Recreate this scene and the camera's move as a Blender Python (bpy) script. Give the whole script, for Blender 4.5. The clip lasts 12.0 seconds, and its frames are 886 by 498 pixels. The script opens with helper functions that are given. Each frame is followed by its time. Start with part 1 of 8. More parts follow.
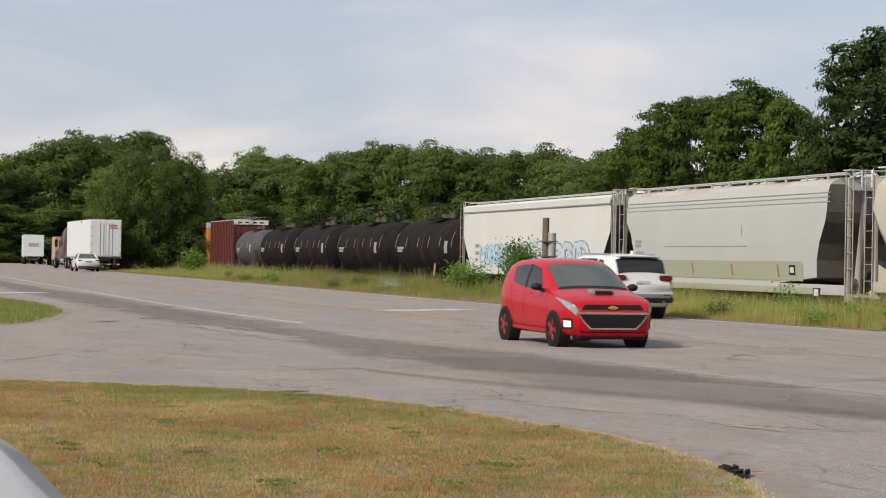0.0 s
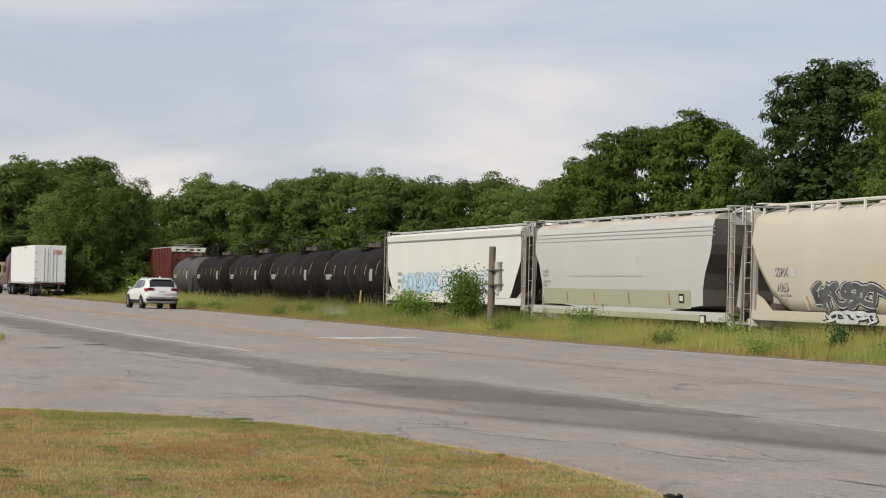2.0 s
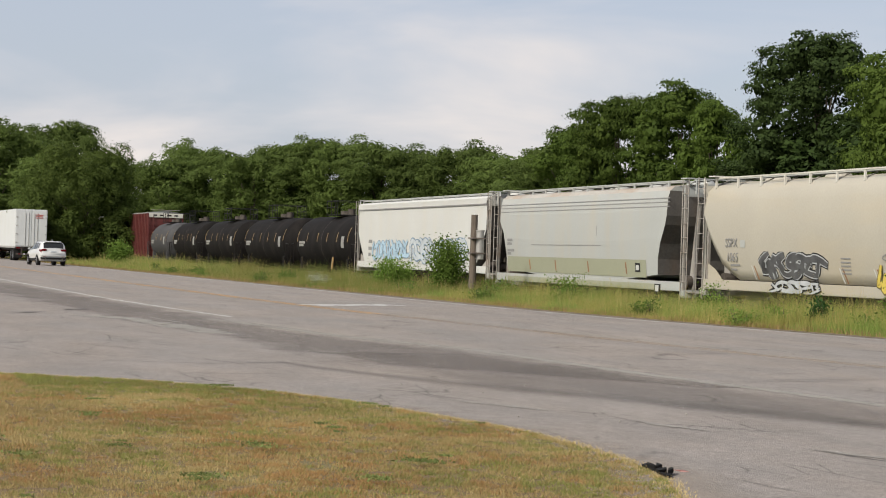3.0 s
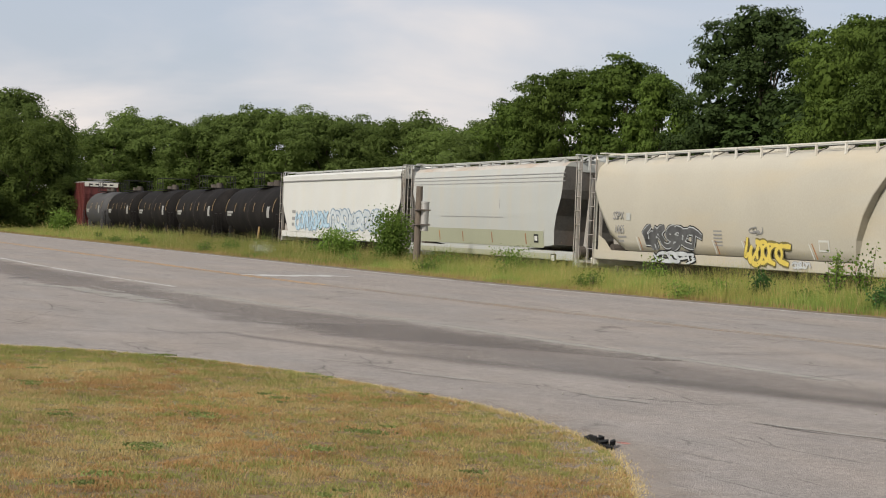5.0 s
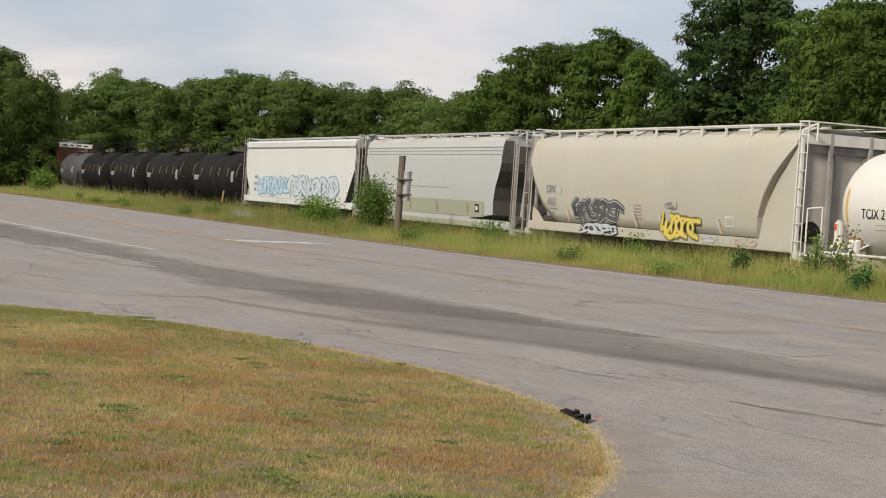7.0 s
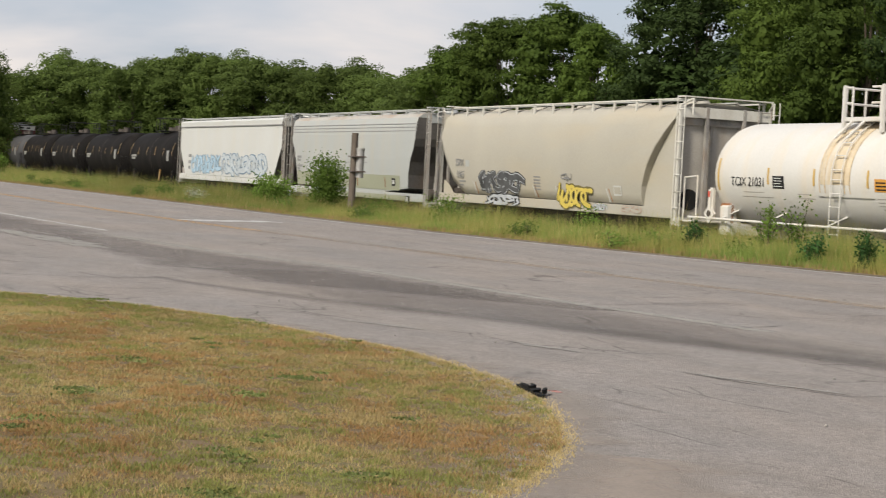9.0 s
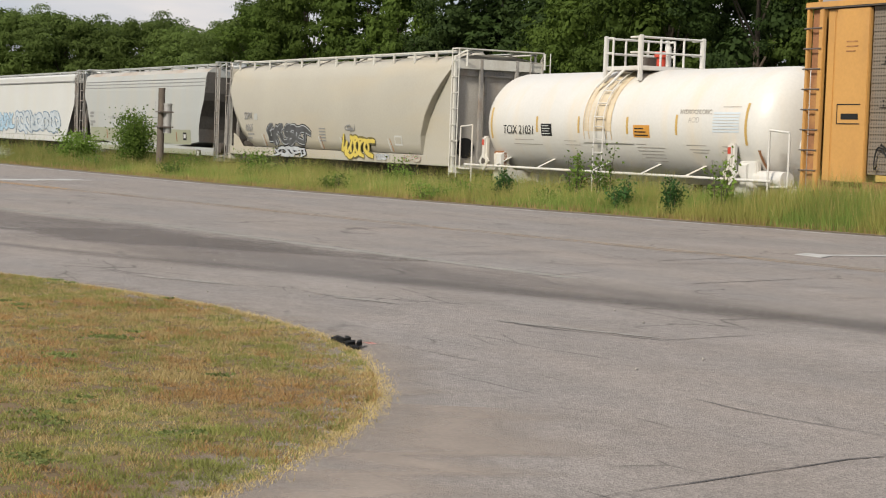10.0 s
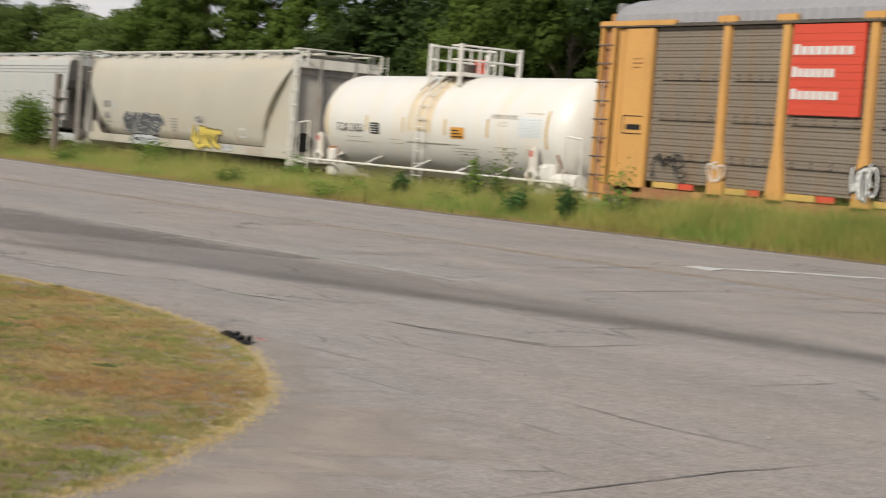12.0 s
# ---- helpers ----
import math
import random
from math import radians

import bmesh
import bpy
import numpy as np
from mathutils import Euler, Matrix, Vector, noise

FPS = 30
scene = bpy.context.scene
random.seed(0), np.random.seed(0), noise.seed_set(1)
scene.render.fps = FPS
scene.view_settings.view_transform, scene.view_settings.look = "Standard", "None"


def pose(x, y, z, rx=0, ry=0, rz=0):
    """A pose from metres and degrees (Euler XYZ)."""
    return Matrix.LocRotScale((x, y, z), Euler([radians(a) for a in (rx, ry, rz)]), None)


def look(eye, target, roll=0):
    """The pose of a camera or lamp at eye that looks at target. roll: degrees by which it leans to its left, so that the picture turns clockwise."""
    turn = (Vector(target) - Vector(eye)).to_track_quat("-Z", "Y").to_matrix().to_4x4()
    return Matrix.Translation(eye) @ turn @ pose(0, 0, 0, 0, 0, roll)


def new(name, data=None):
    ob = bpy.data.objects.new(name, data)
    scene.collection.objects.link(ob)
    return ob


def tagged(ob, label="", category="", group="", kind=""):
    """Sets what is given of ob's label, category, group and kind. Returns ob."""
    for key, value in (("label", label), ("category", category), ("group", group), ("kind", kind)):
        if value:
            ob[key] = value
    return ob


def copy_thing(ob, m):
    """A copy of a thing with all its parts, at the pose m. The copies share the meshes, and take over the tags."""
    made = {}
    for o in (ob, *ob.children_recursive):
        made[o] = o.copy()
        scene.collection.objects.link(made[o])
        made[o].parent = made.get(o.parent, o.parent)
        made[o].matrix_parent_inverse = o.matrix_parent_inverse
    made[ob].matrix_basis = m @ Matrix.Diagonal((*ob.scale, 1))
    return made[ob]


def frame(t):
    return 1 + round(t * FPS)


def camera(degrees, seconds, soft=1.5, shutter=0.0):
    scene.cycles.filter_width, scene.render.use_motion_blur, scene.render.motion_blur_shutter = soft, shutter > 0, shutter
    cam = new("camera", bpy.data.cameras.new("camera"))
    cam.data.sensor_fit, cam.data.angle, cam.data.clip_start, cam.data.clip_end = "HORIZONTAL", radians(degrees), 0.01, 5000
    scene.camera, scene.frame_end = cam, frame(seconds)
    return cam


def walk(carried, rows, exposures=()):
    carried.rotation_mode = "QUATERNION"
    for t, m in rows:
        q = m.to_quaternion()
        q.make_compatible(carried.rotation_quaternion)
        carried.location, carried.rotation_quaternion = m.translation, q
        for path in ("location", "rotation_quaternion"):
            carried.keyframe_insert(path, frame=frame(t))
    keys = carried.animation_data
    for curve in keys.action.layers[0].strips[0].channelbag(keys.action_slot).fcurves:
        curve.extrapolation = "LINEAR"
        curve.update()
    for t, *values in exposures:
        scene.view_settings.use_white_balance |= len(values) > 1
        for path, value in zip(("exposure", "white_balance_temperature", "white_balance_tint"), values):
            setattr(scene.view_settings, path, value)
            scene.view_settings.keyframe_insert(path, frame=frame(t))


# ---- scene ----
PATH = [
    (0.0, pose(0, 0, 1.42, 90.336, -1.012, 73.703)),
    (0.5, pose(0, 0, 1.42, 90.566, -1.164, 73.530)),
    (1.0, pose(0, 0, 1.42, 90.690, -1.260, 73.481)),
    (1.5, pose(0, 0, 1.42, 91.243, -1.506, 73.289)),
    (2.0, pose(0, 0, 1.42, 91.239, -1.364, 72.043)),
    (2.5, pose(0, 0, 1.42, 90.984, -1.784, 71.588)),
    (3.0, pose(0, 0, 1.42, 90.264, -1.886, 71.477)),
    (3.5, pose(0, 0, 1.42, 89.633, -2.037, 70.680)),
    (3.7, pose(0, 0, 1.42, 89.543, -2.236, 70.053)),
    (5.5, pose(0, 0, 1.42, 89.483, -2.380, 69.734)),
    (6.0, pose(0, 0, 1.42, 89.724, -2.640, 69.833)),
    (6.5, pose(0, 0, 1.42, 88.825, -3.306, 69.450)),
    (7.0, pose(0, 0, 1.42, 88.565, -3.914, 69.201)),
    (8.8, pose(0, 0, 1.42, 88.010, -4.939, 67.896)),
    (9.0, pose(0, 0, 1.42, 87.919, -3.089, 67.761)),
    (9.2, pose(0, 0, 1.42, 87.726, -1.774, 64.560)),
    (9.5, pose(0, 0, 1.42, 87.462, 0.326, 63.398)),
    (10.0, pose(0, 0, 1.42, 86.714, -2.055, 61.898)),
    (10.5, pose(0, 0, 1.42, 87.173, -3.761, 61.332)),
    (11.0, pose(0, 0, 1.42, 87.015, -2.591, 61.328)),
    (11.5, pose(0, 0, 1.42, 86.894, -2.205, 61.308)),
    (11.9, pose(0, 0, 1.42, 86.847, -3.015, 61.126)),
    (12.0, pose(0, 0, 1.42, 86.915, -4.488, 58.750)),
]
cam = camera(26.88, 12.0, soft=1.05, shutter=0.12)
walk(cam, PATH)

# ---- light ----
SUN_EL, SUN_AZ = 37, 296  # degrees; azimuth from +X towards +Y of the place that the light comes from
world = bpy.data.worlds.new("world")
scene.world = world
world.use_nodes = True


def sky_nodes():
    nt = world.node_tree
    nt.nodes.clear()
    out = nt.nodes.new("ShaderNodeOutputWorld")
    bg = nt.nodes.new("ShaderNodeBackground")
    sky = nt.nodes.new("ShaderNodeTexSky")
    sky.sky_type, sky.sun_disc = "NISHITA", False
    sky.sun_elevation, sky.sun_rotation = radians(SUN_EL), radians(90 - SUN_AZ)
    sky.air_density, sky.dust_density = 1.0, 2.0
    co = nt.nodes.new("ShaderNodeTexCoord")
    mp = nt.nodes.new("ShaderNodeMapping")
    mp.inputs["Scale"].default_value = (1.2, 1.2, 7.0)
    nz = nt.nodes.new("ShaderNodeTexNoise")
    nz.inputs["Scale"].default_value, nz.inputs["Detail"].default_value = 2.3, 5.0
    nz.inputs["Distortion"].default_value = 0.6
    ramp = nt.nodes.new("ShaderNodeValToRGB")
    ramp.color_ramp.elements[0].position, ramp.color_ramp.elements[1].position = 0.38, 0.68
    ramp.color_ramp.elements[0].color, ramp.color_ramp.elements[1].color = (0.6, 0.6, 0.6, 1), (0.97, 0.97, 0.97, 1)
    cloud = nt.nodes.new("ShaderNodeValToRGB")
    cloud.color_ramp.elements[0].position, cloud.color_ramp.elements[1].position = 0.4, 0.7
    cloud.color_ramp.elements[0].color, cloud.color_ramp.elements[1].color = (5.4, 5.65, 6.6, 1), (7.9, 7.25, 6.85, 1)
    mix = nt.nodes.new("ShaderNodeMix")
    mix.data_type = "RGBA"
    lk = nt.links.new
    lk(co.outputs["Generated"], mp.inputs["Vector"])
    lk(mp.outputs["Vector"], nz.inputs["Vector"])
    lk(nz.outputs["Fac"], ramp.inputs["Fac"])
    lk(nz.outputs["Fac"], cloud.inputs["Fac"])
    lk(ramp.outputs["Color"], mix.inputs["Factor"])
    lk(sky.outputs["Color"], mix.inputs["A"])
    lk(cloud.outputs["Color"], mix.inputs["B"])
    lk(mix.outputs["Result"], bg.inputs["Color"])
    bg.inputs["Strength"].default_value = 0.113
    lk(bg.outputs["Background"], out.inputs["Surface"])


sky_nodes()
sun_data = bpy.data.lights.new("sun", "SUN")
sun_data.energy, sun_data.angle, sun_data.color = 5.0, radians(9), (1.0, 0.93, 0.80)
sun = new("sun", sun_data)
ca, ce = radians(SUN_AZ), radians(SUN_EL)
sun.matrix_basis = look((60 * math.cos(ca) * math.cos(ce), 60 * math.sin(ca) * math.cos(ce), 60 * math.sin(ce)), (0, 0, 0))
scene.view_settings.exposure = 0.0


# ---- materials ----
def mat(name, base, rough=0.6, metal=0.0, vary=0.15, fine=60.0, coarse=2.0, bump=0.15, stain=None, stain_amount=0.0, stain_scale=(1, 1, 1), per_object=0.0, coat=0.0, stretch=(1, 1, 1), gloss=0.5, fold=4.0):
    """Base colour with grain at two scales, an optional stain of its own shape, and fine relief."""
    m = bpy.data.materials.new(name)
    m.use_nodes = True
    nt = m.node_tree
    b = nt.nodes["Principled BSDF"]
    b.inputs["Roughness"].default_value, b.inputs["Metallic"].default_value = rough, metal
    b.inputs["Coat Weight"].default_value = coat
    b.inputs["Specular IOR Level"].default_value = gloss
    lk = nt.links.new
    co = nt.nodes.new("ShaderNodeTexCoord")
    mp = nt.nodes.new("ShaderNodeMapping")
    mp.inputs["Scale"].default_value = stretch
    lk(co.outputs["Object"], mp.inputs["Vector"])

    def noise_tex(scale, detail=4.0):
        n = nt.nodes.new("ShaderNodeTexNoise")
        n.inputs["Scale"].default_value, n.inputs["Detail"].default_value = scale, detail
        lk(mp.outputs["Vector"], n.inputs["Vector"])
        return n

    n1, n2 = noise_tex(fine), noise_tex(coarse, fold)
    n2.inputs["Roughness"].default_value = 0.5 if fold < 6 else 0.72
    add = nt.nodes.new("ShaderNodeMath")
    add.operation = "ADD"
    lk(n1.outputs["Fac"], add.inputs[0])
    lk(n2.outputs["Fac"], add.inputs[1])
    ramp = nt.nodes.new("ShaderNodeMapRange")
    ramp.inputs["From Min"].default_value, ramp.inputs["From Max"].default_value = 0.6, 1.4
    ramp.inputs["To Min"].default_value, ramp.inputs["To Max"].default_value = 1 - vary, 1 + vary
    lk(add.outputs[0], ramp.inputs["Value"])
    scale_node = nt.nodes.new("ShaderNodeVectorMath")
    scale_node.operation = "SCALE"
    scale_node.inputs[0].default_value = base
    lk(ramp.outputs["Result"], scale_node.inputs["Scale"])
    colour = scale_node.outputs["Vector"]
    if per_object:
        oi = nt.nodes.new("ShaderNodeObjectInfo")
        pr = nt.nodes.new("ShaderNodeMapRange")
        pr.inputs["To Min"].default_value, pr.inputs["To Max"].default_value = 1 - per_object, 1 + per_object
        lk(oi.outputs["Random"], pr.inputs["Value"])
        s2 = nt.nodes.new("ShaderNodeVectorMath")
        s2.operation = "SCALE"
        lk(colour, s2.inputs[0])
        lk(pr.outputs["Result"], s2.inputs["Scale"])
        colour = s2.outputs["Vector"]
    if stain is not None:
        mp2 = nt.nodes.new("ShaderNodeMapping")
        mp2.inputs["Scale"].default_value = stain_scale
        lk(co.outputs["Object"], mp2.inputs["Vector"])
        n3 = nt.nodes.new("ShaderNodeTexNoise")
        n3.inputs["Scale"].default_value, n3.inputs["Detail"].default_value = 1.0, 6.0
        lk(mp2.outputs["Vector"], n3.inputs["Vector"])
        r3 = nt.nodes.new("ShaderNodeMapRange")
        r3.inputs["From Min"].default_value, r3.inputs["From Max"].default_value = 0.5, 0.72
        r3.inputs["To Max"].default_value = stain_amount
        lk(n3.outputs["Fac"], r3.inputs["Value"])
        mx = nt.nodes.new("ShaderNodeMix")
        mx.data_type = "RGBA"
        lk(r3.outputs["Result"], mx.inputs["Factor"])
        lk(colour, mx.inputs["A"])
        mx.inputs["B"].default_value = (*stain, 1)
        colour = mx.outputs["Result"]
    lk(colour, b.inputs["Base Color"])
    if bump:
        bp = nt.nodes.new("ShaderNodeBump")
        bp.inputs["Strength"].default_value, bp.inputs["Distance"].default_value = bump, 0.02
        lk(n1.outputs["Fac"], bp.inputs["Height"])
        lk(bp.outputs["Normal"], b.inputs["Normal"])
    return m


def leaf_mat(name, dark, light, rough=0.75, through_light=0.35):
    """Leaves: a colour for each island, between two greens, and some light let through."""
    m = bpy.data.materials.new(name)
    m.use_nodes = True
    nt = m.node_tree
    lk = nt.links.new
    b = nt.nodes["Principled BSDF"]
    b.inputs["Roughness"].default_value = rough
    b.inputs["Specular IOR Level"].default_value = 0.15
    geo = nt.nodes.new("ShaderNodeNewGeometry")
    oi = nt.nodes.new("ShaderNodeObjectInfo")
    co = nt.nodes.new("ShaderNodeTexCoord")
    nz = nt.nodes.new("ShaderNodeTexNoise")
    nz.inputs["Scale"].default_value = 0.6
    lk(co.outputs["Object"], nz.inputs["Vector"])
    add = nt.nodes.new("ShaderNodeMath")
    add.operation = "MULTIPLY_ADD"
    add.inputs[1].default_value, add.inputs[2].default_value = 0.28, -0.06
    lk(geo.outputs["Random Per Island"], add.inputs[0])
    add2 = nt.nodes.new("ShaderNodeMath")
    add2.operation = "MULTIPLY_ADD"
    add2.inputs[1].default_value = 0.85
    lk(nz.outputs["Fac"], add2.inputs[0])
    lk(add.outputs[0], add2.inputs[2])
    mx = nt.nodes.new("ShaderNodeMix")
    mx.data_type = "RGBA"
    mx.inputs["A"].default_value, mx.inputs["B"].default_value = (*dark, 1), (*light, 1)
    lk(add2.outputs[0], mx.inputs["Factor"])
    hs = nt.nodes.new("ShaderNodeHueSaturation")
    pr = nt.nodes.new("ShaderNodeMapRange")
    pr.inputs["To Min"].default_value, pr.inputs["To Max"].default_value = 0.75, 1.25
    lk(oi.outputs["Random"], pr.inputs["Value"])
    lk(pr.outputs["Result"], hs.inputs["Value"])
    lk(mx.outputs["Result"], hs.inputs["Color"])
    lk(hs.outputs["Color"], b.inputs["Base Color"])
    tr = nt.nodes.new("ShaderNodeBsdfTranslucent")
    lk(hs.outputs["Color"], tr.inputs["Color"])
    ms = nt.nodes.new("ShaderNodeMixShader")
    ms.inputs["Fac"].default_value = through_light
    lk(b.outputs["BSDF"], ms.inputs[1])
    lk(tr.outputs["BSDF"], ms.inputs[2])
    lk(ms.outputs["Shader"], nt.nodes["Material Output"].inputs["Surface"])
    return m


def asphalt_mat(name, base, warm, crack=0.5, wear=1.0):
    """Old asphalt: stones, blotches, long stains and a net of fine cracks, in metres on the ground."""
    m = bpy.data.materials.new(name)
    m.use_nodes = True
    nt = m.node_tree
    lk = nt.links.new
    b = nt.nodes["Principled BSDF"]
    b.inputs["Roughness"].default_value, b.inputs["Specular IOR Level"].default_value = 0.92, 0.25
    co = nt.nodes.new("ShaderNodeTexCoord")

    def mapped(scale, turn=0.0):
        mp = nt.nodes.new("ShaderNodeMapping")
        mp.inputs["Scale"].default_value = scale
        mp.inputs["Rotation"].default_value = (0, 0, radians(turn))
        lk(co.outputs["Object"], mp.inputs["Vector"])
        return mp.outputs["Vector"]

    def noise_tex(vec, scale, detail=4.0, rough=0.6):
        n = nt.nodes.new("ShaderNodeTexNoise")
        n.inputs["Scale"].default_value, n.inputs["Detail"].default_value, n.inputs["Roughness"].default_value = scale, detail, rough
        lk(vec, n.inputs["Vector"])
        return n.outputs["Fac"]

    def span(value, a, z, lo, hi):
        r = nt.nodes.new("ShaderNodeMapRange")
        r.inputs["From Min"].default_value, r.inputs["From Max"].default_value = a, z
        r.inputs["To Min"].default_value, r.inputs["To Max"].default_value = lo, hi
        lk(value, r.inputs["Value"])
        return r.outputs["Result"]

    def times(a, z):
        n = nt.nodes.new("ShaderNodeMath")
        n.operation = "MULTIPLY"
        lk(a, n.inputs[0])
        lk(z, n.inputs[1])
        return n.outputs[0]

    flat = mapped((1, 1, 1))
    stones = nt.nodes.new("ShaderNodeTexVoronoi")
    stones.inputs["Scale"].default_value = 95
    lk(flat, stones.inputs["Vector"])
    sep = nt.nodes.new("ShaderNodeSeparateColor")
    lk(stones.outputs["Color"], sep.inputs["Color"])
    value = span(sep.outputs["Red"], 0, 1, 1 - 0.26 * wear, 1 + 0.26 * wear)
    value = times(value, span(noise_tex(flat, 7, 6, 0.7), 0.3, 0.7, 0.86, 1.12))
    value = times(value, span(noise_tex(mapped((0.45, 0.8, 1), 30), 1.1, 8, 0.75), 0.3, 0.7, 1 - 0.13 * wear, 1 + 0.12 * wear))
    value = times(value, span(noise_tex(mapped((0.07, 0.9, 1), 6), 1.0, 6, 0.6), 0.35, 0.65, 0.94, 1.05))
    # crack nets at two sizes, each broken up
    for size, turn, width, cut in (((0.32, 0.85, 1), 7, 0.012, 0.52), ((0.9, 2.4, 1), 12, 0.022, 0.57)):
        vec = mapped(size, turn)
        wob = nt.nodes.new("ShaderNodeTexNoise")
        wob.inputs["Scale"].default_value, wob.inputs["Detail"].default_value = 2.2, 5
        lk(vec, wob.inputs["Vector"])
        mixv = nt.nodes.new("ShaderNodeMix")
        mixv.data_type = "VECTOR"
        mixv.inputs["Factor"].default_value = 0.22
        lk(vec, mixv.inputs["A"])
        lk(wob.outputs["Color"], mixv.inputs["B"])
        vor = nt.nodes.new("ShaderNodeTexVoronoi")
        vor.feature = "DISTANCE_TO_EDGE"
        vor.inputs["Scale"].default_value = 1.0
        lk(mixv.outputs["Result"], vor.inputs["Vector"])
        line = span(vor.outputs["Distance"], 0, width, crack, 0.0)
        keep = span(noise_tex(mapped((0.5, 0.8, 1), 30), 1.1, 3), cut, cut + 0.06, 0, 1)
        dark = times(line, keep)
        one = nt.nodes.new("ShaderNodeMath")
        one.operation = "SUBTRACT"
        one.inputs[0].default_value = 1.0
        lk(dark, one.inputs[1])
        value = times(value, one.outputs[0])
    tint = nt.nodes.new("ShaderNodeMix")
    tint.data_type = "RGBA"
    tint.inputs["A"].default_value, tint.inputs["B"].default_value = (*base, 1), (*warm, 1)
    lk(span(noise_tex(mapped((0.2, 0.5, 1)), 1.0, 4), 0.35, 0.65, 0, 1), tint.inputs["Factor"])
    sc = nt.nodes.new("ShaderNodeVectorMath")
    sc.operation = "SCALE"
    lk(tint.outputs["Result"], sc.inputs[0])
    lk(value, sc.inputs["Scale"])
    lk(sc.outputs["Vector"], b.inputs["Base Color"])
    bp = nt.nodes.new("ShaderNodeBump")
    bp.inputs["Strength"].default_value, bp.inputs["Distance"].default_value = 0.5, 0.01
    lk(stones.outputs["Distance"], bp.inputs["Height"])
    lk(bp.outputs["Normal"], b.inputs["Normal"])
    return m


def worn(m, cover, soft, patchy, scale=(1, 1, 1)):
    """Lets the surface below show through: towards both long edges of a strip, and in worn patches."""
    nt = m.node_tree
    lk = nt.links.new
    b = nt.nodes["Principled BSDF"]
    uv = nt.nodes.new("ShaderNodeUVMap")
    uv.uv_map = "strip"
    sep = nt.nodes.new("ShaderNodeSeparateXYZ")
    lk(uv.outputs["UV"], sep.inputs["Vector"])
    co = nt.nodes.new("ShaderNodeTexCoord")
    mp = nt.nodes.new("ShaderNodeMapping")
    mp.inputs["Scale"].default_value = scale
    lk(co.outputs["Object"], mp.inputs["Vector"])
    nz = nt.nodes.new("ShaderNodeTexNoise")
    nz.inputs["Scale"].default_value, nz.inputs["Detail"].default_value, nz.inputs["Roughness"].default_value = 1.0, 8.0, 0.68
    lk(mp.outputs["Vector"], nz.inputs["Vector"])
    pp = nt.nodes.new("ShaderNodeMath")
    pp.operation = "PINGPONG"
    pp.inputs[1].default_value = 0.5
    lk(sep.outputs["Y"], pp.inputs[0])
    ad = nt.nodes.new("ShaderNodeMath")
    ad.operation = "MULTIPLY_ADD"
    ad.inputs[1].default_value = patchy
    lk(nz.outputs["Fac"], ad.inputs[0])
    lk(pp.outputs[0], ad.inputs[2])
    r = nt.nodes.new("ShaderNodeMapRange")
    r.interpolation_type = "SMOOTHSTEP"
    r.inputs["From Min"].default_value, r.inputs["From Max"].default_value = patchy * 0.5 + 0.02, patchy * 0.5 + 0.02 + soft
    r.inputs["To Max"].default_value = cover
    lk(ad.outputs[0], r.inputs["Value"])
    lk(r.outputs["Result"], b.inputs["Alpha"])
    return m


M_ASPHALT = asphalt_mat("asphalt", (0.214, 0.199, 0.191), (0.236, 0.209, 0.190))
M_BAND = worn(asphalt_mat("resurfaced_asphalt", (0.170, 0.152, 0.145), (0.160, 0.141, 0.134), wear=2.2), 0.41, 0.26, 1.0, (0.5, 1.0, 1))
M_BAND_FAINT = worn(asphalt_mat("faint_resurfaced_asphalt", (0.172, 0.155, 0.148), (0.164, 0.146, 0.139), wear=1.6), 0.34, 0.4, 0.8, (0.35, 0.7, 1))
M_POLISH = worn(mat("tyre_polished_asphalt", (0.085, 0.079, 0.077), 0.8, vary=0.35, fine=50, coarse=0.6, bump=0.3, gloss=0.3), 0.27, 0.5, 0.35, (0.4, 1.2, 1))
M_PALE = worn(mat("pale_wear", (0.26, 0.25, 0.23), 0.9, vary=0.35, fine=30, coarse=3), 0.75, 0.25, 0.7, (2.5, 6, 1))
M_DUST = worn(mat("sandy_dust", (0.29, 0.25, 0.215), 0.95, vary=0.25, fine=40, coarse=2), 0.55, 0.5, 0.7, (0.8, 1.2, 1))
M_BROWN_DUST = worn(mat("brown_dust", (0.315, 0.265, 0.225), 0.95, vary=0.25, fine=40, coarse=2), 0.6, 0.5, 0.6, (0.9, 0.9, 1))
M_DIRT = worn(mat("brown_dirt", (0.155, 0.12, 0.08), 0.95, vary=0.35, fine=30, coarse=2, bump=0.4), 0.9, 0.35, 0.8, (0.9, 2.0, 1))
M_STONE = mat("pale_stone", (0.25, 0.235, 0.215), 0.9, vary=0.3, fine=30)
M_LITTER = mat("red_plastic", (0.42, 0.17, 0.14), 0.5, vary=0.1)
M_CRACK = mat("crack_tar", (0.06, 0.057, 0.053), 0.7, vary=0.2)
M_WHITE_LINE = worn(mat("worn_white_line", (0.47, 0.47, 0.45), 0.7, vary=0.2, fine=25, coarse=3), 0.85, 0.4, 1.7, (0.6, 9, 1))
M_HEAD_LINE = mat("worn_white_arrow", (0.36, 0.36, 0.35), 0.7, vary=0.25, fine=25, coarse=3)
M_YELLOW_LINE = worn(mat("worn_yellow_line", (0.42, 0.25, 0.085), 0.7, vary=0.2, fine=25), 0.95, 0.35, 0.9, (0.25, 6, 1))
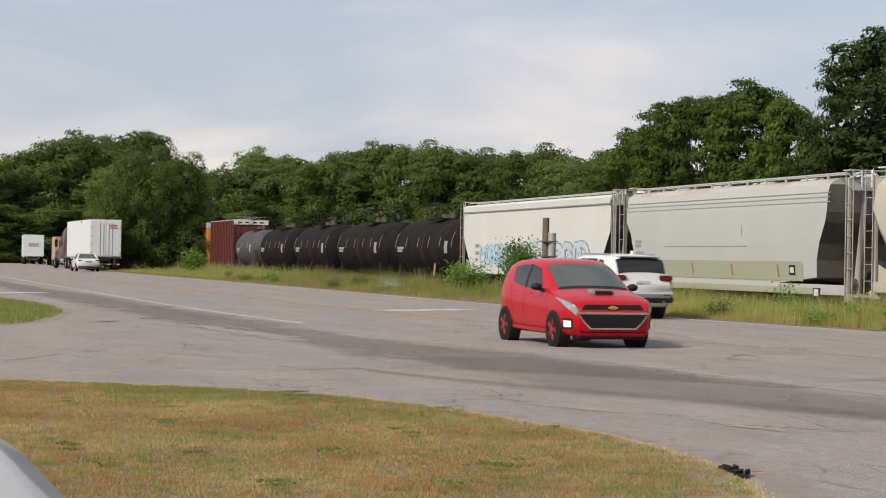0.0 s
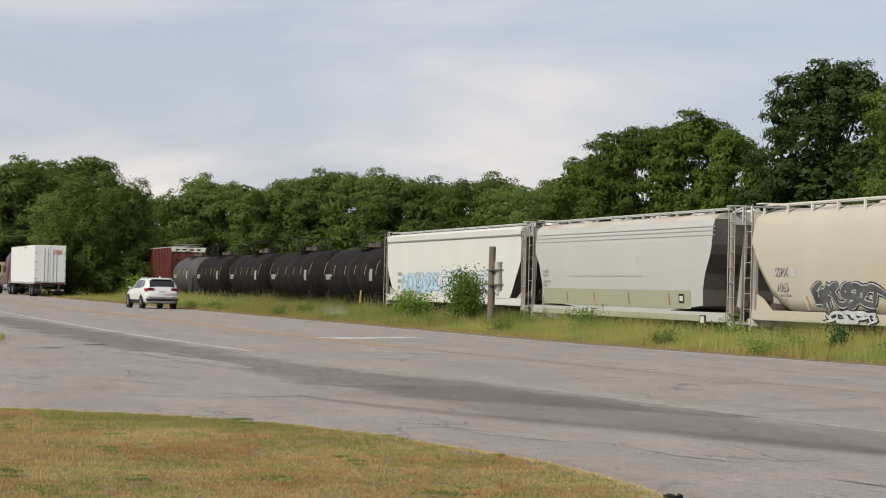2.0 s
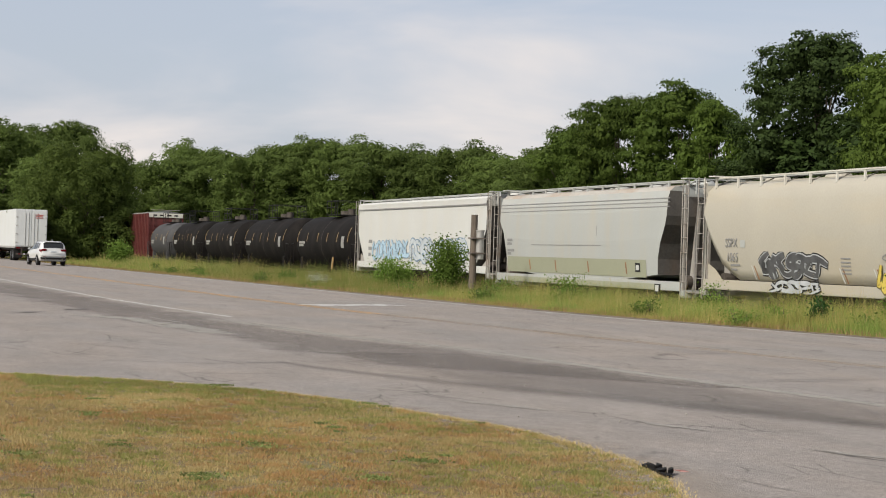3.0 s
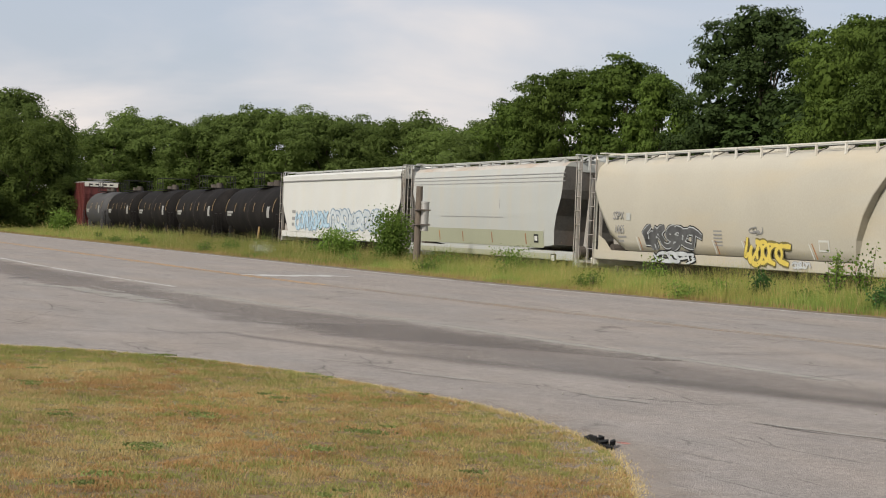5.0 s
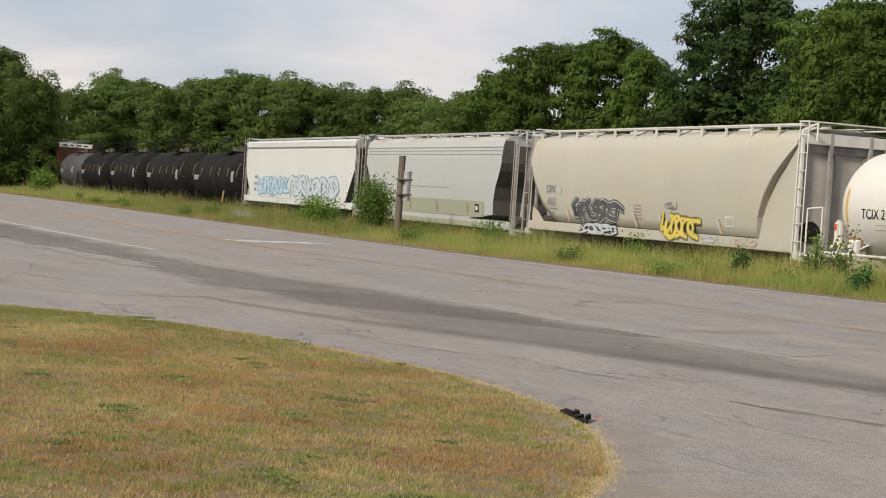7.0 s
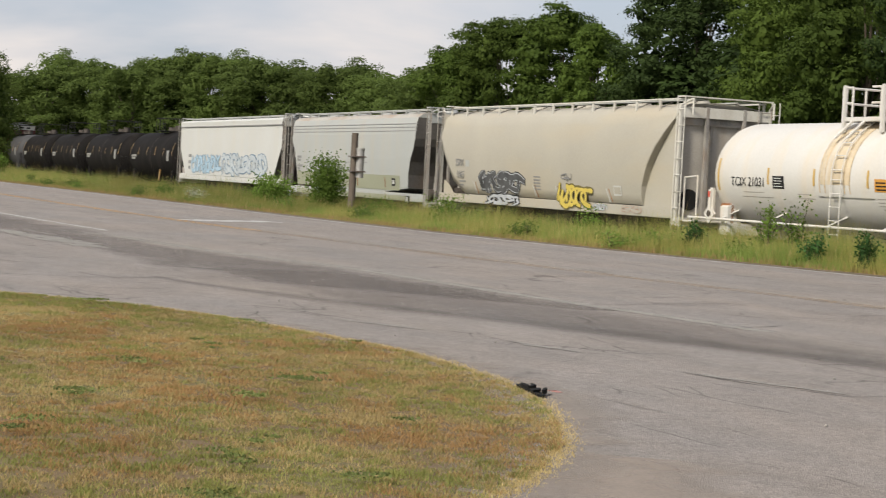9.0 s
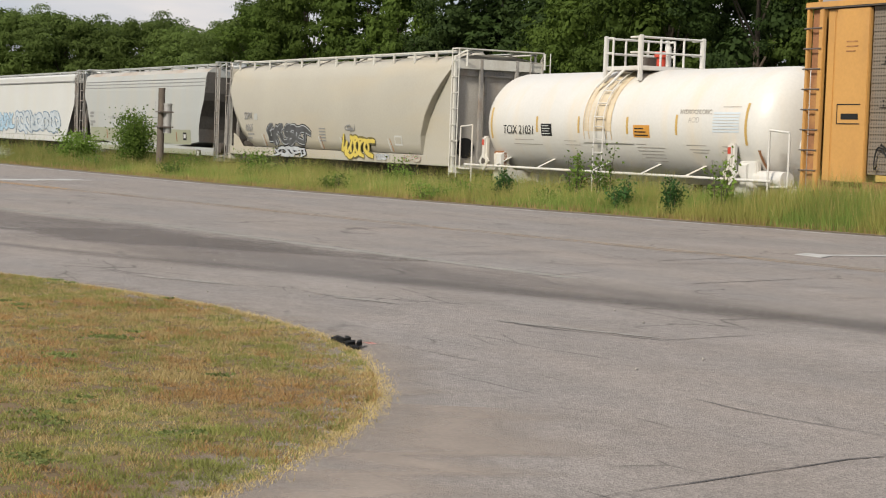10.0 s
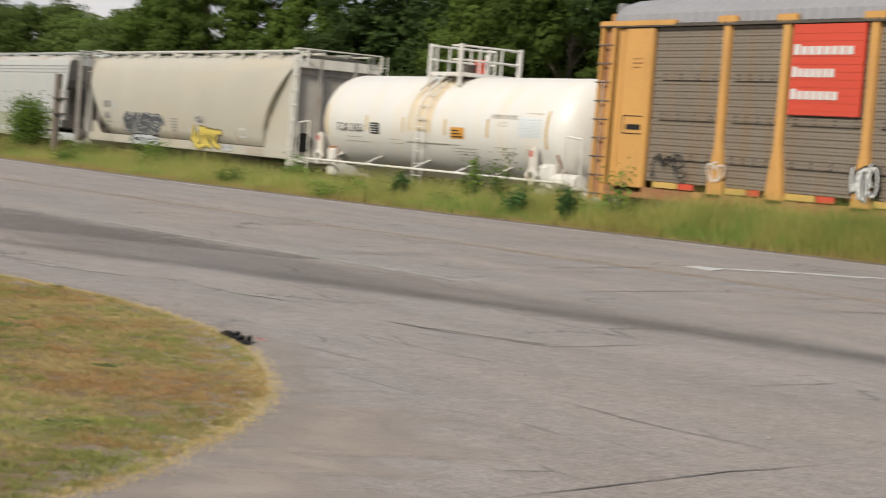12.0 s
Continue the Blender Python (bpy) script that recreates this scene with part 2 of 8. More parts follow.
M_FAINT_LINE = worn(mat("faint_yellow_line", (0.33, 0.235, 0.12), 0.7, vary=0.2, fine=25), 0.45, 0.4, 1.4, (0.2, 4, 1))
M_SOIL = mat("soil", (0.16, 0.165, 0.06), 0.95, vary=0.4, fine=12, coarse=0.4, bump=0.5)
M_LAWN = mat("dry_lawn", (0.125, 0.085, 0.042), 0.95, vary=0.35, fine=30, coarse=0.8, bump=0.6, stain=(0.13, 0.14, 0.045), stain_amount=0.7, stain_scale=(0.6, 0.6, 1))
M_FRESH = mat("fresh_verge_soil", (0.125, 0.125, 0.05), 0.95, vary=0.35, fine=12, coarse=0.5, bump=0.5)
M_BALLAST = mat("ballast", (0.16, 0.15, 0.14), 0.95, vary=0.45, fine=18, coarse=1, bump=0.8)
M_STEEL = mat("rail_steel", (0.2, 0.17, 0.15), 0.5, 0.8, vary=0.2)
M_HOP_WHITE = mat("white_car_paint", (0.455, 0.462, 0.452), 0.55, vary=0.06, fine=20, coarse=0.5, bump=0.05, stain=(0.48, 0.45, 0.38), stain_amount=0.3, stain_scale=(1.2, 1, 0.25))
M_HOP_GREY = mat("grey_car_paint", (0.328, 0.342, 0.336), 0.55, vary=0.07, fine=20, coarse=0.5, bump=0.05, stain=(0.36, 0.33, 0.27), stain_amount=0.5, stain_scale=(1.4, 1, 0.25))
M_HOP_TAN = mat("tan_car_paint", (0.335, 0.316, 0.268), 0.55, vary=0.08, fine=20, coarse=0.5, bump=0.05, stain=(0.38, 0.322, 0.225), stain_amount=0.5, stain_scale=(0.22, 1, 0.9))
M_HOP_DARK = mat("shaded_grey_steel", (0.33, 0.31, 0.28), 0.65, vary=0.15, fine=20, coarse=0.8, stain=(0.2, 0.15, 0.1), stain_amount=0.5, stain_scale=(1.5, 1.5, 0.4))
# grime and rust, darkened further for the shade inside the end bays
M_END = mat("grimy_shaded_slope_sheet", (0.075, 0.070, 0.066), 0.8, vary=0.3, fine=12, coarse=1.2, stain=(0.11, 0.07, 0.045), stain_amount=0.5, stain_scale=(1.5, 1.5, 0.6))
M_RACK = mat("grimy_ladder_steel", (0.27, 0.255, 0.235), 0.65, vary=0.2, fine=20, coarse=1.5, stain=(0.2, 0.12, 0.07), stain_amount=0.5, stain_scale=(2, 2, 2))
M_TRIM = mat("pale_grey_trim", (0.50, 0.49, 0.45), 0.55, vary=0.1, fine=20, coarse=1.0, stain=(0.3, 0.24, 0.17), stain_amount=0.4, stain_scale=(2, 2, 1))
M_STAINED_ROOF = mat("rust_stained_roof", (0.33, 0.315, 0.29), 0.65, vary=0.12, fine=10, coarse=0.9, stain=(0.27, 0.19, 0.13), stain_amount=0.75, stain_scale=(0.7, 1.2, 1.2))
M_OLIVE = mat("olive_band", (0.25, 0.26, 0.19), 0.6, vary=0.08, fine=20, coarse=0.6, bump=0.05)
M_TANK_WHITE = mat("white_tank_paint", (0.515, 0.505, 0.48), 0.4, vary=0.06, fine=15, coarse=0.6, bump=0.03, stain=(0.6, 0.45, 0.25), stain_amount=0.3, stain_scale=(1.5, 1, 0.2))
M_STREAK = mat("rust_streak", (0.50, 0.385, 0.235), 0.6, vary=0.25, fine=12, coarse=1.5)
M_STAIN = mat("faint_rust_stain", (0.50, 0.42, 0.30), 0.5, vary=0.2, fine=6, coarse=1.2, stain=(0.53, 0.50, 0.455), stain_amount=0.9, stain_scale=(3.0, 2, 0.5))
M_TANK_BLACK = mat("black_tank_paint", (0.010, 0.0092, 0.009), 0.75, gloss=0.06, vary=0.3, fine=15, coarse=0.6, bump=0.05, stain=(0.03, 0.027, 0.025), stain_amount=0.5, stain_scale=(1, 1, 0.3))
M_TANK_GREY = mat("dusty_grey_tank_paint", (0.05, 0.05, 0.053), 0.7, gloss=0.25, vary=0.2, fine=15, coarse=0.6, bump=0.05)
M_BOX_RED = mat("oxide_red_paint", (0.088, 0.016, 0.014), 0.6, vary=0.15, fine=15, coarse=0.6, stain=(0.08, 0.03, 0.025), stain_amount=0.5, stain_scale=(1, 1, 0.3))
M_YELLOW = mat("autorack_yellow_paint", (0.435, 0.235, 0.068), 0.55, vary=0.1, fine=15, coarse=0.7, bump=0.05, stain=(0.3, 0.16, 0.06), stain_amount=0.5, stain_scale=(1.5, 1.5, 0.4))
M_RUST = mat("rusty_steel", (0.22, 0.10, 0.045), 0.8, vary=0.3, fine=20, coarse=1, stain=(0.45, 0.24, 0.07), stain_amount=0.6, stain_scale=(2, 2, 1))
M_PANEL = mat("galvanised_panel", (0.150, 0.126, 0.100), 0.6, 0.1, vary=0.12, fine=10, coarse=0.8, bump=0.05, stain=(0.17, 0.11, 0.06), stain_amount=0.7, stain_scale=(2.5, 1, 0.3))


def perforate(m, pitch, depth):
    """Rows of small dark holes, in columns along x, multiplied into the colour."""
    nt = m.node_tree
    b = nt.nodes["Principled BSDF"]
    src = b.inputs["Base Color"].links[0].from_socket
    co = nt.nodes.new("ShaderNodeTexCoord")
    value = None
    for axis in ("X", "Z"):
        w = nt.nodes.new("ShaderNodeTexWave")
        w.bands_direction = axis
        w.inputs["Scale"].default_value = 0.314 / pitch
        w.inputs["Distortion"].default_value = 0.0
        nt.links.new(co.outputs["Object"], w.inputs["Vector"])
        if value is None:
            value = w.outputs["Fac"]
        else:
            mul = nt.nodes.new("ShaderNodeMath")
            mul.operation = "MULTIPLY"
            nt.links.new(value, mul.inputs[0])
            nt.links.new(w.outputs["Fac"], mul.inputs[1])
            value = mul.outputs[0]
    r = nt.nodes.new("ShaderNodeMapRange")
    r.inputs["From Min"].default_value, r.inputs["From Max"].default_value = 0.25, 0.6
    r.inputs["To Min"].default_value, r.inputs["To Max"].default_value = 1.12, 1 - depth
    nt.links.new(value, r.inputs["Value"])
    sc = nt.nodes.new("ShaderNodeVectorMath")
    sc.operation = "SCALE"
    nt.links.new(src, sc.inputs[0])
    nt.links.new(r.outputs["Result"], sc.inputs["Scale"])
    nt.links.new(sc.outputs["Vector"], b.inputs["Base Color"])


perforate(M_PANEL, 0.075, 0.55)
M_ROOF_GREY = mat("corrugated_roof", (0.23, 0.23, 0.24), 0.5, 0.2, vary=0.1, fine=10, coarse=0.8)
M_RED_SIGN = mat("red_sign_paint", (0.43, 0.05, 0.025), 0.5, vary=0.1, fine=15, coarse=1)
M_BLACK = mat("black_paint", (0.014, 0.014, 0.014), 0.65, gloss=0.2, vary=0.3)
M_DARKSTEEL = mat("dirty_running_gear", (0.06, 0.05, 0.042), 0.8, vary=0.4, fine=20)
M_MARKGREY = mat("grey_stencil", (0.2, 0.2, 0.2), 0.7, vary=0.1)
M_SPRAY_BLUE = mat("blue_spray", (0.30, 0.42, 0.52), 0.6, vary=0.25, fine=4, coarse=1)
M_SPRAY_PALE = mat("pale_spray", (0.37, 0.41, 0.44), 0.6, vary=0.2, fine=4, coarse=1)
M_SPRAY_DEEP = mat("deep_blue_spray", (0.12, 0.185, 0.26), 0.6, vary=0.4, fine=4, coarse=1)
M_SPRAY_HALO = mat("pale_grey_spray", (0.34, 0.36, 0.38), 0.6, vary=0.25, fine=4, coarse=1)
M_SPRAY_OLIVE = mat("dark_olive_spray", (0.12, 0.10, 0.03), 0.6, vary=0.2, fine=4, coarse=1)
M_SPRAY_PINK = mat("faded_pink_spray", (0.42, 0.22, 0.17), 0.6, vary=0.3, fine=4, coarse=1)
M_PALEBLUE = mat("pale_blue_stencil", (0.45, 0.50, 0.54), 0.6, vary=0.1)
M_SPRAY_MID = mat("dark_grey_spray", (0.062, 0.064, 0.068), 0.6, vary=0.5, fine=3, coarse=1.5)
M_SPRAY_YELLOW = mat("yellow_spray", (0.46, 0.36, 0.07), 0.6, vary=0.1, fine=4, coarse=1)
M_ORANGE = mat("orange_placard", (0.46, 0.22, 0.035), 0.5, vary=0.05)
M_REFLECT = mat("yellow_reflector", (0.42, 0.28, 0.08), 0.4, vary=0.15)
M_REFLECT_DIM = mat("dirty_yellow_reflector", (0.22, 0.14, 0.05), 0.5, vary=0.25)
M_DIRTY_WHITE = mat("dirty_white_stencil", (0.22, 0.22, 0.21), 0.6, vary=0.2)
M_RED_PAINT = mat("red_car_paint", (0.33, 0.002, 0.009), 0.35, 0.0, vary=0.03, bump=0, coat=0.35, gloss=0.2)
M_DRL = mat("lit_lamp", (0.8, 0.75, 0.65), 0.2, vary=0.02, bump=0)
M_DRL.node_tree.nodes["Principled BSDF"].inputs["Emission Color"].default_value = (1.0, 0.86, 0.62, 1)
M_DRL.node_tree.nodes["Principled BSDF"].inputs["Emission Strength"].default_value = 0.9
M_DARK_GLASS = mat("dark_privacy_glass", (0.012, 0.014, 0.014), 0.06, vary=0.05, bump=0)
M_RED_RIM = mat("red_wheel_paint", (0.22, 0.006, 0.01), 0.45, vary=0.1)
M_WHITE_PAINT = mat("white_car_body", (0.50, 0.51, 0.515), 0.25, vary=0.02, bump=0, coat=0.5)
M_SILVER = mat("silver_car_paint", (0.38, 0.39, 0.39), 0.5, 0.1, vary=0.03, bump=0, coat=0.4)
M_GLASS = mat("tinted_glass", (0.055, 0.068, 0.066), 0.08, vary=0.05, bump=0)
M_TYRE = mat("tyre_rubber", (0.012, 0.012, 0.012), 0.9, gloss=0.12, vary=0.2)
M_PLASTIC = mat("black_plastic", (0.014, 0.014, 0.015), 0.6, gloss=0.2, vary=0.1)
M_CHROME = mat("chrome", (0.7, 0.7, 0.7), 0.15, 1.0, vary=0.02, bump=0)
M_ALLOY = mat("alloy_grey", (0.35, 0.35, 0.36), 0.35, 0.8, vary=0.05)
M_LAMP = mat("lamp_glass", (0.20, 0.21, 0.22), 0.08, vary=0.05, bump=0)
M_TAIL = mat("red_lamp_glass", (0.12, 0.004, 0.008), 0.15, vary=0.05, bump=0)
M_TRAILER = mat("white_trailer_skin", (0.53, 0.55, 0.56), 0.4, vary=0.04, fine=8, coarse=0.6, bump=0.03, stain=(0.5, 0.5, 0.48), stain_amount=0.4, stain_scale=(0.5, 0.5, 0.3))
M_MAROON = mat("maroon_cab_paint", (0.05, 0.014, 0.02), 0.3, vary=0.06, bump=0, coat=0.4)
M_CARDBOARD = mat("tan_box_body", (0.30, 0.22, 0.15), 0.6, vary=0.08)
M_POST = mat("weathered_post", (0.105, 0.085, 0.068), 0.9, vary=0.35, fine=25, coarse=3, bump=0.5, stretch=(1, 1, 0.15))
M_GALV = mat("galvanised_pipe", (0.34, 0.335, 0.325), 0.5, 0.4, vary=0.15)
M_BARK = mat("bark", (0.07, 0.055, 0.04), 0.9, vary=0.4, fine=12, bump=0.6)
M_LEAF = leaf_mat("tree_leaf", (0.033, 0.060, 0.011), (0.102, 0.150, 0.028), 0.75, 0.42)
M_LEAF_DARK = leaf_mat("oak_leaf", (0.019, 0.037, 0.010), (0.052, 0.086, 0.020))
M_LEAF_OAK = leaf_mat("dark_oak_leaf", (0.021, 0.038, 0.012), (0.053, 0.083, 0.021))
M_LEAF_LIGHT = leaf_mat("willow_leaf", (0.034, 0.062, 0.011), (0.114, 0.164, 0.030), 0.75, 0.42)
M_LEAF_FAR = leaf_mat("wood_edge_leaf", (0.072, 0.108, 0.027), (0.124, 0.172, 0.044), 0.75, 0.5)
M_LEAF_SOFT = leaf_mat("hanging_leaf", (0.066, 0.100, 0.022), (0.116, 0.158, 0.036), 0.75, 0.5)
M_BUSH = leaf_mat("bush_leaf", (0.08, 0.14, 0.024), (0.20, 0.30, 0.06), 0.75, 0.45)
M_FLOWER = leaf_mat("white_flower", (0.35, 0.42, 0.25), (0.7, 0.72, 0.62))
M_LAWNWEED = leaf_mat("lawn_weed_leaf", (0.10, 0.13, 0.04), (0.22, 0.26, 0.09))
M_VERGE = leaf_mat("verge_leaf", (0.065, 0.12, 0.022), (0.17, 0.25, 0.05))
M_WEED = leaf_mat("weed_leaf", (0.025, 0.065, 0.02), (0.07, 0.15, 0.04))
M_TALLGRASS = leaf_mat("tall_grass", (0.14, 0.155, 0.036), (0.44, 0.41, 0.135), 0.8, 0.45)
M_FRESHBLADE = leaf_mat("fresh_green_blade", (0.095, 0.125, 0.034), (0.27, 0.29, 0.085), 0.8, 0.45)
M_LUSH = leaf_mat("lush_grass", (0.09, 0.145, 0.032), (0.27, 0.34, 0.09), 0.8, 0.45)
M_DRYBLADE = leaf_mat("dry_blade", (0.19, 0.135, 0.057), (0.60, 0.48, 0.23), 0.8, 0.35)
M_RUSTBLADE = leaf_mat("rust_blade", (0.155, 0.092, 0.040), (0.46, 0.295, 0.13), 0.8, 0.35)
M_EDGEGRASS = leaf_mat("dead_edge_grass", (0.17, 0.11, 0.05), (0.43, 0.31, 0.15), 0.85, 0.3)
M_STRAW = leaf_mat("straw_blade", (0.28, 0.21, 0.085), (0.58, 0.47, 0.22), 0.8, 0.3)
M_GREENBLADE = leaf_mat("green_blade", (0.105, 0.125, 0.036), (0.33, 0.335, 0.105), 0.8, 0.35)


# ---- shape helpers ----
def part(name, bm, material, parent=None, label="", smooth=False):
    me = bpy.data.meshes.new(name)
    bm.normal_update()
    bm.to_mesh(me)
    bm.free()
    return mesh_part(name, me, material, parent, label, smooth)


def mesh_part(name, me, material, parent=None, label="", smooth=False):
    me.materials.append(material)
    if smooth:
        for p in me.polygons:
            p.use_smooth = True
    ob = new(name, me)
    ob.parent = parent
    if label:
        ob["label"] = label
    return ob


def thing(name, label, category, group="", kind=""):
    return tagged(new(name), label, category, group, kind)


def box(bm, x0, x1, y0, y1, z0, z1, bevel=0.0):
    vs = [bm.verts.new((x, y, z)) for x in (x0, x1) for y in (y0, y1) for z in (z0, z1)]
    fs = [bm.faces.new([vs[i] for i in f]) for f in ((0, 1, 3, 2), (4, 6, 7, 5), (0, 4, 5, 1), (2, 3, 7, 6), (0, 2, 6, 4), (1, 5, 7, 3))]
    if bevel:
        bmesh.ops.bevel(bm, geom=list({e for f in fs for e in f.edges}), offset=bevel, segments=2, affect="EDGES")
    return bm


def boxes(*rows, bevel=0.0):
    bm = bmesh.new()
    for r in rows:
        box(bm, *r, bevel=bevel)
    return bm


def rod(bm, p0, p1, r0, r1=None, seg=10):
    p0, p1 = Vector(p0), Vector(p1)
    r1 = r0 if r1 is None else r1
    q = (p1 - p0).to_track_quat("Z", "Y")
    rings = []
    for p, r in ((p0, r0), (p1, r1)):
        rings.append([bm.verts.new(p + q @ Vector((r * math.cos(2 * math.pi * i / seg), r * math.sin(2 * math.pi * i / seg), 0))) for i in range(seg)])
    for i in range(seg):
        bm.faces.new((rings[0][i], rings[0][(i + 1) % seg], rings[1][(i + 1) % seg], rings[1][i]))
    bm.faces.new(rings[0][::-1])
    bm.faces.new(rings[1])
    return bm


def rods(lines, r, seg=8):
    bm = bmesh.new()
    for a, b in lines:
        rod(bm, a, b, r, seg=seg)
    return bm


def loft(rings, caps=True):
    """A skin over closed rings of equal length."""
    bm = bmesh.new()
    vr = [[bm.verts.new(p) for p in ring] for ring in rings]
    n = len(rings[0])
    for a, b in zip(vr, vr[1:]):
        for i in range(n):
            bm.faces.new((a[i], a[(i + 1) % n], b[(i + 1) % n], b[i]))
    if caps:
        bm.faces.new(vr[0][::-1])
        bm.faces.new(vr[-1])
    bmesh.ops.recalc_face_normals(bm, faces=bm.faces)
    return bm


def plate(points, z0, z1):
    """A flat slab over a polygon in the ground plane."""
    bm = bmesh.new()
    top = [bm.verts.new((x, y, z1)) for x, y in points]
    bot = [bm.verts.new((x, y, z0)) for x, y in points]
    bm.faces.new(top)
    bm.faces.new(bot[::-1])
    n = len(points)
    for i in range(n):
        bm.faces.new((top[i], bot[i], bot[(i + 1) % n], top[(i + 1) % n]))
    bmesh.ops.recalc_face_normals(bm, faces=bm.faces)
    return bm


def fast_mesh(name, verts, faces):
    me = bpy.data.meshes.new(name)
    nf, k = faces.shape
    me.vertices.add(len(verts))
    me.vertices.foreach_set("co", np.asarray(verts, np.float32).ravel())
    me.loops.add(nf * k)
    me.loops.foreach_set("vertex_index", np.asarray(faces, np.int32).ravel())
    me.polygons.add(nf)
    me.polygons.foreach_set("loop_start", np.arange(0, nf * k, k, dtype=np.int32))
    me.update(calc_edges=True)
    me.validate()
    return me


def inside(poly, x, y):
    c = np.zeros(len(x), bool)
    for (x0, y0), (x1, y1) in zip(poly, poly[1:] + poly[:1]):
        k = (y0 > y) != (y1 > y)
        with np.errstate(divide="ignore", invalid="ignore"):
            c ^= k & (x < (x1 - x0) * (y - y0) / (y1 - y0) + x0)
    return c


def lerp_table(rows, x):
    for (a, b), (c, d) in zip(rows, rows[1:]):
        if x <= c:
            u = min(1, max(0, (x - a) / (c - a)))
            u = u * u * (3 - 2 * u) * 0.0 + u
            return b + (d - b) * u
    return rows[-1][1]


def words(text, size, material, parent, m, name="lettering", label=""):
    cu = bpy.data.curves.new(name, "FONT")
    cu.body, cu.size, cu.extrude = text, size, 0.004
    cu.align_x = "CENTER"
    tmp = bpy.data.objects.new(name, cu)
    me = bpy.data.meshes.new_from_object(tmp)
    bpy.data.objects.remove(tmp)
    ob = mesh_part(name, me, material, parent, label)
    ob.matrix_basis = m
    return ob


# ---- plan ----
RAIL_Z, TRACK_Y, SPEED = -0.40, 27.1, 1.93  # rail top, centre line of the track, train's pace towards -X
CENTRE = [(-3000, 9.0), (-260, 8.4), (-150, 9.2), (-94, 10.9), (-60, 11.9), (-48, 12.3), (-36, 13.4), (-28, 14.4), (-24, 14.95), (-19, 15.7), (-14, 16.6), (0, 17.0), (40, 17.0), (3000, 17.0)]


def centre(x):
    return sum(lerp_table(CENTRE, x + d) for d in (-6, -3, 0, 3, 6)) / 5


def far_edge(x):
    return min(23.9, centre(x) + lerp_table([(-3000, 7.0), (-48, 7.0), (-37, 7.6), (-29, 8.1), (-24, 8.4), (3000, 8.4)], x))


STATIONS = [-3000, -800, -400, -260, -220, -190] + [x for x in range(-170, 40, 3)] + [60, 120, 400, 3000]


def ribbon(name, lo, hi, z, material, x0=-3000, x1=3000, thick=0.0, parent=None, label=""):
    """A strip that runs along the road between two offsets from its centre line."""
    bm = bmesh.new()
    xs = [x0] + [x for x in STATIONS if x0 < x < x1] + [x1]
    rows = []
    for x in xs:
        a, b = (lo(x) if callable(lo) else centre(x) + lo), (hi(x) if callable(hi) else centre(x) + hi)
        rows.append([bm.verts.new((x, a, z)), bm.verts.new((x, b, z))] + ([bm.verts.new((x, a, z - thick)), bm.verts.new((x, b, z - thick))] if thick else []))
    for p, q in zip(rows, rows[1:]):
        bm.faces.new((p[0], q[0], q[1], p[1]))
        if thick:
            bm.faces.new((p[0], p[2], q[2], q[0]))
            bm.faces.new((p[1], q[1], q[3], p[3]))
    lay = bm.loops.layers.uv.new("strip")
    low = {v for r in rows for v in r[::2]}
    bm.normal_update()
    for f in bm.faces:
        for lp in f.loops:
            lp[lay].uv = (lp.vert.co.x, 0.0 if lp.vert in low else 1.0)
    bmesh.ops.recalc_face_normals(bm, faces=bm.faces)
    ob = part(name, bm, material, parent, label)
    return ob


GROUND = [(-3000, -0.10), (-60, -0.10), (-1.0, -0.10), (0.0, -0.035), (0.6, 0.0), (1.5, -0.10), (3.0, -0.42), (5.0, -0.62), (60, -0.62), (400, -0.4), (3000, 0.0)]


def build_ground():
    bm = bmesh.new()
    rows = [[bm.verts.new((x, far_edge(x) + u, z)) for u, z in GROUND] for x in STATIONS]
    for p, q in zip(rows, rows[1:]):
        for i in range(len(GROUND) - 1):
            bm.faces.new((p[i], q[i], q[i + 1], p[i + 1]))
    tagged(part("ground", bm, M_SOIL), "grassy soil ground running to the woods", "ground", kind="structure")
    road = ribbon("road", -6.4, far_edge, 0.0, M_ASPHALT, thick=0.12)
    tagged(road, "grey worn asphalt two-way road with patches", "road", kind="structure")
    apron = part("pavement", plate([(-90, -60), (60, -60), (60, 17), (20, 13), (0, 11.4), (-19, 9.85), (-28, 8.5), (-36, 7.4), (-48, 6.2), (-60, 5.6), (-90, 4.7)], -0.1, -0.001), M_ASPHALT)
    tagged(apron, "pale cracked asphalt driveway apron beside the road", "pavement", kind="structure")
    ribbon("edge_line", -4.92, -4.68, 0.0055, M_WHITE_LINE, -170, -39, parent=road, label="worn white edge line")
    ribbon("edge_line", lambda x: far_edge(x) - 0.62, lambda x: far_edge(x) - 0.38, 0.0055, M_WHITE_LINE, -170, 60, parent=road, label="worn white edge line")
    ribbon("dirt_edge", lambda x: far_edge(x) - 0.22, lambda x: far_edge(x) + 0.75, 0.008, M_DIRT, -170, 40, parent=road, label="brown dirt along the road edge")
    for o in (-0.2, 0.05):
        ribbon("centre_line", o, o + 0.17, 0.0055, M_YELLOW_LINE, -180, -43, parent=road, label="faded yellow centre line")
        ribbon("centre_line", o, o + 0.2, 0.0055, M_FAINT_LINE, -43, 60, parent=road, label="nearly worn-off yellow centre line")


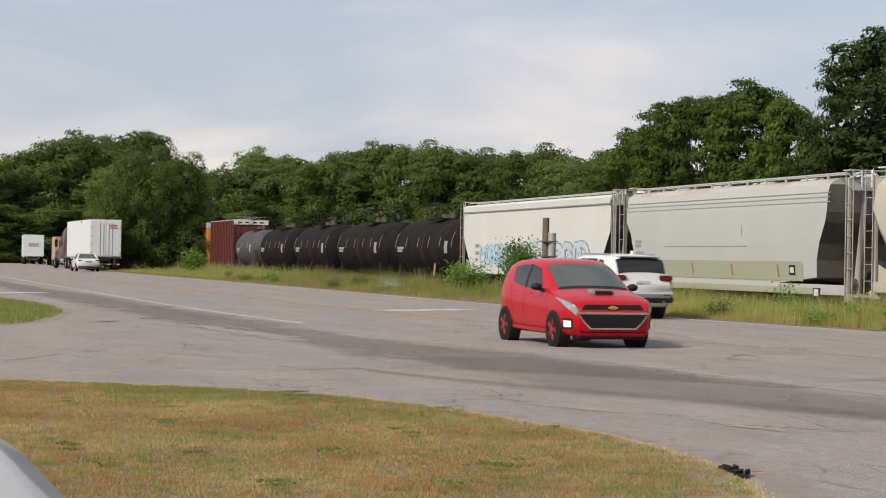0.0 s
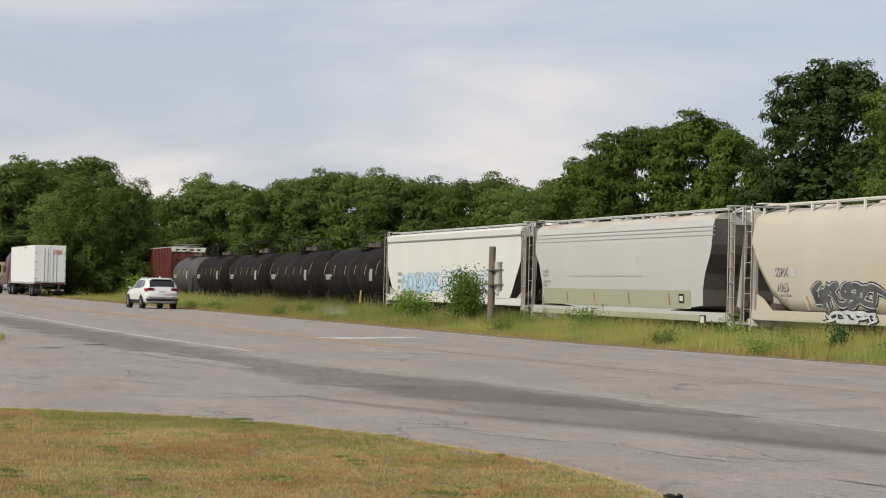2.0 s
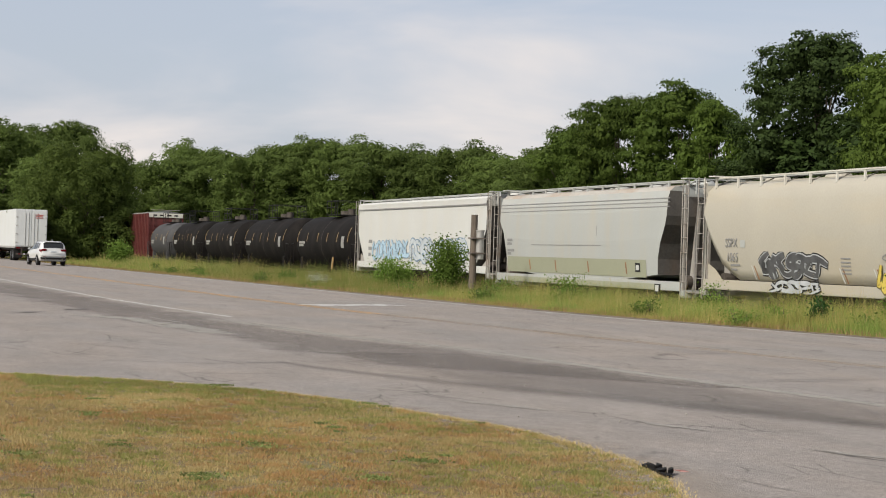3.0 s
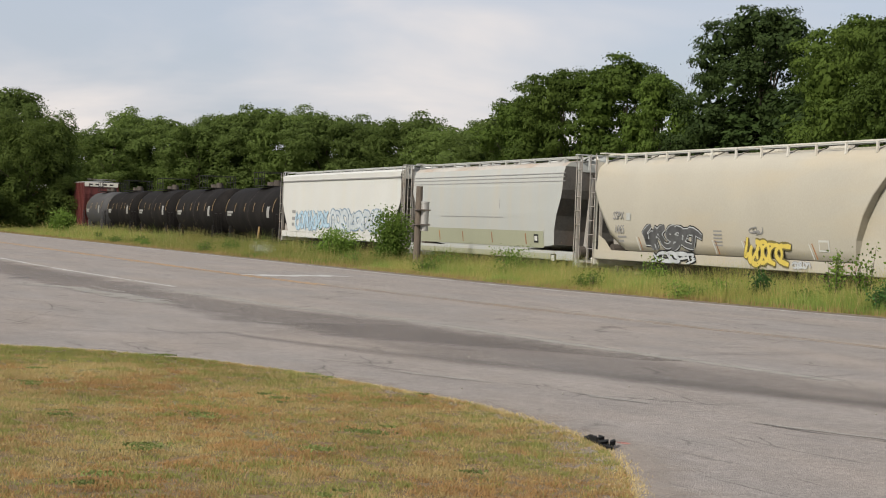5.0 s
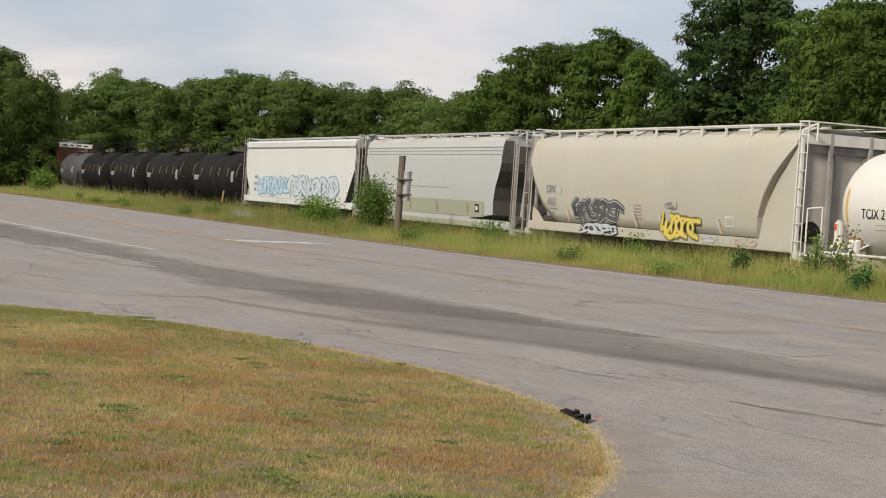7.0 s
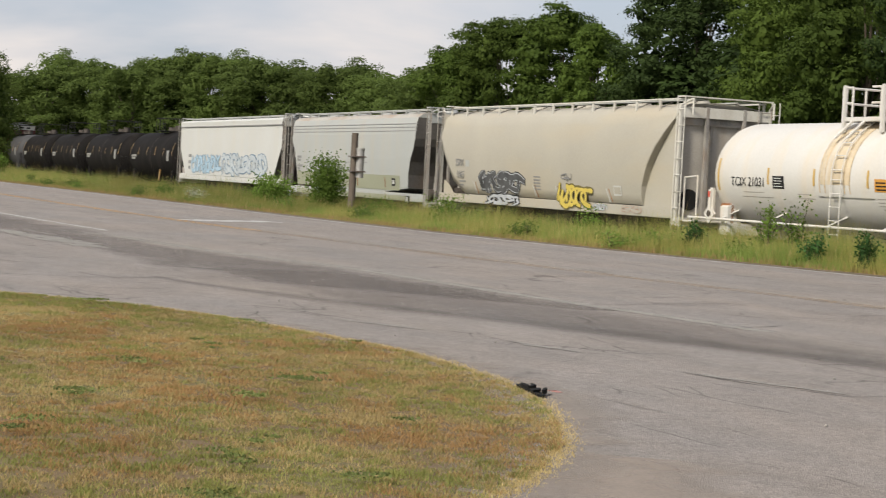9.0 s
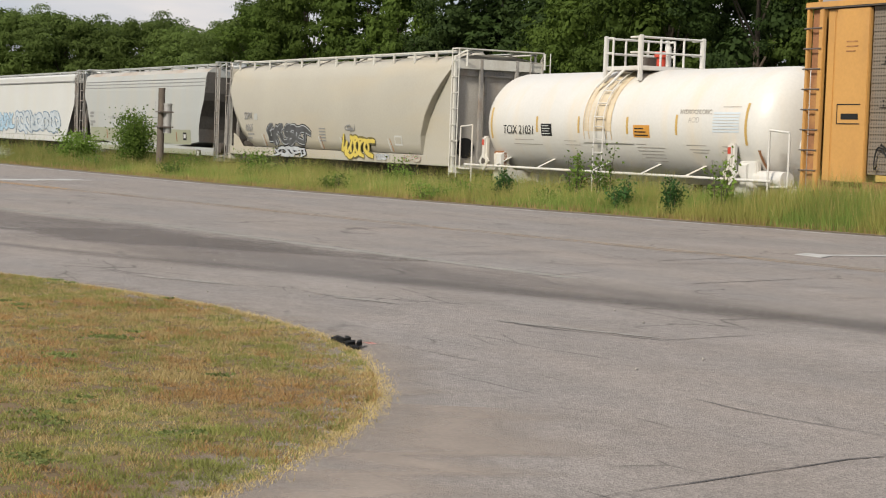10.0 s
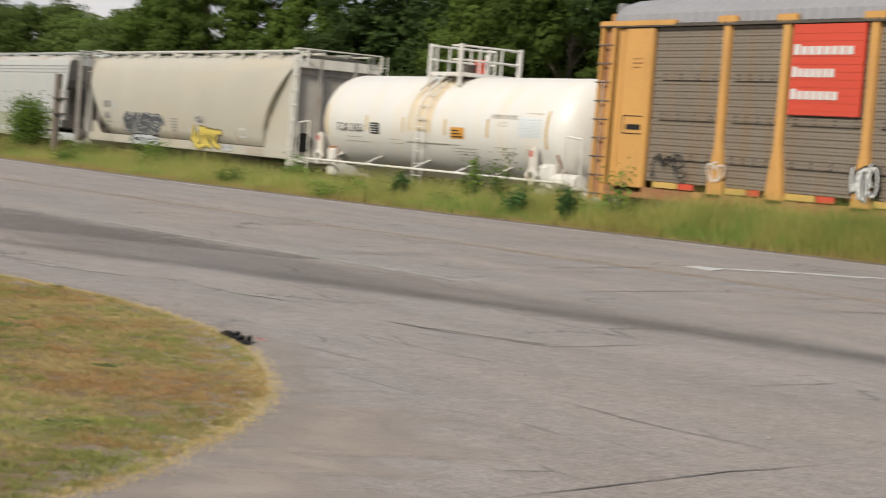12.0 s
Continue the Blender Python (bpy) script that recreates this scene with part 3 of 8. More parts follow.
LAWN = [(-21.6, -12), (-21.35, 0.4), (-21.1, 1.15), (-20.45, 2.25), (-19.72, 3.4), (-18.4, 4.4), (-17.3, 4.86), (-16.28, 5.1), (-15.3, 5.35), (-14.5, 5.53), (-13.4, 5.6), (-12.2, 5.54), (-11.05, 5.31), (-10.0, 4.93), (-9.2, 4.57), (-8.6, 4.2), (-8.1, 3.85), (-7.7, 3.52), (-7.1, 3.0), (-6.7, 2.55), (-6.3, 2.0), (-5.9, 1.0), (-5.6, -1), (-5.4, -12)]
ISLAND = [(-36.4, -20), (-36.5, 1.5), (-36.9, 1.95), (-38.9, 2.64), (-42, 3.3), (-45.3, 3.75), (-49.5, 3.85), (-53.2, 3.6), (-57.2, 2.95), (-90, 1.5), (-170, 0.3), (-170, -60), (-60, -60)]


def ragged(points, amount, seed, step=0.35, reach=120):
    """The polygon with its edges broken up by small steps."""
    out = []
    for (x0, y0), (x1, y1) in zip(points, points[1:] + points[:1]):
        n = max(1, min(reach, int(math.hypot(x1 - x0, y1 - y0) / step)))
        for k in range(n):
            x, y = x0 + (x1 - x0) * k / n, y0 + (y1 - y0) * k / n
            d = noise.noise(Vector((x * 1.3, y * 1.3, seed))) + 0.6 * noise.noise(Vector((x * 4, y * 4, seed + 5)))
            e = noise.noise(Vector((x * 1.3, y * 1.3, seed + 9))) + 0.6 * noise.noise(Vector((x * 4, y * 4, seed + 14)))
            out.append((x + amount * d, y + amount * e))
    return out


def build_lawns():
    lawn = part("lawn", plate(ragged(LAWN, 0.06, 2.0), -0.1, 0.0), M_LAWN)
    tagged(lawn, "dry mown lawn with brown and green patches", "lawn", kind="structure")
    isl = part("verge", plate(ragged(ISLAND, 0.15, 3.0), -0.1, 0.0), M_FRESH)
    tagged(isl, "green grass verge across the driveway", "lawn", kind="structure")


build_ground()
build_lawns()


def streak(points, width, z, seed, jag=0.04, taper=True):
    """A narrow ragged strip along a line on the ground."""
    rng = random.Random(seed)
    fine = []
    for (x0, y0), (x1, y1) in zip(points, points[1:]):
        n = max(2, int(math.hypot(x1 - x0, y1 - y0) / 0.22))
        fine += [(x0 + (x1 - x0) * k / n, y0 + (y1 - y0) * k / n) for k in range(n)]
    fine.append(points[-1])
    bm = bmesh.new()
    rows = []
    for k, (x, y) in enumerate(fine):
        a, b = fine[max(0, k - 1)], fine[min(len(fine) - 1, k + 1)]
        d = Vector((b[0] - a[0], b[1] - a[1])).normalized()
        w = width * rng.uniform(0.5, 1.2) * (min(1, k / 2 + 0.15, (len(fine) - 1 - k) / 2 + 0.15) if taper else 1)
        o = rng.uniform(-jag, jag)
        rows.append([bm.verts.new((x - d.y * (w + o), y + d.x * (w + o), z)), bm.verts.new((x + d.y * (w - o), y - d.x * (w - o), z))])
    for p, q in zip(rows, rows[1:]):
        bm.faces.new((p[0], p[1], q[1], q[0]))
    lay = bm.loops.layers.uv.new("strip")
    left = {r[0] for r in rows}
    for f in bm.faces:
        for lp in f.loops:
            lp[lay].uv = (lp.vert.co.x, 0.0 if lp.vert in left else 1.0)
    bmesh.ops.recalc_face_normals(bm, faces=bm.faces)
    if bm.faces and sum(f.normal.z for f in bm.faces) < 0:
        bmesh.ops.reverse_faces(bm, faces=bm.faces)
    return bm


def sheet(points, z):
    bm = bmesh.new()
    bm.faces.new([bm.verts.new((x, y, z)) for x, y in points])
    bm.normal_update()
    for f in bm.faces:
        if f.normal.z < 0:
            f.normal_flip()
    bmesh.ops.triangulate(bm, faces=bm.faces[:])
    return bm


def across(low, high, x0, x1, z):
    """A strip between two lines over x; its strip coordinate runs from 0 to 1 across."""
    bm = bmesh.new()
    lay = bm.loops.layers.uv.new("strip")
    n = int((x1 - x0) / 0.5)
    cols = []
    for k in range(n + 1):
        x = x0 + (x1 - x0) * k / n
        a, b = (sum(lerp_table(t, x + d) for d in (-1.5, -0.5, 0.5, 1.5)) / 4 for t in (low, high))
        cols.append([(bm.verts.new((x, a + (b - a) * i / 4, z)), (x, i / 4)) for i in range(5)])
    for p, q in zip(cols, cols[1:]):
        for i in range(4):
            quad = (p[i], q[i], q[i + 1], p[i + 1])
            f = bm.faces.new([v for v, _ in quad])
            for lp, (_, uv) in zip(f.loops, quad):
                lp[lay].uv = uv
    return bm


def build_road_wear():
    road, pave = bpy.data.objects["road"], bpy.data.objects["pavement"]
    low = [(-120, 1.6), (-90, 3.0), (-58, 4.3), (-40, 5.2), (-34, 5.7), (-31.2, 6.3), (-24.3, 6.1), (-20.9, 5.9), (-19.4, 6.1), (-18.7, 6.5), (-17.5, 7.3), (-15.6, 8.3), (-14.7, 8.95), (-12, 9.8), (-8, 11.0)]
    high = [(-120, 4.2), (-90, 5.2), (-58, 7.0), (-46, 7.7), (-40.6, 8.0), (-34, 8.2), (-31, 8.5), (-27, 9.7), (-23.5, 10.1), (-20.3, 10.5), (-18.8, 10.85), (-14, 11.4), (-8, 11.7)]
    left = [p for p in low if p[0] < -24] + [(-23.6, 6.4), (-21.5, 8.0), (-19.4, 10.3), (-8, 11.6)]
    part("dark_band", across(left, high, -118, -19.5, 0.0015), M_BAND, pave, "darker resurfaced asphalt band")
    right = [(-120, 4.2), (-27, 6.6)] + [p for p in low if p[0] > -22]
    part("dark_band", across(right, high, -26, -8, 0.0019), M_BAND_FAINT, pave, "faintly darker asphalt band")
    mid = [(-24, 5.5), (-21.1, 6.15), (-19.0, 7.35), (-16.4, 8.75), (-14.2, 9.7), (-12.4, 10.45), (-8, 11.8)]
    part("tyre_streak", across([(x, y - min(0.7, 0.05 + (x + 24) * 0.12)) for x, y in mid], [(x, y + min(0.7, 0.05 + (x + 24) * 0.12)) for x, y in mid], -23.5, -6, 0.0025), M_POLISH, pave, "dark tyre-polished streak")
    seam = [(-36.4, 7.7), (-34, 8.3), (-30.3, 8.5), (-29.0, 9.3), (-27.2, 9.65), (-23.5, 9.95), (-20.3, 10.3), (-17.6, 10.8)]
    part("gravelly_seam", across([(x, y - 0.22) for x, y in seam], [(x, y + 0.22) for x, y in seam], -36, -17, 0.003), M_PALE, pave, "pale gravelly seam in the asphalt")
    near = [[(-13.0, 7.4), (-12.2, 7.6), (-11.4, 8.0), (-11.6, 9.2)], [(-8.8, 6.3), (-8.2, 6.3), (-7.6, 6.4), (-7.1, 6.5)], [(-6.3, 4.2), (-6.5, 5.0), (-6.7, 5.8), (-6.8, 6.6)], [(-11.3, 5.8), (-10.8, 5.9), (-10.3, 6.0)], [(-12.8, 6.45), (-12.7, 6.65)], [(-9.4, 8.2), (-9.6, 9.4)], [(-14.3, 7.3), (-14.5, 8.6)], [(-15.5, 6.95), (-14.3, 7.27)]]
    middle = [[(-20.8, 11.3), (-20.8, 12.4)], [(-17.3, 10.5), (-18.0, 11.8)], [(-23.9, 9.2), (-23.9, 9.8)], [(-27.0, 9.1), (-25.6, 9.3)], [(-26.5, 12.4), (-27.3, 14.1), (-26.1, 14.8)], [(-28.2, 12.2), (-27.9, 13.7), (-27.2, 14.6)], [(-24.6, 20.2), (-24.8, 21.6)], [(-23.2, 20.9), (-23.1, 22.2)], [(-30.9, 7.9), (-30.6, 8.5)], [(-22.6, 10.4), (-22.9, 12.6)], [(-25.4, 17.2), (-26.6, 20.1)], [(-16.2, 11.6), (-17.0, 14.4)], [(-19.6, 13.6), (-20.6, 16.2)]]
    distant = [[(-41.0, 13.1), (-37.6, 13.6), (-33.8, 13.9)], [(-39.6, 15.4), (-32.2, 14.5)], [(-56.6, 18.0), (-48.3, 18.7), (-41.7, 17.6)], [(-36.8, 7.6), (-35.4, 7.8), (-34.3, 8.6)], [(-38.1, 6.5), (-36.7, 7.0)], [(-41.7, 5.1), (-41.5, 5.7)], [(-38.5, 3.9), (-39.2, 4.4)]]
    apron = [[(-27.2, 3.6), (-26.1, 4.2), (-25.4, 4.6)], [(-24.7, 1.3), (-26.8, 2.3)], [(-33.5, 2.9), (-30.5, 4.5)], [(-22.9, 1.6), (-22.4, 3.1)], [(-23.2, 3.2), (-22.9, 4.6), (-23.4, 6.0)], [(-20.9, 3.9), (-21.2, 5.4)]]
    for k, ln in enumerate(near + middle + distant + apron):
        w = (0.007 if k < 8 else 0.012) * (1.5 if k % 4 == 0 else 1)
        part("crack", streak(ln, w, 0.0035, 100 + k, 0.016 if k < 8 else 0.03), M_CRACK, pave)
    # fine cracks that run across the lanes
    rc = random.Random(61)
    for k in range(70):
        x, y = rc.uniform(-36, -13), rc.uniform(9.8, 19.5)
        turn, length = rc.gauss(1.48, 0.16), rc.uniform(0.7, 3.2)
        if rc.random() < 0.15:
            turn -= 1.2
        pts = [(x, y)]
        for j in range(3):
            turn += rc.uniform(-0.14, 0.14)
            pts.append((pts[-1][0] + length / 3 * math.cos(turn), pts[-1][1] + length / 3 * math.sin(turn)))
        part("crack", streak(pts, rc.uniform(0.005, 0.016), 0.0072, 700 + k, 0.022), M_CRACK, pave)
    pale = [[(-26.3, 6.65), (-25.7, 7.2)], [(-27.6, 6.6), (-27.5, 7.0)], [(-17.6, 5.95), (-16.3, 6.65)], [(-15.4, 6.95), (-14.35, 7.3)], [(-15.85, 8.15), (-15.7, 8.35)], [(-15.4, 10.2), (-15.1, 10.4)], [(-14.8, 10.4), (-14.6, 10.6)], [(-13.0, 7.45), (-11.5, 8.05)], [(-38.3, 6.4), (-35.3, 6.6)], [(-57, 3.4), (-50, 4.5)]]
    for k, ln in enumerate(pale):
        part("pale_wear", streak(ln, 0.16 if k < 2 else 0.09, 0.0045, 300 + k, 0.04), M_PALE, pave, "pale worn patch")
    part("dust", streak(LAWN[6:-3], 0.6, 0.002, 77, 0.03, False), M_DUST, pave, "sandy dust along the lawn edge")
    part("gravel_patch", streak([(-38.4, 5.0), (-37.2, 5.7), (-35.4, 6.1), (-33.2, 6.3), (-31.0, 6.5)], 0.55, 0.0047, 79, 0.15), M_PALE, pave, "pale gravelly worn asphalt")
    part("dust", streak([(p[0] + 0.5, p[1] + 0.25) for p in LAWN[14:-2]], 0.75, 0.0024, 80, 0.08, False), M_BROWN_DUST, pave, "brown dust beside the lawn tip")
    part("dust", streak(ISLAND[1:9], 0.4, 0.002, 78, 0.06, False), M_DUST, pave, "sandy dust along the verge")
    part("stop_bar", streak([(-66.0, 2.7), (-67.63, 4.87)], 0.6, 0.006, 15, 0.03, False), M_HEAD_LINE, pave, "worn white bar")
    for k, ln in enumerate(([(-38.86, 3.69), (-39.3, 4.12), (-39.76, 4.51)], [(-41.29, 5.09), (-41.8, 5.5), (-42.25, 5.8)])):
        part("crack", streak(ln, 0.11, 0.0074, 860 + k, 0.05), M_CRACK, pave, "tarred pothole crack")
    part("stop_bar", streak([(-49.1, 12.65), (-51.2, 15.7)], 0.55, 0.006, 5, 0.03, False), M_HEAD_LINE, road, "worn white bar")
    part("turn_arrow", streak([(-20.9, 17.1), (-20.75, 17.8), (-20.7, 18.7), (-20.3, 19.6), (-20.1, 21.6)], 0.2, 0.006, 6, 0.02, False), M_HEAD_LINE, road, "worn white turn arrow")
    part("turn_arrow_head", plate([(-21.2, 17.4), (-20.95, 16.95), (-20.3, 16.9), (-20.6, 17.35)], 0.002, 0.011), M_HEAD_LINE, road)
    # loose grit, thickest on the seam
    gr = np.random.default_rng(19)
    n = 8500
    gx = gr.uniform(-37, -6, n)
    sy = np.interp(gx, [p[0] for p in seam], [p[1] for p in seam])
    gy = np.where(gr.uniform(0, 1, n) < 0.62, sy + gr.normal(0, 0.38, n) - 0.1, gr.uniform(5.7, 12.5, n))
    keep = ~inside(LAWN, gx, gy)
    gx, gy = gx[keep], gy[keep]
    n = len(gx)
    r = gr.uniform(0.003, 0.009, n) * np.interp(gx, [-37, -20, -6], [1.5, 1.0, 0.6])
    turn = gr.uniform(0, 6.28, n)
    foot = [np.stack([gx + r * np.cos(turn + a), gy + r * np.sin(turn + a), np.full(n, 0.003)], 1) for a in (0, 2.1, 4.2)]
    top = np.stack([gx, gy, 0.003 + r * 0.9], 1)
    verts = np.stack(foot + [top], 1).reshape(-1, 3)
    i = np.arange(n)[:, None] * 4
    faces = np.concatenate([i + np.array([[0, 1, 3]]), i + np.array([[1, 2, 3]]), i + np.array([[2, 0, 3]])], 1).reshape(-1, 3)
    tagged(mesh_part("grit", fast_mesh("grit", verts, faces), M_STONE), "loose pale grit on the worn asphalt", "gravel", kind="stuff")
    # rubble and litter
    rng = random.Random(9)
    for k in range(20):
        x, y = rng.uniform(-24, -7), 0
        y = rng.uniform(5.9, 10.5)
        r = rng.uniform(0.006, 0.013)
        bm = bmesh.new()
        bmesh.ops.create_icosphere(bm, subdivisions=1, radius=r)
        for v in bm.verts:
            v.co += Vector((rng.uniform(-0.3, 0.3) * r, rng.uniform(-0.3, 0.3) * r, rng.uniform(-0.5, 0) * r))
        st = tagged(part("pebble", bm, M_STONE), "small pale pebble lying on the asphalt", "pebble", "pebbles on the asphalt")
        st.matrix_basis = pose(x, y, 0.008 + r * 0.3)
    sc = thing("tyre_scrap", "black shredded tyre scrap beside the lawn", "litter")
    for k in range(7):
        a = streak([(-0.32 + k * 0.09, 0.07 * math.sin(k * 1.7)), (-0.14 + k * 0.09, -0.05 + 0.04 * (k % 2))], 0.05, 0.03 + 0.012 * (k % 3), 40 + k, 0.02)
        bmesh.ops.solidify(a, geom=a.faces[:], thickness=0.03)
        part("tread_piece", a, M_TYRE, sc)
    sc.matrix_basis = pose(-11.6, 5.50, -0.008, 0, 0, -8)
    bm = plate([(-0.06, -0.03), (0.07, -0.02), (0.06, 0.03), (-0.05, 0.04)], 0, 0.012)
    lit = tagged(part("litter_scrap", bm, M_LITTER), "small red plastic scrap on the asphalt", "litter")
    lit.matrix_basis = pose(-11.62, 5.68, -0.01)


build_road_wear()


def build_track():
    t = tagged(part("ballast", boxes((-400, 200, TRACK_Y - 2.2, TRACK_Y + 2.2, -0.75, RAIL_Z - 0.16)), M_BALLAST), "grey stone ballast under the railway track", "ballast", kind="structure")
    for y in (-0.72, 0.72):
        part("rail", boxes((-400, 200, TRACK_Y + y - 0.035, TRACK_Y + y + 0.035, RAIL_Z - 0.17, RAIL_Z)), M_STEEL, t, "steel rail")


build_track()

# ---- train ----
TRAIN = []
WHEELS = []


def railcar(name, label, category, x):
    """A car whose own space has x along the track from its left end and z up from the rail; x is its place at 6 s."""
    ob = thing(name, label, category)
    TRAIN.append((ob, x))
    return ob


def bogie(car, x):
    for y in (-1.02, 1.02):
        bm = boxes((x - 1.15, x + 1.15, y - 0.06, y + 0.06, 0.52, 0.72), (x - 1.15, x - 0.75, y - 0.09, y + 0.09, 0.34, 0.6), (x + 0.75, x + 1.15, y - 0.09, y + 0.09, 0.34, 0.6), (x - 0.4, x + 0.4, y - 0.08, y + 0.08, 0.28, 0.55), bevel=0.03)
        for i in (-0.16, 0, 0.16):
            rod(bm, (x + i, y, 0.3), (x + i, y, 0.62), 0.06)
        part("side_frame", bm, M_DARKSTEEL, car)
    for dx in (-0.89, 0.89):
        bm = bmesh.new()
        rod(bm, (0, -0.9, 0), (0, 0.9, 0), 0.08)
        for y in (-0.76, 0.76):
            s = 1 if y > 0 else -1
            rod(bm, (0, y - 0.06, 0), (0, y + 0.06, 0), 0.42, seg=28)
            rod(bm, (0, y - s * 0.09, 0), (0, y - s * 0.05, 0), 0.45, seg=28)
            box(bm, -0.36, 0.36, y + s * 0.06, y + s * 0.075, -0.03, 0.03)
        w = part("wheelset", bm, M_DARKSTEEL, car)
        w.matrix_basis = pose(x + dx, 0, 0.42)
        WHEELS.append((w, x + dx))


def ladder(x, y, z0, z1, w=0.42, along="x", r=0.014, step=0.36):
    """Stiles and rungs."""
    bm = bmesh.new()
    d = Vector((w, 0, 0)) if along == "x" else Vector((0, w, 0))
    a = Vector((x, y, z0))
    for o in (a, a + d):
        rod(bm, o, o + Vector((0, 0, z1 - z0)), r * 1.5)
    z = z0 + 0.15
    while z < z1:
        rod(bm, (a.x, a.y, z), (a.x + d.x, a.y + d.y, z), r)
        z += step
    return bm


def coupler(car, x, side):
    bm = boxes((min(x, x + side * 0.6), max(x, x + side * 0.6), -0.12, 0.12, 0.72, 0.98), (min(x + side * 0.45, x + side * 0.75), max(x + side * 0.45, x + side * 0.75), -0.18, 0.18, 0.68, 1.02), bevel=0.03)
    part("coupler", bm, M_DARKSTEEL, car)


SIDES = {
    "flat": [(0, 4.50), (0.8, 4.46), (1.42, 4.38), (1.56, 4.30), (1.56, 4.06), (1.53, 4.02), (1.53, 2.6), (1.53, 1.9), (1.52, 1.5), (1.0, 1.32), (0, 1.32)],
    "grey": [(0, 4.46), (0.8, 4.42), (1.3, 4.34), (1.47, 4.2), (1.53, 3.98), (1.56, 3.5), (1.56, 2.6), (1.53, 1.98), (1.47, 1.25), (0.9, 1.15), (0, 1.15)],
    "round": [(0, 4.46), (0.8, 4.40), (1.2, 4.28), (1.4, 4.08), (1.52, 3.6), (1.57, 3.0), (1.57, 2.5), (1.53, 1.99), (1.44, 1.46), (0.9, 1.35), (0, 1.35)],
}


def side_y(kind, z):
    """How far the side of a body stands out at a height."""
    rows = SIDES[kind]
    for (y0, z0), (y1, z1) in zip(rows, rows[1:]):
        if z1 <= z <= z0 and z0 > z1:
            return y0 + (y1 - y0) * (z0 - z) / (z0 - z1)
    return rows[-3][0]


def slab(pts, depth=0.03, axis="y"):
    """A thin plate over corner points in space; it goes back along y."""
    bm = bmesh.new()
    a = [bm.verts.new(p) for p in pts]
    b = [bm.verts.new((p[0], p[1] + depth, p[2])) for p in pts]
    bm.faces.new(a)
    bm.faces.new(b[::-1])
    n = len(pts)
    for i in range(n):
        bm.faces.new((a[i], b[i], b[(i + 1) % n], a[(i + 1) % n]))
    bmesh.ops.recalc_face_normals(bm, faces=bm.faces)
    return bm


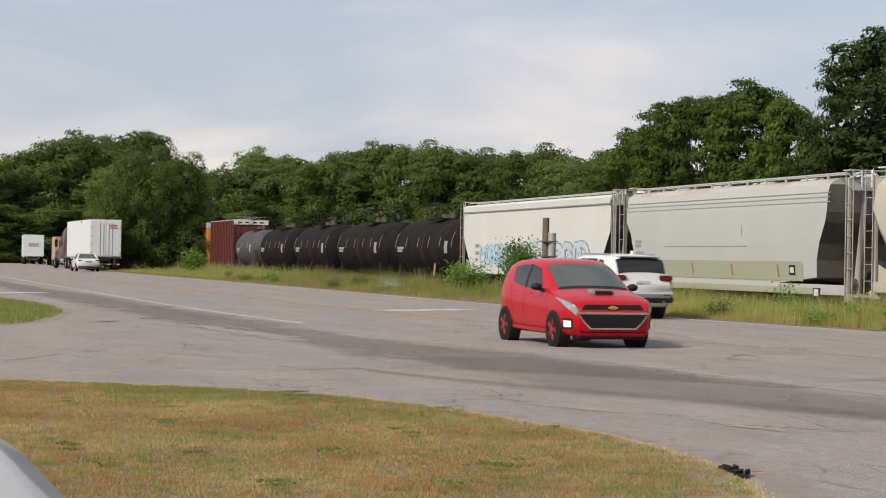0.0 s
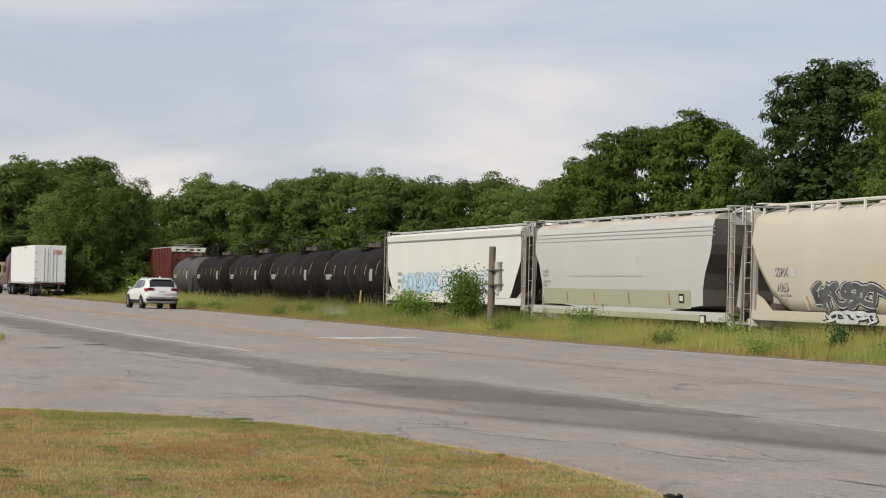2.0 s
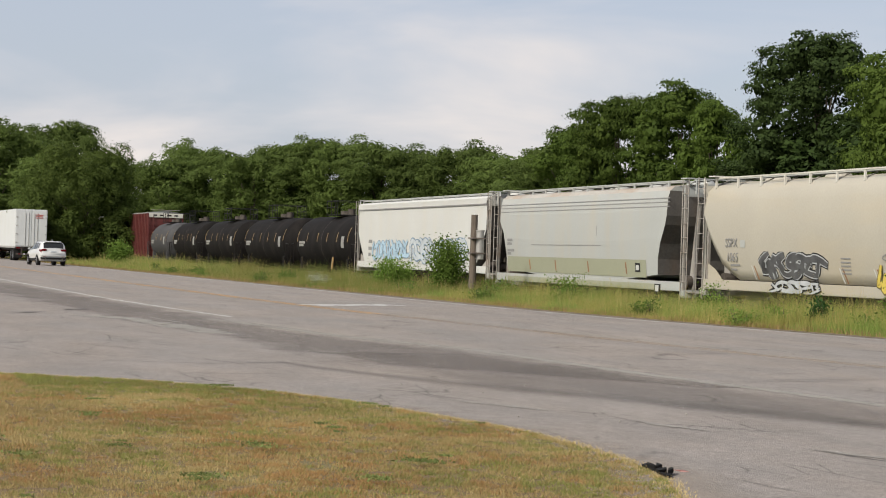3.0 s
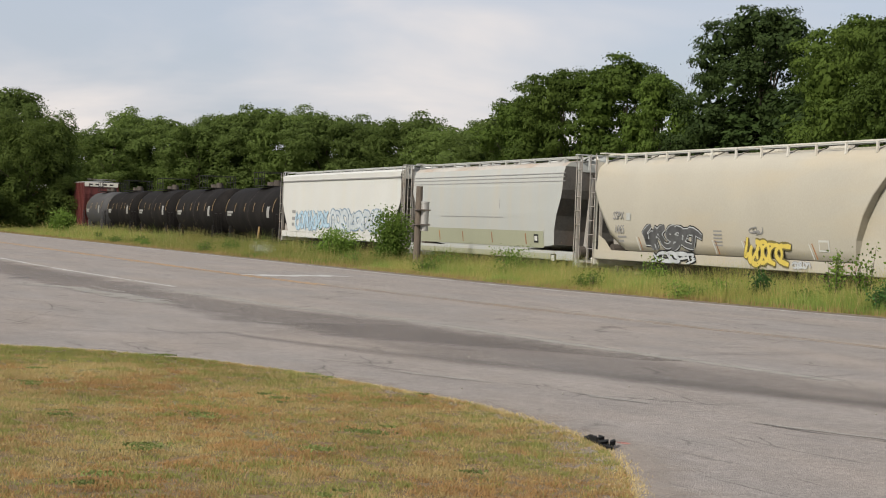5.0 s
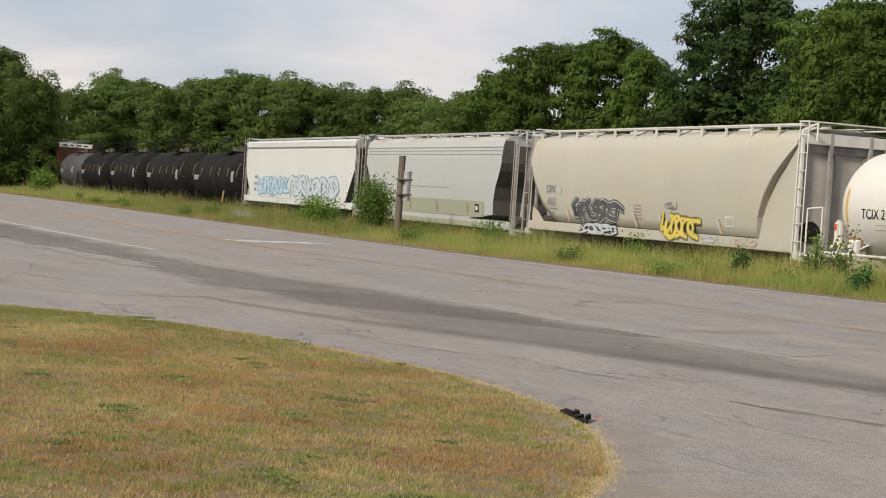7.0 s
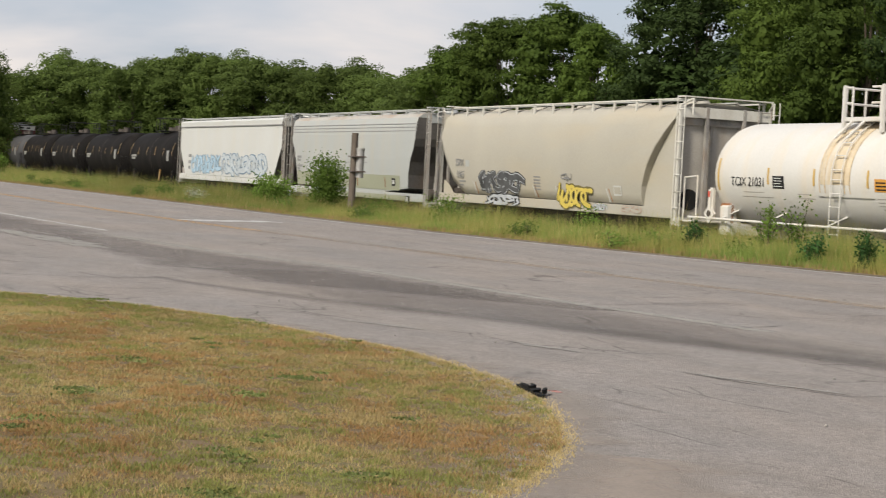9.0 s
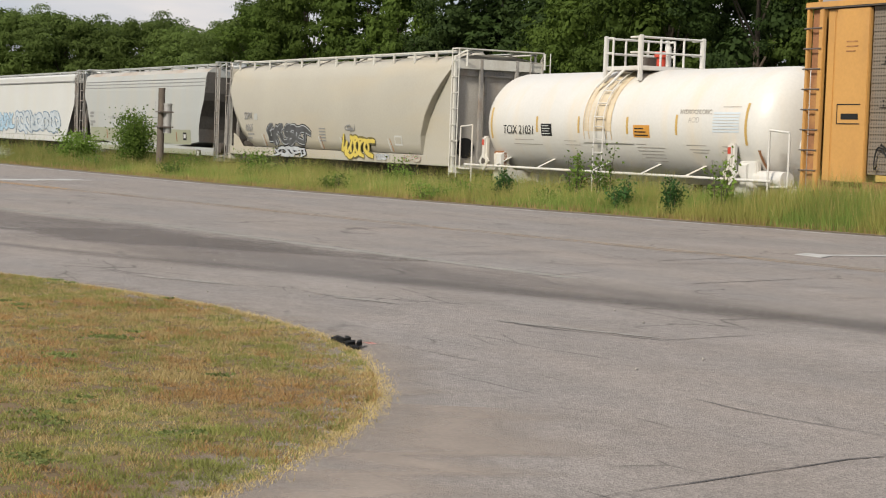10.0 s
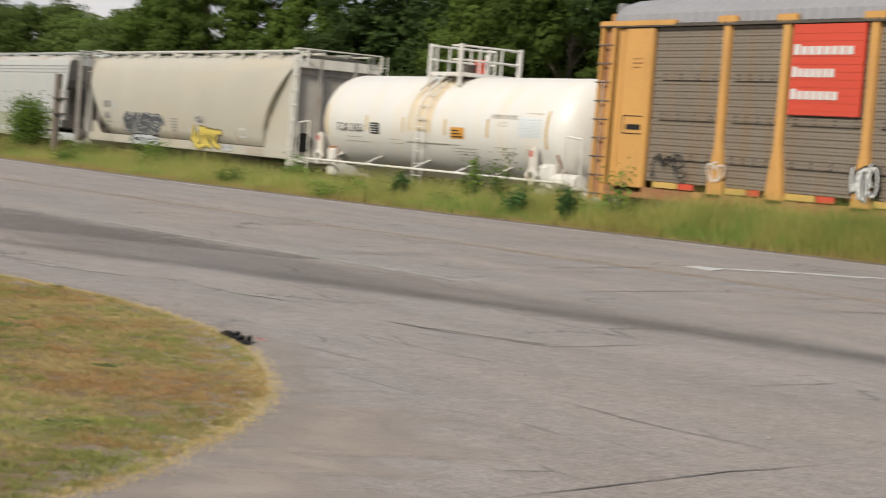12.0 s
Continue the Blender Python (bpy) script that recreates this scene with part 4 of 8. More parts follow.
def hopper(name, label, x, length, paint, kind, left_cut, right_cut, sill, post_l, post_r, trim, bulkhead=False):
    """left_cut, right_cut: the edge of the side from the roof down, where the slope sheet starts."""
    car = railcar(name, label, "hopper car", x)
    L, roof = length, 4.30
    prof = SIDES[kind]
    ring0 = [(-y, z) for y, z in prof] + [(y, z) for y, z in prof[-2:0:-1]]
    stations = sorted([(a, b) for a, b in left_cut]) + [(L * k, 0) for k in (0.3, 0.4, 0.5, 0.6, 0.7)] + sorted([(a, b) for a, b in right_cut])
    dense = []
    for (a, b), (c, d) in zip(stations, stations[1:]):
        steps = 3 if abs(b - d) > 0.2 and b > 0.1 and d > 0.1 else 1
        dense += [(a + (c - a) * k / steps, b + (d - b) * k / steps) for k in range(steps)]
    dense.append(stations[-1])
    low = prof[-3][1]
    rings = []
    for sx, zmin in dense:
        zb = max(zmin, low)
        half = [(y, max(z, zb)) for y, z in prof[:4]]
        top = half[-1][1]
        half += [(side_y(kind, max(low, min(top, top + (zb - top) * k / 9))), top + (zb - top) * k / 9) for k in range(1, 10)]
        zc = zb if zmin > low else prof[-1][1]
        half += [(0.7, zc), (0, zc)]
        rings.append([(sx, -y, z) for y, z in half] + [(sx, y, z) for y, z in half[-2:0:-1]])
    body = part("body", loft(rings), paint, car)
    # sloping end faces: dirt, with the shade under the roof overhang in the colour
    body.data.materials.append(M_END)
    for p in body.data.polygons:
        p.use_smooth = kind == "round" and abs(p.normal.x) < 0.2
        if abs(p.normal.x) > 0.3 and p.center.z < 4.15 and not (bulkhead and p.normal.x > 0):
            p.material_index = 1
    if kind == "grey":
        body.data.materials.append(M_STAINED_ROOF)
        for p in body.data.polygons:
            if p.normal.z > 0.35 and p.center.z > 3.9:
                p.material_index = 2
    for s in (-1, 1):
        part("side_sill", boxes((post_l, post_r, s * 1.45 - 0.05, s * 1.45 + 0.05, sill, sill + 0.3), bevel=0.015), paint, car)
        for e in (0, 1):
            if bulkhead and e == 1:
                pts = [(post_r - 0.1, sill + 0.28), (15.2, sill + 0.28), (15.2, 1.9), (15.9, 3.0), (16.7, 3.9), (post_r - 0.1, 4.1)]
            elif e == 1:
                pts = [(post_r - 0.1, sill + 0.28), (post_r - 1.1, sill + 0.28), (post_r - 0.55, 1.75), (post_r - 0.1, 1.9)]
            else:
                pts = [(post_l + 0.1, sill + 0.28), (post_l + 1.1, sill + 0.28), (post_l + 0.55, 1.75), (post_l + 0.1, 1.9)]
            if kind != "grey":
                part("end_panel", slab([(u, s * 1.36, z) for u, z in pts], 0.025), M_RACK if not bulkhead else paint, car)
    for e in (0, 1):
        ex = post_l if e == 0 else post_r
        sg = 1 if e else -1
        for s in (-1, 1):
            part("corner_post", boxes((ex - 0.045, ex + 0.045, s * 1.45 - 0.045, s * 1.45 + 0.045, sill - 0.15, roof + 0.06), bevel=0.012), trim if bulkhead else M_RACK, car)
            part("end_post", boxes((ex - 0.05, ex + 0.05, s * 0.6 - 0.05, s * 0.6 + 0.05, sill - 0.1, roof), bevel=0.01), M_RACK, car)
            pale = bulkhead and e == 1
            lad = ladder(ex - 0.06 if e else ex - 0.36, s * 1.53, sill - 0.3, roof + 0.22 if not bulkhead else roof + 0.25, r=0.011, step=0.46)
            part("ladder", lad, trim if pale else M_RACK, car)
            if s > 0:
                part("end_ladder", ladder(ex + sg * 0.1, 1.01, sill - 0.25, roof + 0.2, along="y", r=0.011, step=0.46), M_RACK, car)
        part("end_sill", boxes((ex - 0.12, ex + 0.12, -1.5, 1.5, sill - 0.2, sill + 0.05), bevel=0.02), trim, car)
        part("end_beam", boxes((ex - 0.04, ex + 0.04, -1.5, 1.5, roof - 0.32, roof - 0.02), bevel=0.01), trim, car)
        part("end_platform", boxes((min(ex, ex + sg * 0.45), max(ex, ex + sg * 0.45), -1.4, 1.4, sill - 0.04, sill), bevel=0.01), M_HOP_DARK, car)
        for s in (-1, 1):
            part("top_bracket", rods([((ex - sg * 0.02, s * 1.44, roof + 0.02), (ex + sg * 0.42, s * 1.3, roof + 0.2)), ((ex + sg * 0.42, s * 1.3, roof + 0.2), (ex + sg * 0.42, s * 1.3, roof - 0.25))], 0.03), trim, car)
        coupler(car, ex + sg * 0.3, sg)
        bogie(car, ex - sg * 2.0)
        if bulkhead and e:
            part("bulkhead", boxes((ex - 0.26, ex - 0.2, -1.42, 1.42, sill, roof - 0.3)), M_HOP_DARK, car, "grimy grey end plate")
            part("drain_opening", rod(bmesh.new(), (ex - 0.2, -0.95, sill + 0.55), (ex - 0.17, -0.95, sill + 0.55), 0.3, seg=28), M_BLACK, car, "round black opening")
            part("end_beam", boxes((ex - 0.19, ex - 0.1, -1.42, 1.42, 3.78, 4.0)), M_RACK, car)
            for yy in (-0.35, 0.55):
                part("end_stay", boxes((ex - 0.19, ex - 0.12, yy - 0.04, yy + 0.04, sill, 3.8)), M_RACK, car)
        else:
            bm = boxes((min(ex - sg * 1.0, ex - sg * 0.25), max(ex - sg * 1.0, ex - sg * 0.25), -0.45, 0.45, sill, sill + 0.7), bevel=0.04)
            rod(bm, (ex - sg * 0.6, -1.1, sill + 0.3), (ex - sg * 0.6, 1.1, sill + 0.3), 0.2, seg=16)
            part("brake_gear", bm, M_DARKSTEEL, car)
            for s in (-1, 1):
                part("end_brace", slab([(ex - sg * 0.75, s * 0.9, sill), (ex - sg * 0.35, s * 0.9, sill), (ex - sg * 0.1, s * 0.9, roof - 0.4), (ex - sg * 0.25, s * 0.9, roof - 0.4)], 0.06), M_RACK, car)
    for s in (-1, 1):
        part("running_board", boxes((0.1, L - 0.1, min(s * 0.55, s * 0.9), max(s * 0.55, s * 0.9), roof + 0.19, roof + 0.22)), M_HOP_GREY, car)
        part("edge_rail", boxes((0.1, L - 0.1, s * 1.28 - 0.022, s * 1.28 + 0.022, roof + 0.18, roof + 0.23), bevel=0.01), trim, car)
        n = 13
        for i in range(n):
            xx = 0.2 + (L - 0.4) * i / (n - 1)
            part("rail_stub", boxes((xx - 0.03, xx + 0.03, s * 1.28 - 0.03, s * 1.28 + 0.03, roof - 0.1, roof + 0.18)), trim, car)
            part("outrigger", rods([((xx, s * 1.28, roof - 0.02), (xx - 0.5, s * 0.6, roof + 0.17))], 0.018, 5), M_HOP_DARK, car)
    for e in (0, 1):
        exx = 0.0 if e == 0 else L - 0.35
        part("crossover_board", boxes((exx, exx + 0.4, -1.45, 1.45, roof + 0.245, roof + 0.28)), trim, car)
    for i in range(10 if kind == "flat" else 5):
        k = 10 if kind == "flat" else 5
        xx = L * (i + 0.5) / k
        part("hatch", rod(bmesh.new(), (xx, 0, roof + 0.14), (xx, 0, roof + 0.3), 0.42, 0.3, 16), paint, car)
    for i in range(3):
        xx = L * (i + 1) / 4
        bm = loft([[(xx - 1.6, -1.2, sill + 0.3), (xx + 1.6, -1.2, sill + 0.3), (xx + 1.6, 1.2, sill + 0.3), (xx - 1.6, 1.2, sill + 0.3)], [(xx - 0.4, -0.5, 0.42), (xx + 0.4, -0.5, 0.42), (xx + 0.4, 0.5, 0.42), (xx - 0.4, 0.5, 0.42)]])
        part("outlet_bay", bm, M_DARKSTEEL, car)
    return car


def bar(parent, x, z, w, h, y, material, name="marking", label="", slant=0.0):
    """A thin painted mark on the near side of a car."""
    bm = bmesh.new()
    pts = [(x, z), (x + w, z), (x + w + slant, z + h), (x + slant, z + h)]
    a = [bm.verts.new((u, y, v)) for u, v in pts]
    b = [bm.verts.new((u, y + 0.02, v)) for u, v in pts]
    bm.faces.new(a)
    bm.faces.new(b[::-1])
    for i in range(4):
        bm.faces.new((a[i], b[i], b[(i + 1) % 4], a[(i + 1) % 4]))
    bmesh.ops.recalc_face_normals(bm, faces=bm.faces)
    return part(name, bm, material, parent, label)


def mark(car, kind, x, z, w, h, material, name="marking", slant=0.0, label="", lift=0.012):
    """A painted patch that follows the side of a hopper."""
    n = max(1, int(h / 0.25))
    bm = bmesh.new()
    rows = []
    for k in range(n + 1):
        zz = z + h * k / n
        y = -(side_y(kind, zz) + lift)
        u = slant * k / n
        rows.append([bm.verts.new((x + u, y, zz)), bm.verts.new((x + w + u, y, zz))])
    for p, q in zip(rows, rows[1:]):
        bm.faces.new((p[0], p[1], q[1], q[0]))
    return part(name, bm, material, car, label)


def glyph(rng, w, h):
    """The bends of one sprayed shape: rings, hooks, arches and zigzags, no letters."""
    kind = rng.randrange(5)
    if kind == 0:
        return [[(w * 0.36 * math.cos(a), h * 0.36 * math.sin(a)) for a in [0.4 + 5.6 * k / 14 for k in range(15)]]]
    if kind == 1:
        return [[(-w * 0.32, -h * 0.42), (-w * 0.28, h * 0.1), (-w * 0.1, h * 0.38), (w * 0.16, h * 0.36), (w * 0.3, h * 0.05), (w * 0.3, -h * 0.42)]]
    if kind == 2:
        return [[(w * 0.3, h * 0.36), (-w * 0.1, h * 0.4), (-w * 0.32, h * 0.18), (-w * 0.05, 0.0), (w * 0.3, -h * 0.14), (w * 0.12, -h * 0.38), (-w * 0.32, -h * 0.36)]]
    if kind == 3:
        return [[(-w * 0.3, h * 0.44), (-w * 0.26, -h * 0.36), (w * 0.34, -h * 0.4)], [(-w * 0.26, 0.0), (w * 0.26, h * 0.12)]]
    return [[(-w * 0.36, -h * 0.42), (-w * 0.12, h * 0.4), (w * 0.06, -h * 0.1), (w * 0.22, h * 0.36), (w * 0.38, -h * 0.42)]]


def sprayed(paths, half, surf, lift, spot):
    """Rounded strokes along paths on the near side of a car."""
    bm = bmesh.new()
    cx, cz, z0, z1 = spot

    def vert(x, z):
        z = min(z1, max(z0, cz + z))
        return bm.verts.new((cx + x, -(surf(z) + lift), z))

    for n, path in enumerate(paths):
        fine = []
        for (x0, a0), (x1, a1) in zip(path, path[1:]):
            fine += [(x0 + (x1 - x0) * k / 3, a0 + (a1 - a0) * k / 3) for k in range(3)]
        fine.append(path[-1])
        for _ in range(2):
            fine = [fine[0]] + [((p[0] + 2 * q[0] + r[0]) / 4, (p[1] + 2 * q[1] + r[1]) / 4) for p, q, r in zip(fine, fine[1:], fine[2:])] + [fine[-1]]
        rows = []
        for k, (x, z) in enumerate(fine):
            p, q = fine[max(0, k - 1)], fine[min(len(fine) - 1, k + 1)]
            d = Vector((q[0] - p[0], q[1] - p[1])).normalized()
            w = half * (0.75 if k in (0, len(fine) - 1) else 1.0)
            rows.append((vert(x - d.y * w, z + d.x * w), vert(x + d.y * w, z - d.x * w)))
        for p, q in zip(rows, rows[1:]):
            bm.faces.new((p[0], p[1], q[1], q[0]))
    bmesh.ops.recalc_face_normals(bm, faces=bm.faces)
    if sum(f.normal.y for f in bm.faces) > 0:
        bmesh.ops.reverse_faces(bm, faces=bm.faces)
    return bm


def scribble(car, surf, x0, x1, z0, z1, count, fill, outline, seed, name="graffiti", label="", tall=1.0, thick=0.07, fat=0.16, halo=None):
    """A row of sprayed shapes with an outline, and a halo behind where there is one."""
    rng = random.Random(seed)
    count = int(count * 1.7)
    w, h = (x1 - x0) / count, (z1 - z0) * tall
    for i in range(count):
        turn = rng.choice((0.5, 0.9, 1.3, 2.0, 2.6, 3.4, 4.1, 5.2)) + rng.uniform(-0.2, 0.2)
        ct, st = math.cos(turn), math.sin(turn)
        tall_w, tall_h = w * 2.7, h * rng.uniform(0.85, 1.05)
        paths = [[((x * ct - z * st) * tall_w, (x * st + z * ct) * tall_h) for x, z in p] for p in glyph(rng, 1.0, 1.0)]
        spot = (x0 + w * (i + 0.5), (z0 + z1) / 2 + rng.uniform(-0.05, 0.05) * h, z0, z1)
        reach = 1.1 * fat * w * rng.uniform(0.7, 1.2)
        g = part(name, sprayed(paths, reach, surf, 0.022 + 0.0009 * (i % 5), spot), fill, car, label)
        part("outline", sprayed(paths, reach + thick, surf, 0.0175 + 0.0009 * (i % 5), spot), outline, g)
        if halo:
            part("halo", sprayed(paths, reach + thick * 2.2, surf, 0.010 + 0.0009 * (i % 5), spot), halo, g)


def build_hoppers():
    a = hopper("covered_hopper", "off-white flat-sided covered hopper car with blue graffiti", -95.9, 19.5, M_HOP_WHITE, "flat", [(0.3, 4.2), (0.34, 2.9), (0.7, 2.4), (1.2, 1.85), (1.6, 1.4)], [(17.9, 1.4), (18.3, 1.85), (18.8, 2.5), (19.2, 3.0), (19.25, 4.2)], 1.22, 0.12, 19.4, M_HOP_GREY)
    part("top_ridge", boxes((0.3, 19.25, -1.585, -1.53, 4.03, 4.08)), M_MARKGREY, a)
    for z, w in ((2.42, 0.62), (2.08, 0.66), (1.78, 0.4)):
        mark(a, "flat", 2.2, z, w, 0.16, M_MARKGREY, "stencil_bar")
    flat = lambda z: side_y("flat", z)
    scribble(a, flat, 3.1, 8.6, 1.55, 2.6, 9, M_SPRAY_BLUE, M_SPRAY_DEEP, 1, label="pale blue sprayed graffiti", thick=0.03, fat=0.2)
    scribble(a, flat, 9.2, 16.9, 1.5, 2.7, 8, M_SPRAY_PALE, M_SPRAY_DEEP, 2, label="pale sprayed graffiti with blue outline", thick=0.055, fat=0.17)
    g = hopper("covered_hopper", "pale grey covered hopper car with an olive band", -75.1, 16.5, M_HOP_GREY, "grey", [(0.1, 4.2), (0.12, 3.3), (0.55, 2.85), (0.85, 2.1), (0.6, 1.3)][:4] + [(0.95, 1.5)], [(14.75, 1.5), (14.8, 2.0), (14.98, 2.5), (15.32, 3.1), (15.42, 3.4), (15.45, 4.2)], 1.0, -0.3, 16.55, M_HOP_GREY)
    mark(g, "grey", 1.0, 1.38, 12.9, 0.58, M_OLIVE, "olive_band", label="olive green painted band")
    part("lower_band", boxes((1.0, 14.7, -1.513, -1.49, 1.01, 1.2)), M_OLIVE, g)
    for z in (3.68, 3.82, 3.95):
        mark(g, "grey", 0.2, z, 15.4, 0.025, M_MARKGREY, "seam_line")
    mark(g, "grey", 3.6, 2.41, 6.6, 0.02, M_MARKGREY, "seam_line")
    mark(g, "grey", 9.8, 2.75, 0.03, 0.35, M_MARKGREY, "scratch")
    for x in (3.4, 6.0, 9.05, 12.3):
        mark(g, "grey", x, 1.48, 0.09, 0.38, M_RUST, "reflector_tick", slant=-0.06, lift=0.02)
    mark(g, "grey", 13.05, 1.55, 0.4, 0.3, M_BLACK, "data_panel", lift=0.02)
    mark(g, "grey", 13.12, 1.62, 0.25, 0.16, M_HOP_WHITE, "data_panel_bar", lift=0.026)
    for z, w in ((2.55, 0.55), (2.4, 0.5), (2.15, 0.75), (2.02, 0.4)):
        mark(g, "grey", 1.0, z, w, 0.1, M_MARKGREY, "stencil_bar")
    part("spray_tag", boxes((14.6, 15.0, -1.53, -1.5, 0.9, 1.2)), M_BLACK, g)
    part("spray_tag", boxes((14.68, 14.92, -1.54, -1.53, 0.96, 1.16)), M_HOP_WHITE, g)
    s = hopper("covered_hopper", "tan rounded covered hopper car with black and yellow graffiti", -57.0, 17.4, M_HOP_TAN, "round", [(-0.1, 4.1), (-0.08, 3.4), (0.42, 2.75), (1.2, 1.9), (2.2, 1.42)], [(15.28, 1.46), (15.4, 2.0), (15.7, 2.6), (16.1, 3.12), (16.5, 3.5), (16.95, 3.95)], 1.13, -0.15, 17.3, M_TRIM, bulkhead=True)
    rnd = lambda z: side_y("round", z)
    words("SSPX", 0.36, M_MARKGREY, s, pose(1.86, -(rnd(2.5) + 0.02), 2.42, 90, 0, 0), label="grey stencilled lettering")
    words("1065", 0.36, M_MARKGREY, s, pose(1.9, -(rnd(2.1) + 0.03), 2.0, 86, 0, 0))
    words("SSPX 1065", 0.2, M_MARKGREY, s, pose(17.21, -0.2, 3.83, 90, 0, 90))
    scribble(s, rnd, 3.7, 7.0, 1.5, 2.3, 5, M_SPRAY_MID, M_SPRAY_HALO, 3, label="black bubble graffiti with pale grey outline", thick=0.032, fat=0.2, halo=M_BLACK)
    scribble(s, lambda z: 1.5, 4.3, 6.9, 1.14, 1.52, 4, M_SPRAY_HALO, M_BLACK, 4, label="pale grey graffiti with black outline", thick=0.05, fat=0.1)
    scribble(s, lambda z: max(rnd(max(z, 1.46)), 1.51), 10.0, 12.05, 1.16, 2.0, 4, M_SPRAY_YELLOW, M_SPRAY_OLIVE, 5, label="yellow graffiti with dark olive outline", thick=0.045, fat=0.17)
    scribble(s, rnd, 10.2, 10.8, 2.05, 2.3, 2, M_MARKGREY, M_MARKGREY, 15, label="small grey tag", thick=0.002, fat=0.08)
    scribble(s, lambda z: 1.5, 12.45, 13.2, 1.2, 1.42, 3, M_SPRAY_HALO, M_MARKGREY, 7, thick=0.012)
    scribble(s, lambda z: 1.5, 14.3, 15.3, 1.2, 1.42, 3, M_HOP_TAN, M_SPRAY_PINK, 8, thick=0.012)
    for x in (3.25, 8.15, 9.85, 13.35):
        for d in (0, 0.16):
            mark(s, "round", x + d, 1.48, 0.05, 0.4, M_RUST if d else M_HOP_WHITE, "reflector_tick", slant=-0.22)
    for z in (1.72, 1.82, 1.92, 2.02, 2.12):
        mark(s, "round", 8.05, z, 0.5, 0.04, M_MARKGREY, "stencil_bar")
    for z, w in ((1.85, 0.6), (1.72, 0.4)):
        mark(s, "round", 1.75, z, w, 0.06, M_MARKGREY, "stencil_bar")
    mark(s, "round", 13.65, 1.68, 0.5, 0.3, M_HOP_WHITE, "data_panel")
    mark(s, "round", 13.7, 1.73, 0.4, 0.2, M_HOP_TAN, "data_panel_bar", lift=0.02)
    mark(s, "round", 2.4, 2.4, 0.3, 0.22, M_HOP_GREY, "data_panel")
    return a, g, s


WHITE_HOPPER, GREY_HOPPER, TAN_HOPPER = build_hoppers()


def tank_shell(x0, x1, zc, r, seg=56):
    rings = []
    head = 0.8
    prof = [(x0 + head * (1 - math.sin(a)), r * math.cos(a) ** 0.85) for a in [math.pi / 2 * (1 - i / 9) for i in range(1, 10)]]
    prof += [(x1 - (x - x0), rr) for x, rr in prof[::-1]]
    for x, rr in prof:
        rings.append([(x, rr * math.cos(2 * math.pi * i / seg), zc + rr * math.sin(2 * math.pi * i / seg)) for i in range(seg)])
    return loft(rings)


def wrap(x0, x1, z0, z1, zc, r, lift=0.006, n=8):
    """A patch that follows the near side of a round tank."""
    bm = bmesh.new()
    a0, a1 = math.asin(max(-1, min(1, (z0 - zc) / r))), math.asin(max(-1, min(1, (z1 - zc) / r)))
    rows = []
    for k in range(n + 1):
        a = a0 + (a1 - a0) * k / n
        y, z = -(r + lift) * math.cos(a), zc + (r + lift) * math.sin(a)
        rows.append([bm.verts.new((x0, y, z)), bm.verts.new((x1, y, z))])
    for p, q in zip(rows, rows[1:]):
        bm.faces.new((p[0], p[1], q[1], q[0]))
    return bm


